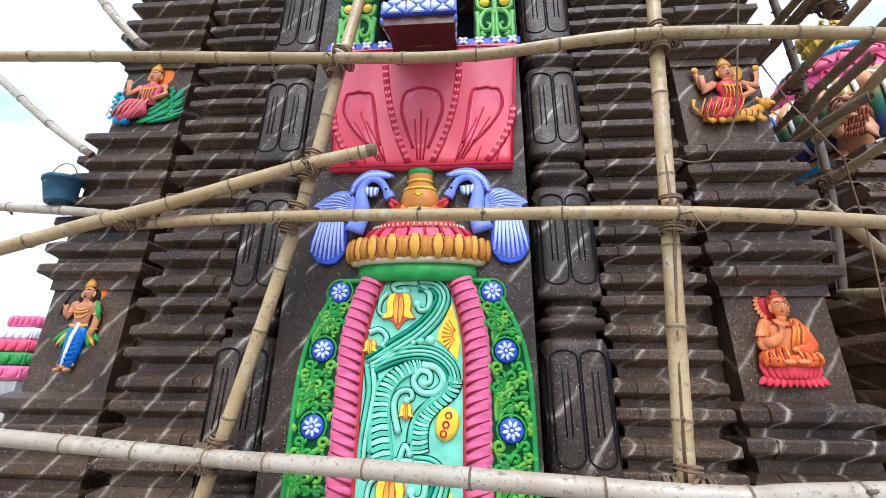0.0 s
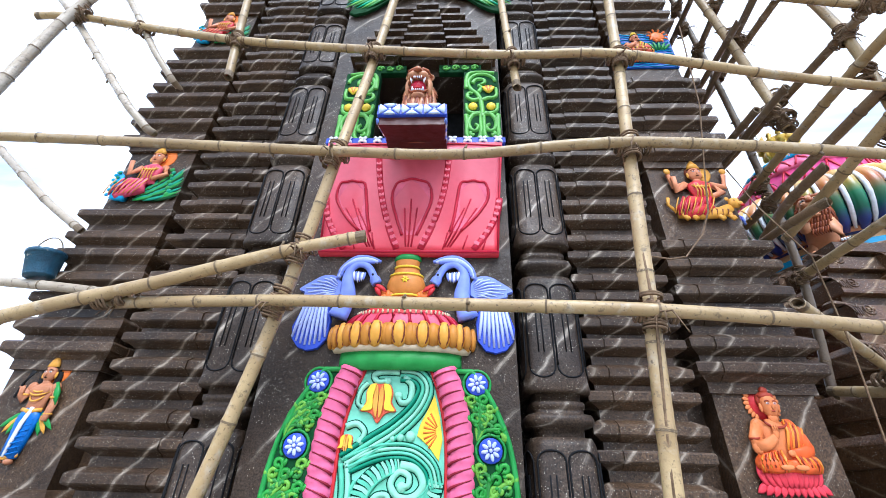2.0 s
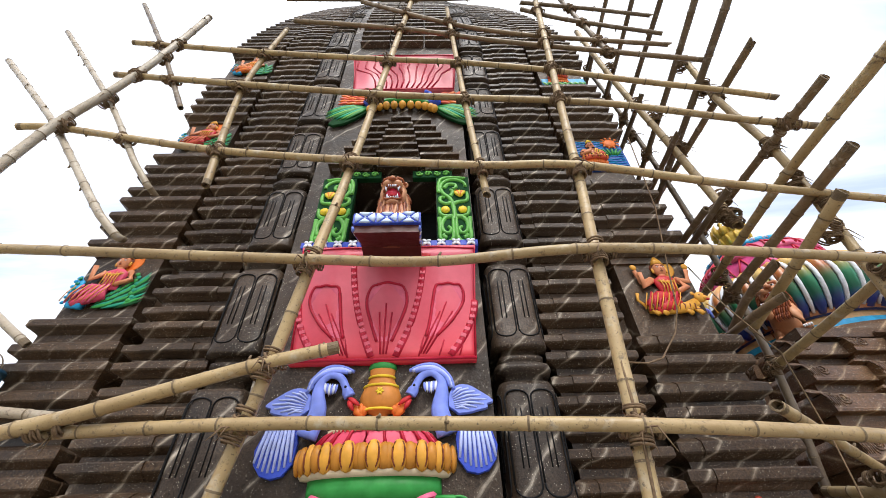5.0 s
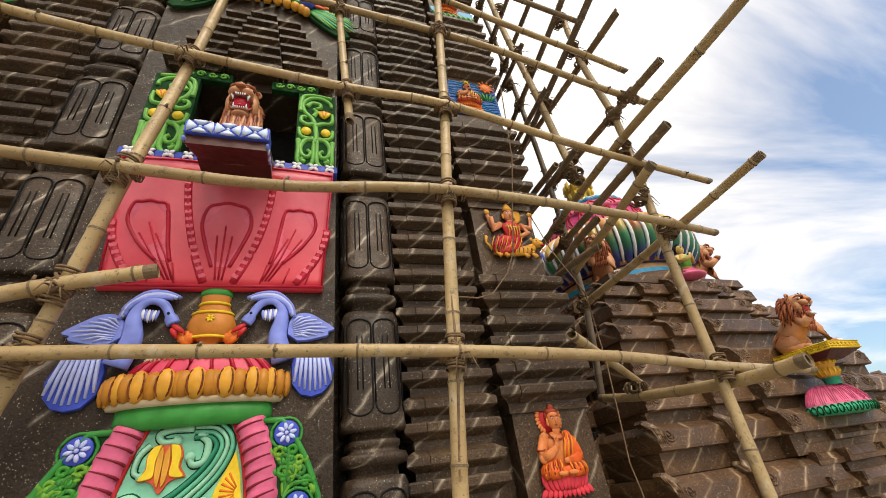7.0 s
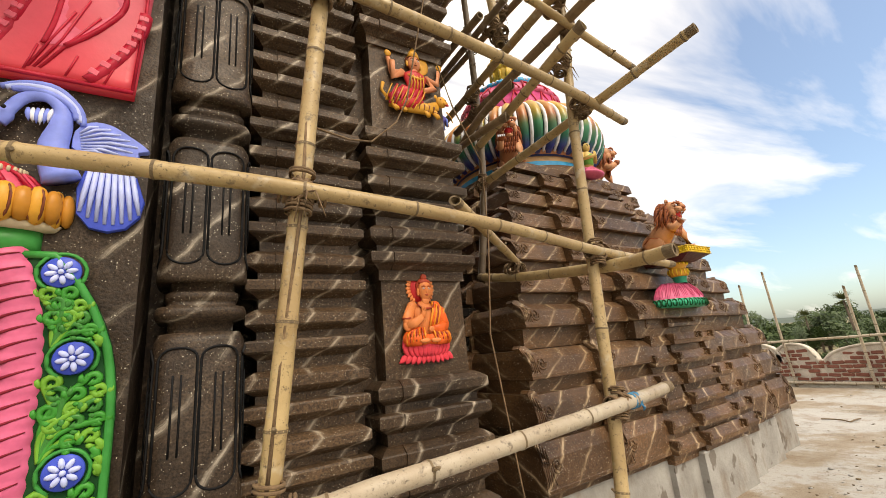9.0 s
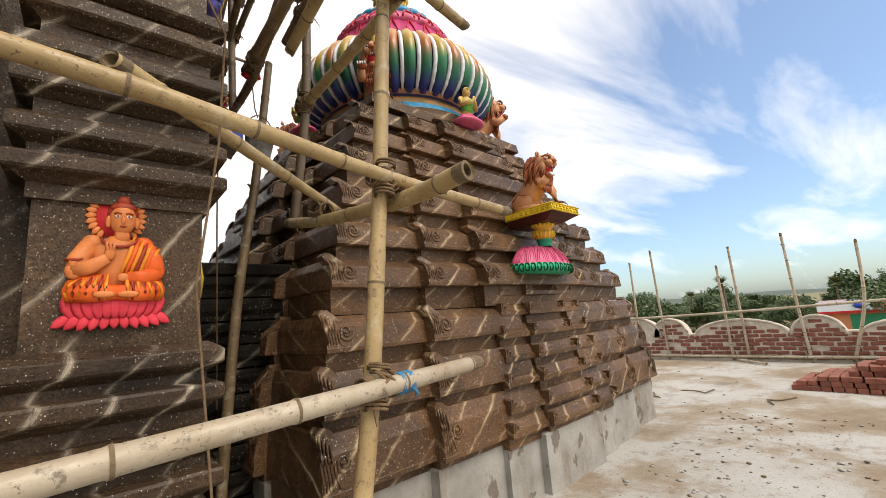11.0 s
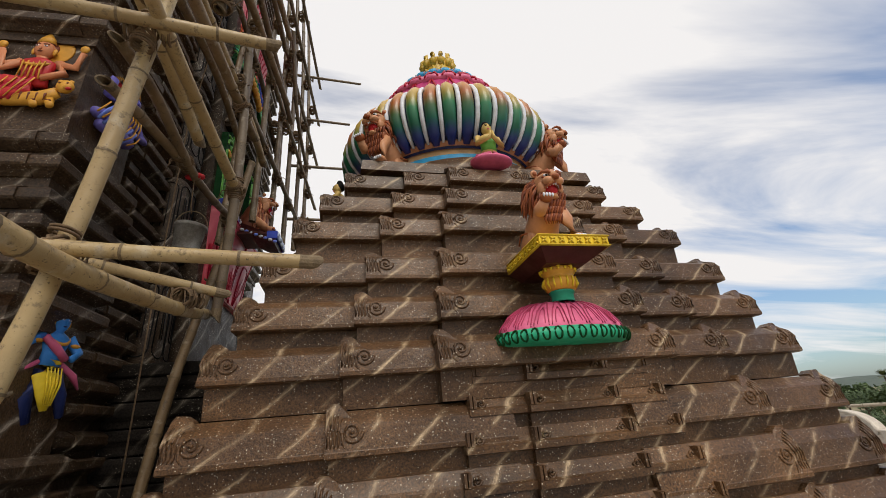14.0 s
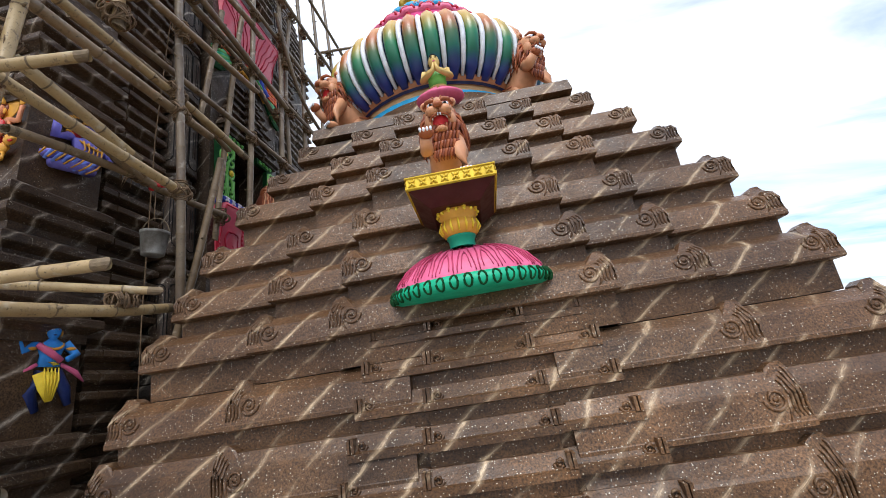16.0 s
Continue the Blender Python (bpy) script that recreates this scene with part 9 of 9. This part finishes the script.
def plant_trees():
    rnd = random.Random(21)
    protos = [tree_proto(s, h, w, x, y) for s, h, w, x, y in ((1, 7.5, 3.6, 86, 8), (2, 6.0, 3.0, 92, 30), (3, 9.0, 4.2, 78, -6), (4, 5.0, 3.2, 70, 44))]
    for k in range(250):
        az = radians(rnd.uniform(18, 104))
        far = rnd.uniform(55, 190)
        x, y = far * math.sin(az) + 3, far * math.cos(az) - 2
        ob = copy_thing(protos[k % 4], pose(x, y, -3.6, 0, 0, rnd.uniform(0, 360)))
        s = rnd.uniform(0.36, 0.74) * (0.75 + far / 260)
        ob.scale = (s, s, s * rnd.uniform(0.8, 1.1))
    for k in range(130):
        az = radians(rnd.uniform(40, 104))
        far = rnd.uniform(48, 120)
        ob = copy_thing(protos[k % 4], pose(far * math.sin(az) + 3, far * math.cos(az) - 2, -3.6, 0, 0, rnd.uniform(0, 360)))
        s = rnd.uniform(0.28, 0.46)
        ob.location.z -= 2.2 * s
        ob.scale = (s * 1.3, s * 1.3, s * 0.9)
    palm = palm_proto(72, 20, 7.4)
    for x, y, s in ((76, 26, 1.0), (60, 33, 0.95), (80, 9, 1.05), (90, 60, 1.1), (66, 52, 0.9)):
        ob = copy_thing(palm, pose(x, y, -3.6, 0, 0, 70 * s))
        s *= 0.8
        ob.scale = (s, s, s)


plant_trees()


def build_house():
    h = thing("house", "low orange house with white patterned parapet and green shutters", "house", pose(62, -1.4, -3.6, 0, 0, 8))
    wall_m = paint("orange wash", (0.55, 0.22, 0.11), 0.8)
    bm = bmesh.new()
    block(bm, -4, 4, -9, 9, 0, 4.6)
    part("wall", bm, wall_m, h, "orange washed wall")
    bm = bmesh.new()
    block(bm, -4.5, 4.5, -9.6, 9.6, 4.6, 4.9)
    part("roof", bm, RED, h, "red edged flat roof")
    bm = bmesh.new()
    block(bm, -4.5, -4.3, -9.6, 9.6, 4.9, 6.3)
    block(bm, 4.3, 4.5, -9.6, 9.6, 4.9, 6.3)
    par = part("parapet", bm, WHITE, h, "white parapet")
    for k in range(3):
        bm = bmesh.new()
        lathe(bm, [(0.0, 0), (0.42, 0), (0.42, 0.06), (0, 0.06)], n=14)
        bm.transform(Matrix.Translation((-4.51, -6.6 + 6.6 * k, 5.6)) @ Matrix.Rotation(radians(-90), 4, "Y"))
        part("disc", bm, BLUE, par, "blue disc")
        bm = bmesh.new()
        block(bm, -4.55, -4.45, -8.7 + 6.6 * k, -7.7 + 6.6 * k, 5.05, 6.15)
        part("panel", bm, SKIN, par, "tan panel")
    for k in range(4):
        bm = bmesh.new()
        block(bm, -4.06, -3.9, -8 + 4.2 * k, -5.2 + 4.2 * k, 2.2, 4.3)
        part("shutter", bm, paint("shutter green", (0.02, 0.20, 0.10)), h, "green shutter")
    h.scale = (1, 1, 0.65)


build_house()


def build_hills():
    for name, az, far, w, top in (("hill", 41, 1500, 300, 42), ("hill", 52, 1900, 500, 24), ("hill", 66, 2100, 700, 18)):
        bm = bmesh.new()
        n = 26
        rows = []
        for j in range(5):
            ring = []
            for i in range(n + 1):
                u = -1 + 2 * i / n
                h = (top * (1 - u * u) * (1 + 0.25 * math.sin(7 * u + az)) + 3.6) * (1 - abs(j - 2) / 2)
                ring.append(bm.verts.new((u * w, (j - 2) * w * 0.35, -3.6 + max(0, h))))
            rows.append(ring)
        for a, b in zip(rows, rows[1:]):
            for i in range(n):
                f = bm.faces.new((a[i], a[i + 1], b[i + 1], b[i])); f.smooth = True
        ob = solo(name, bm, make_plain("hill woods", ((0.3, (0.05, 0.075, 0.06)), (0.7, (0.09, 0.11, 0.09))), 0.02, 0.95), "low wooded hill on the horizon", "hill", "hills on the horizon", kind="")
        ob.matrix_world = pose(far * math.sin(radians(az)), far * math.cos(radians(az)), 0, 0, 0, -az)


build_hills()


def build_shrine():
    """A small painted shrine at the far side of the terrace."""
    t = thing("painted_shrine", "small stepped shrine painted pink, green and white", "shrine", pose(-7.75, 4.2, GROUND, 0, 0, 8))
    bm = bmesh.new()
    block(bm, -0.55, 0.55, -0.55, 0.55, 0.0, 1.75, bev=0.02)
    part("base", bm, PLASTER, t, "plastered base")
    for i, mat in enumerate((ROSE, GREEN, PINK, WHITE, ROSE)):
        bm = bmesh.new()
        w = 0.60 - 0.09 * i
        block(bm, -w, w, -w, w, 1.75 + 0.22 * i, 1.97 + 0.22 * i, bev=0.04)
        for k in range(5):
            for s in (-1, 1):
                ball(bm, (-w + 2 * w * (k + 0.5) / 5, s * w, 1.86 + 0.22 * i), (w * 0.16, 0.04, 0.09), 0, 8)
                ball(bm, (s * w, -w + 2 * w * (k + 0.5) / 5, 1.86 + 0.22 * i), (0.04, w * 0.16, 0.09), 0, 8)
        part("tier", bm, mat, t, smooth=False)


build_shrine()
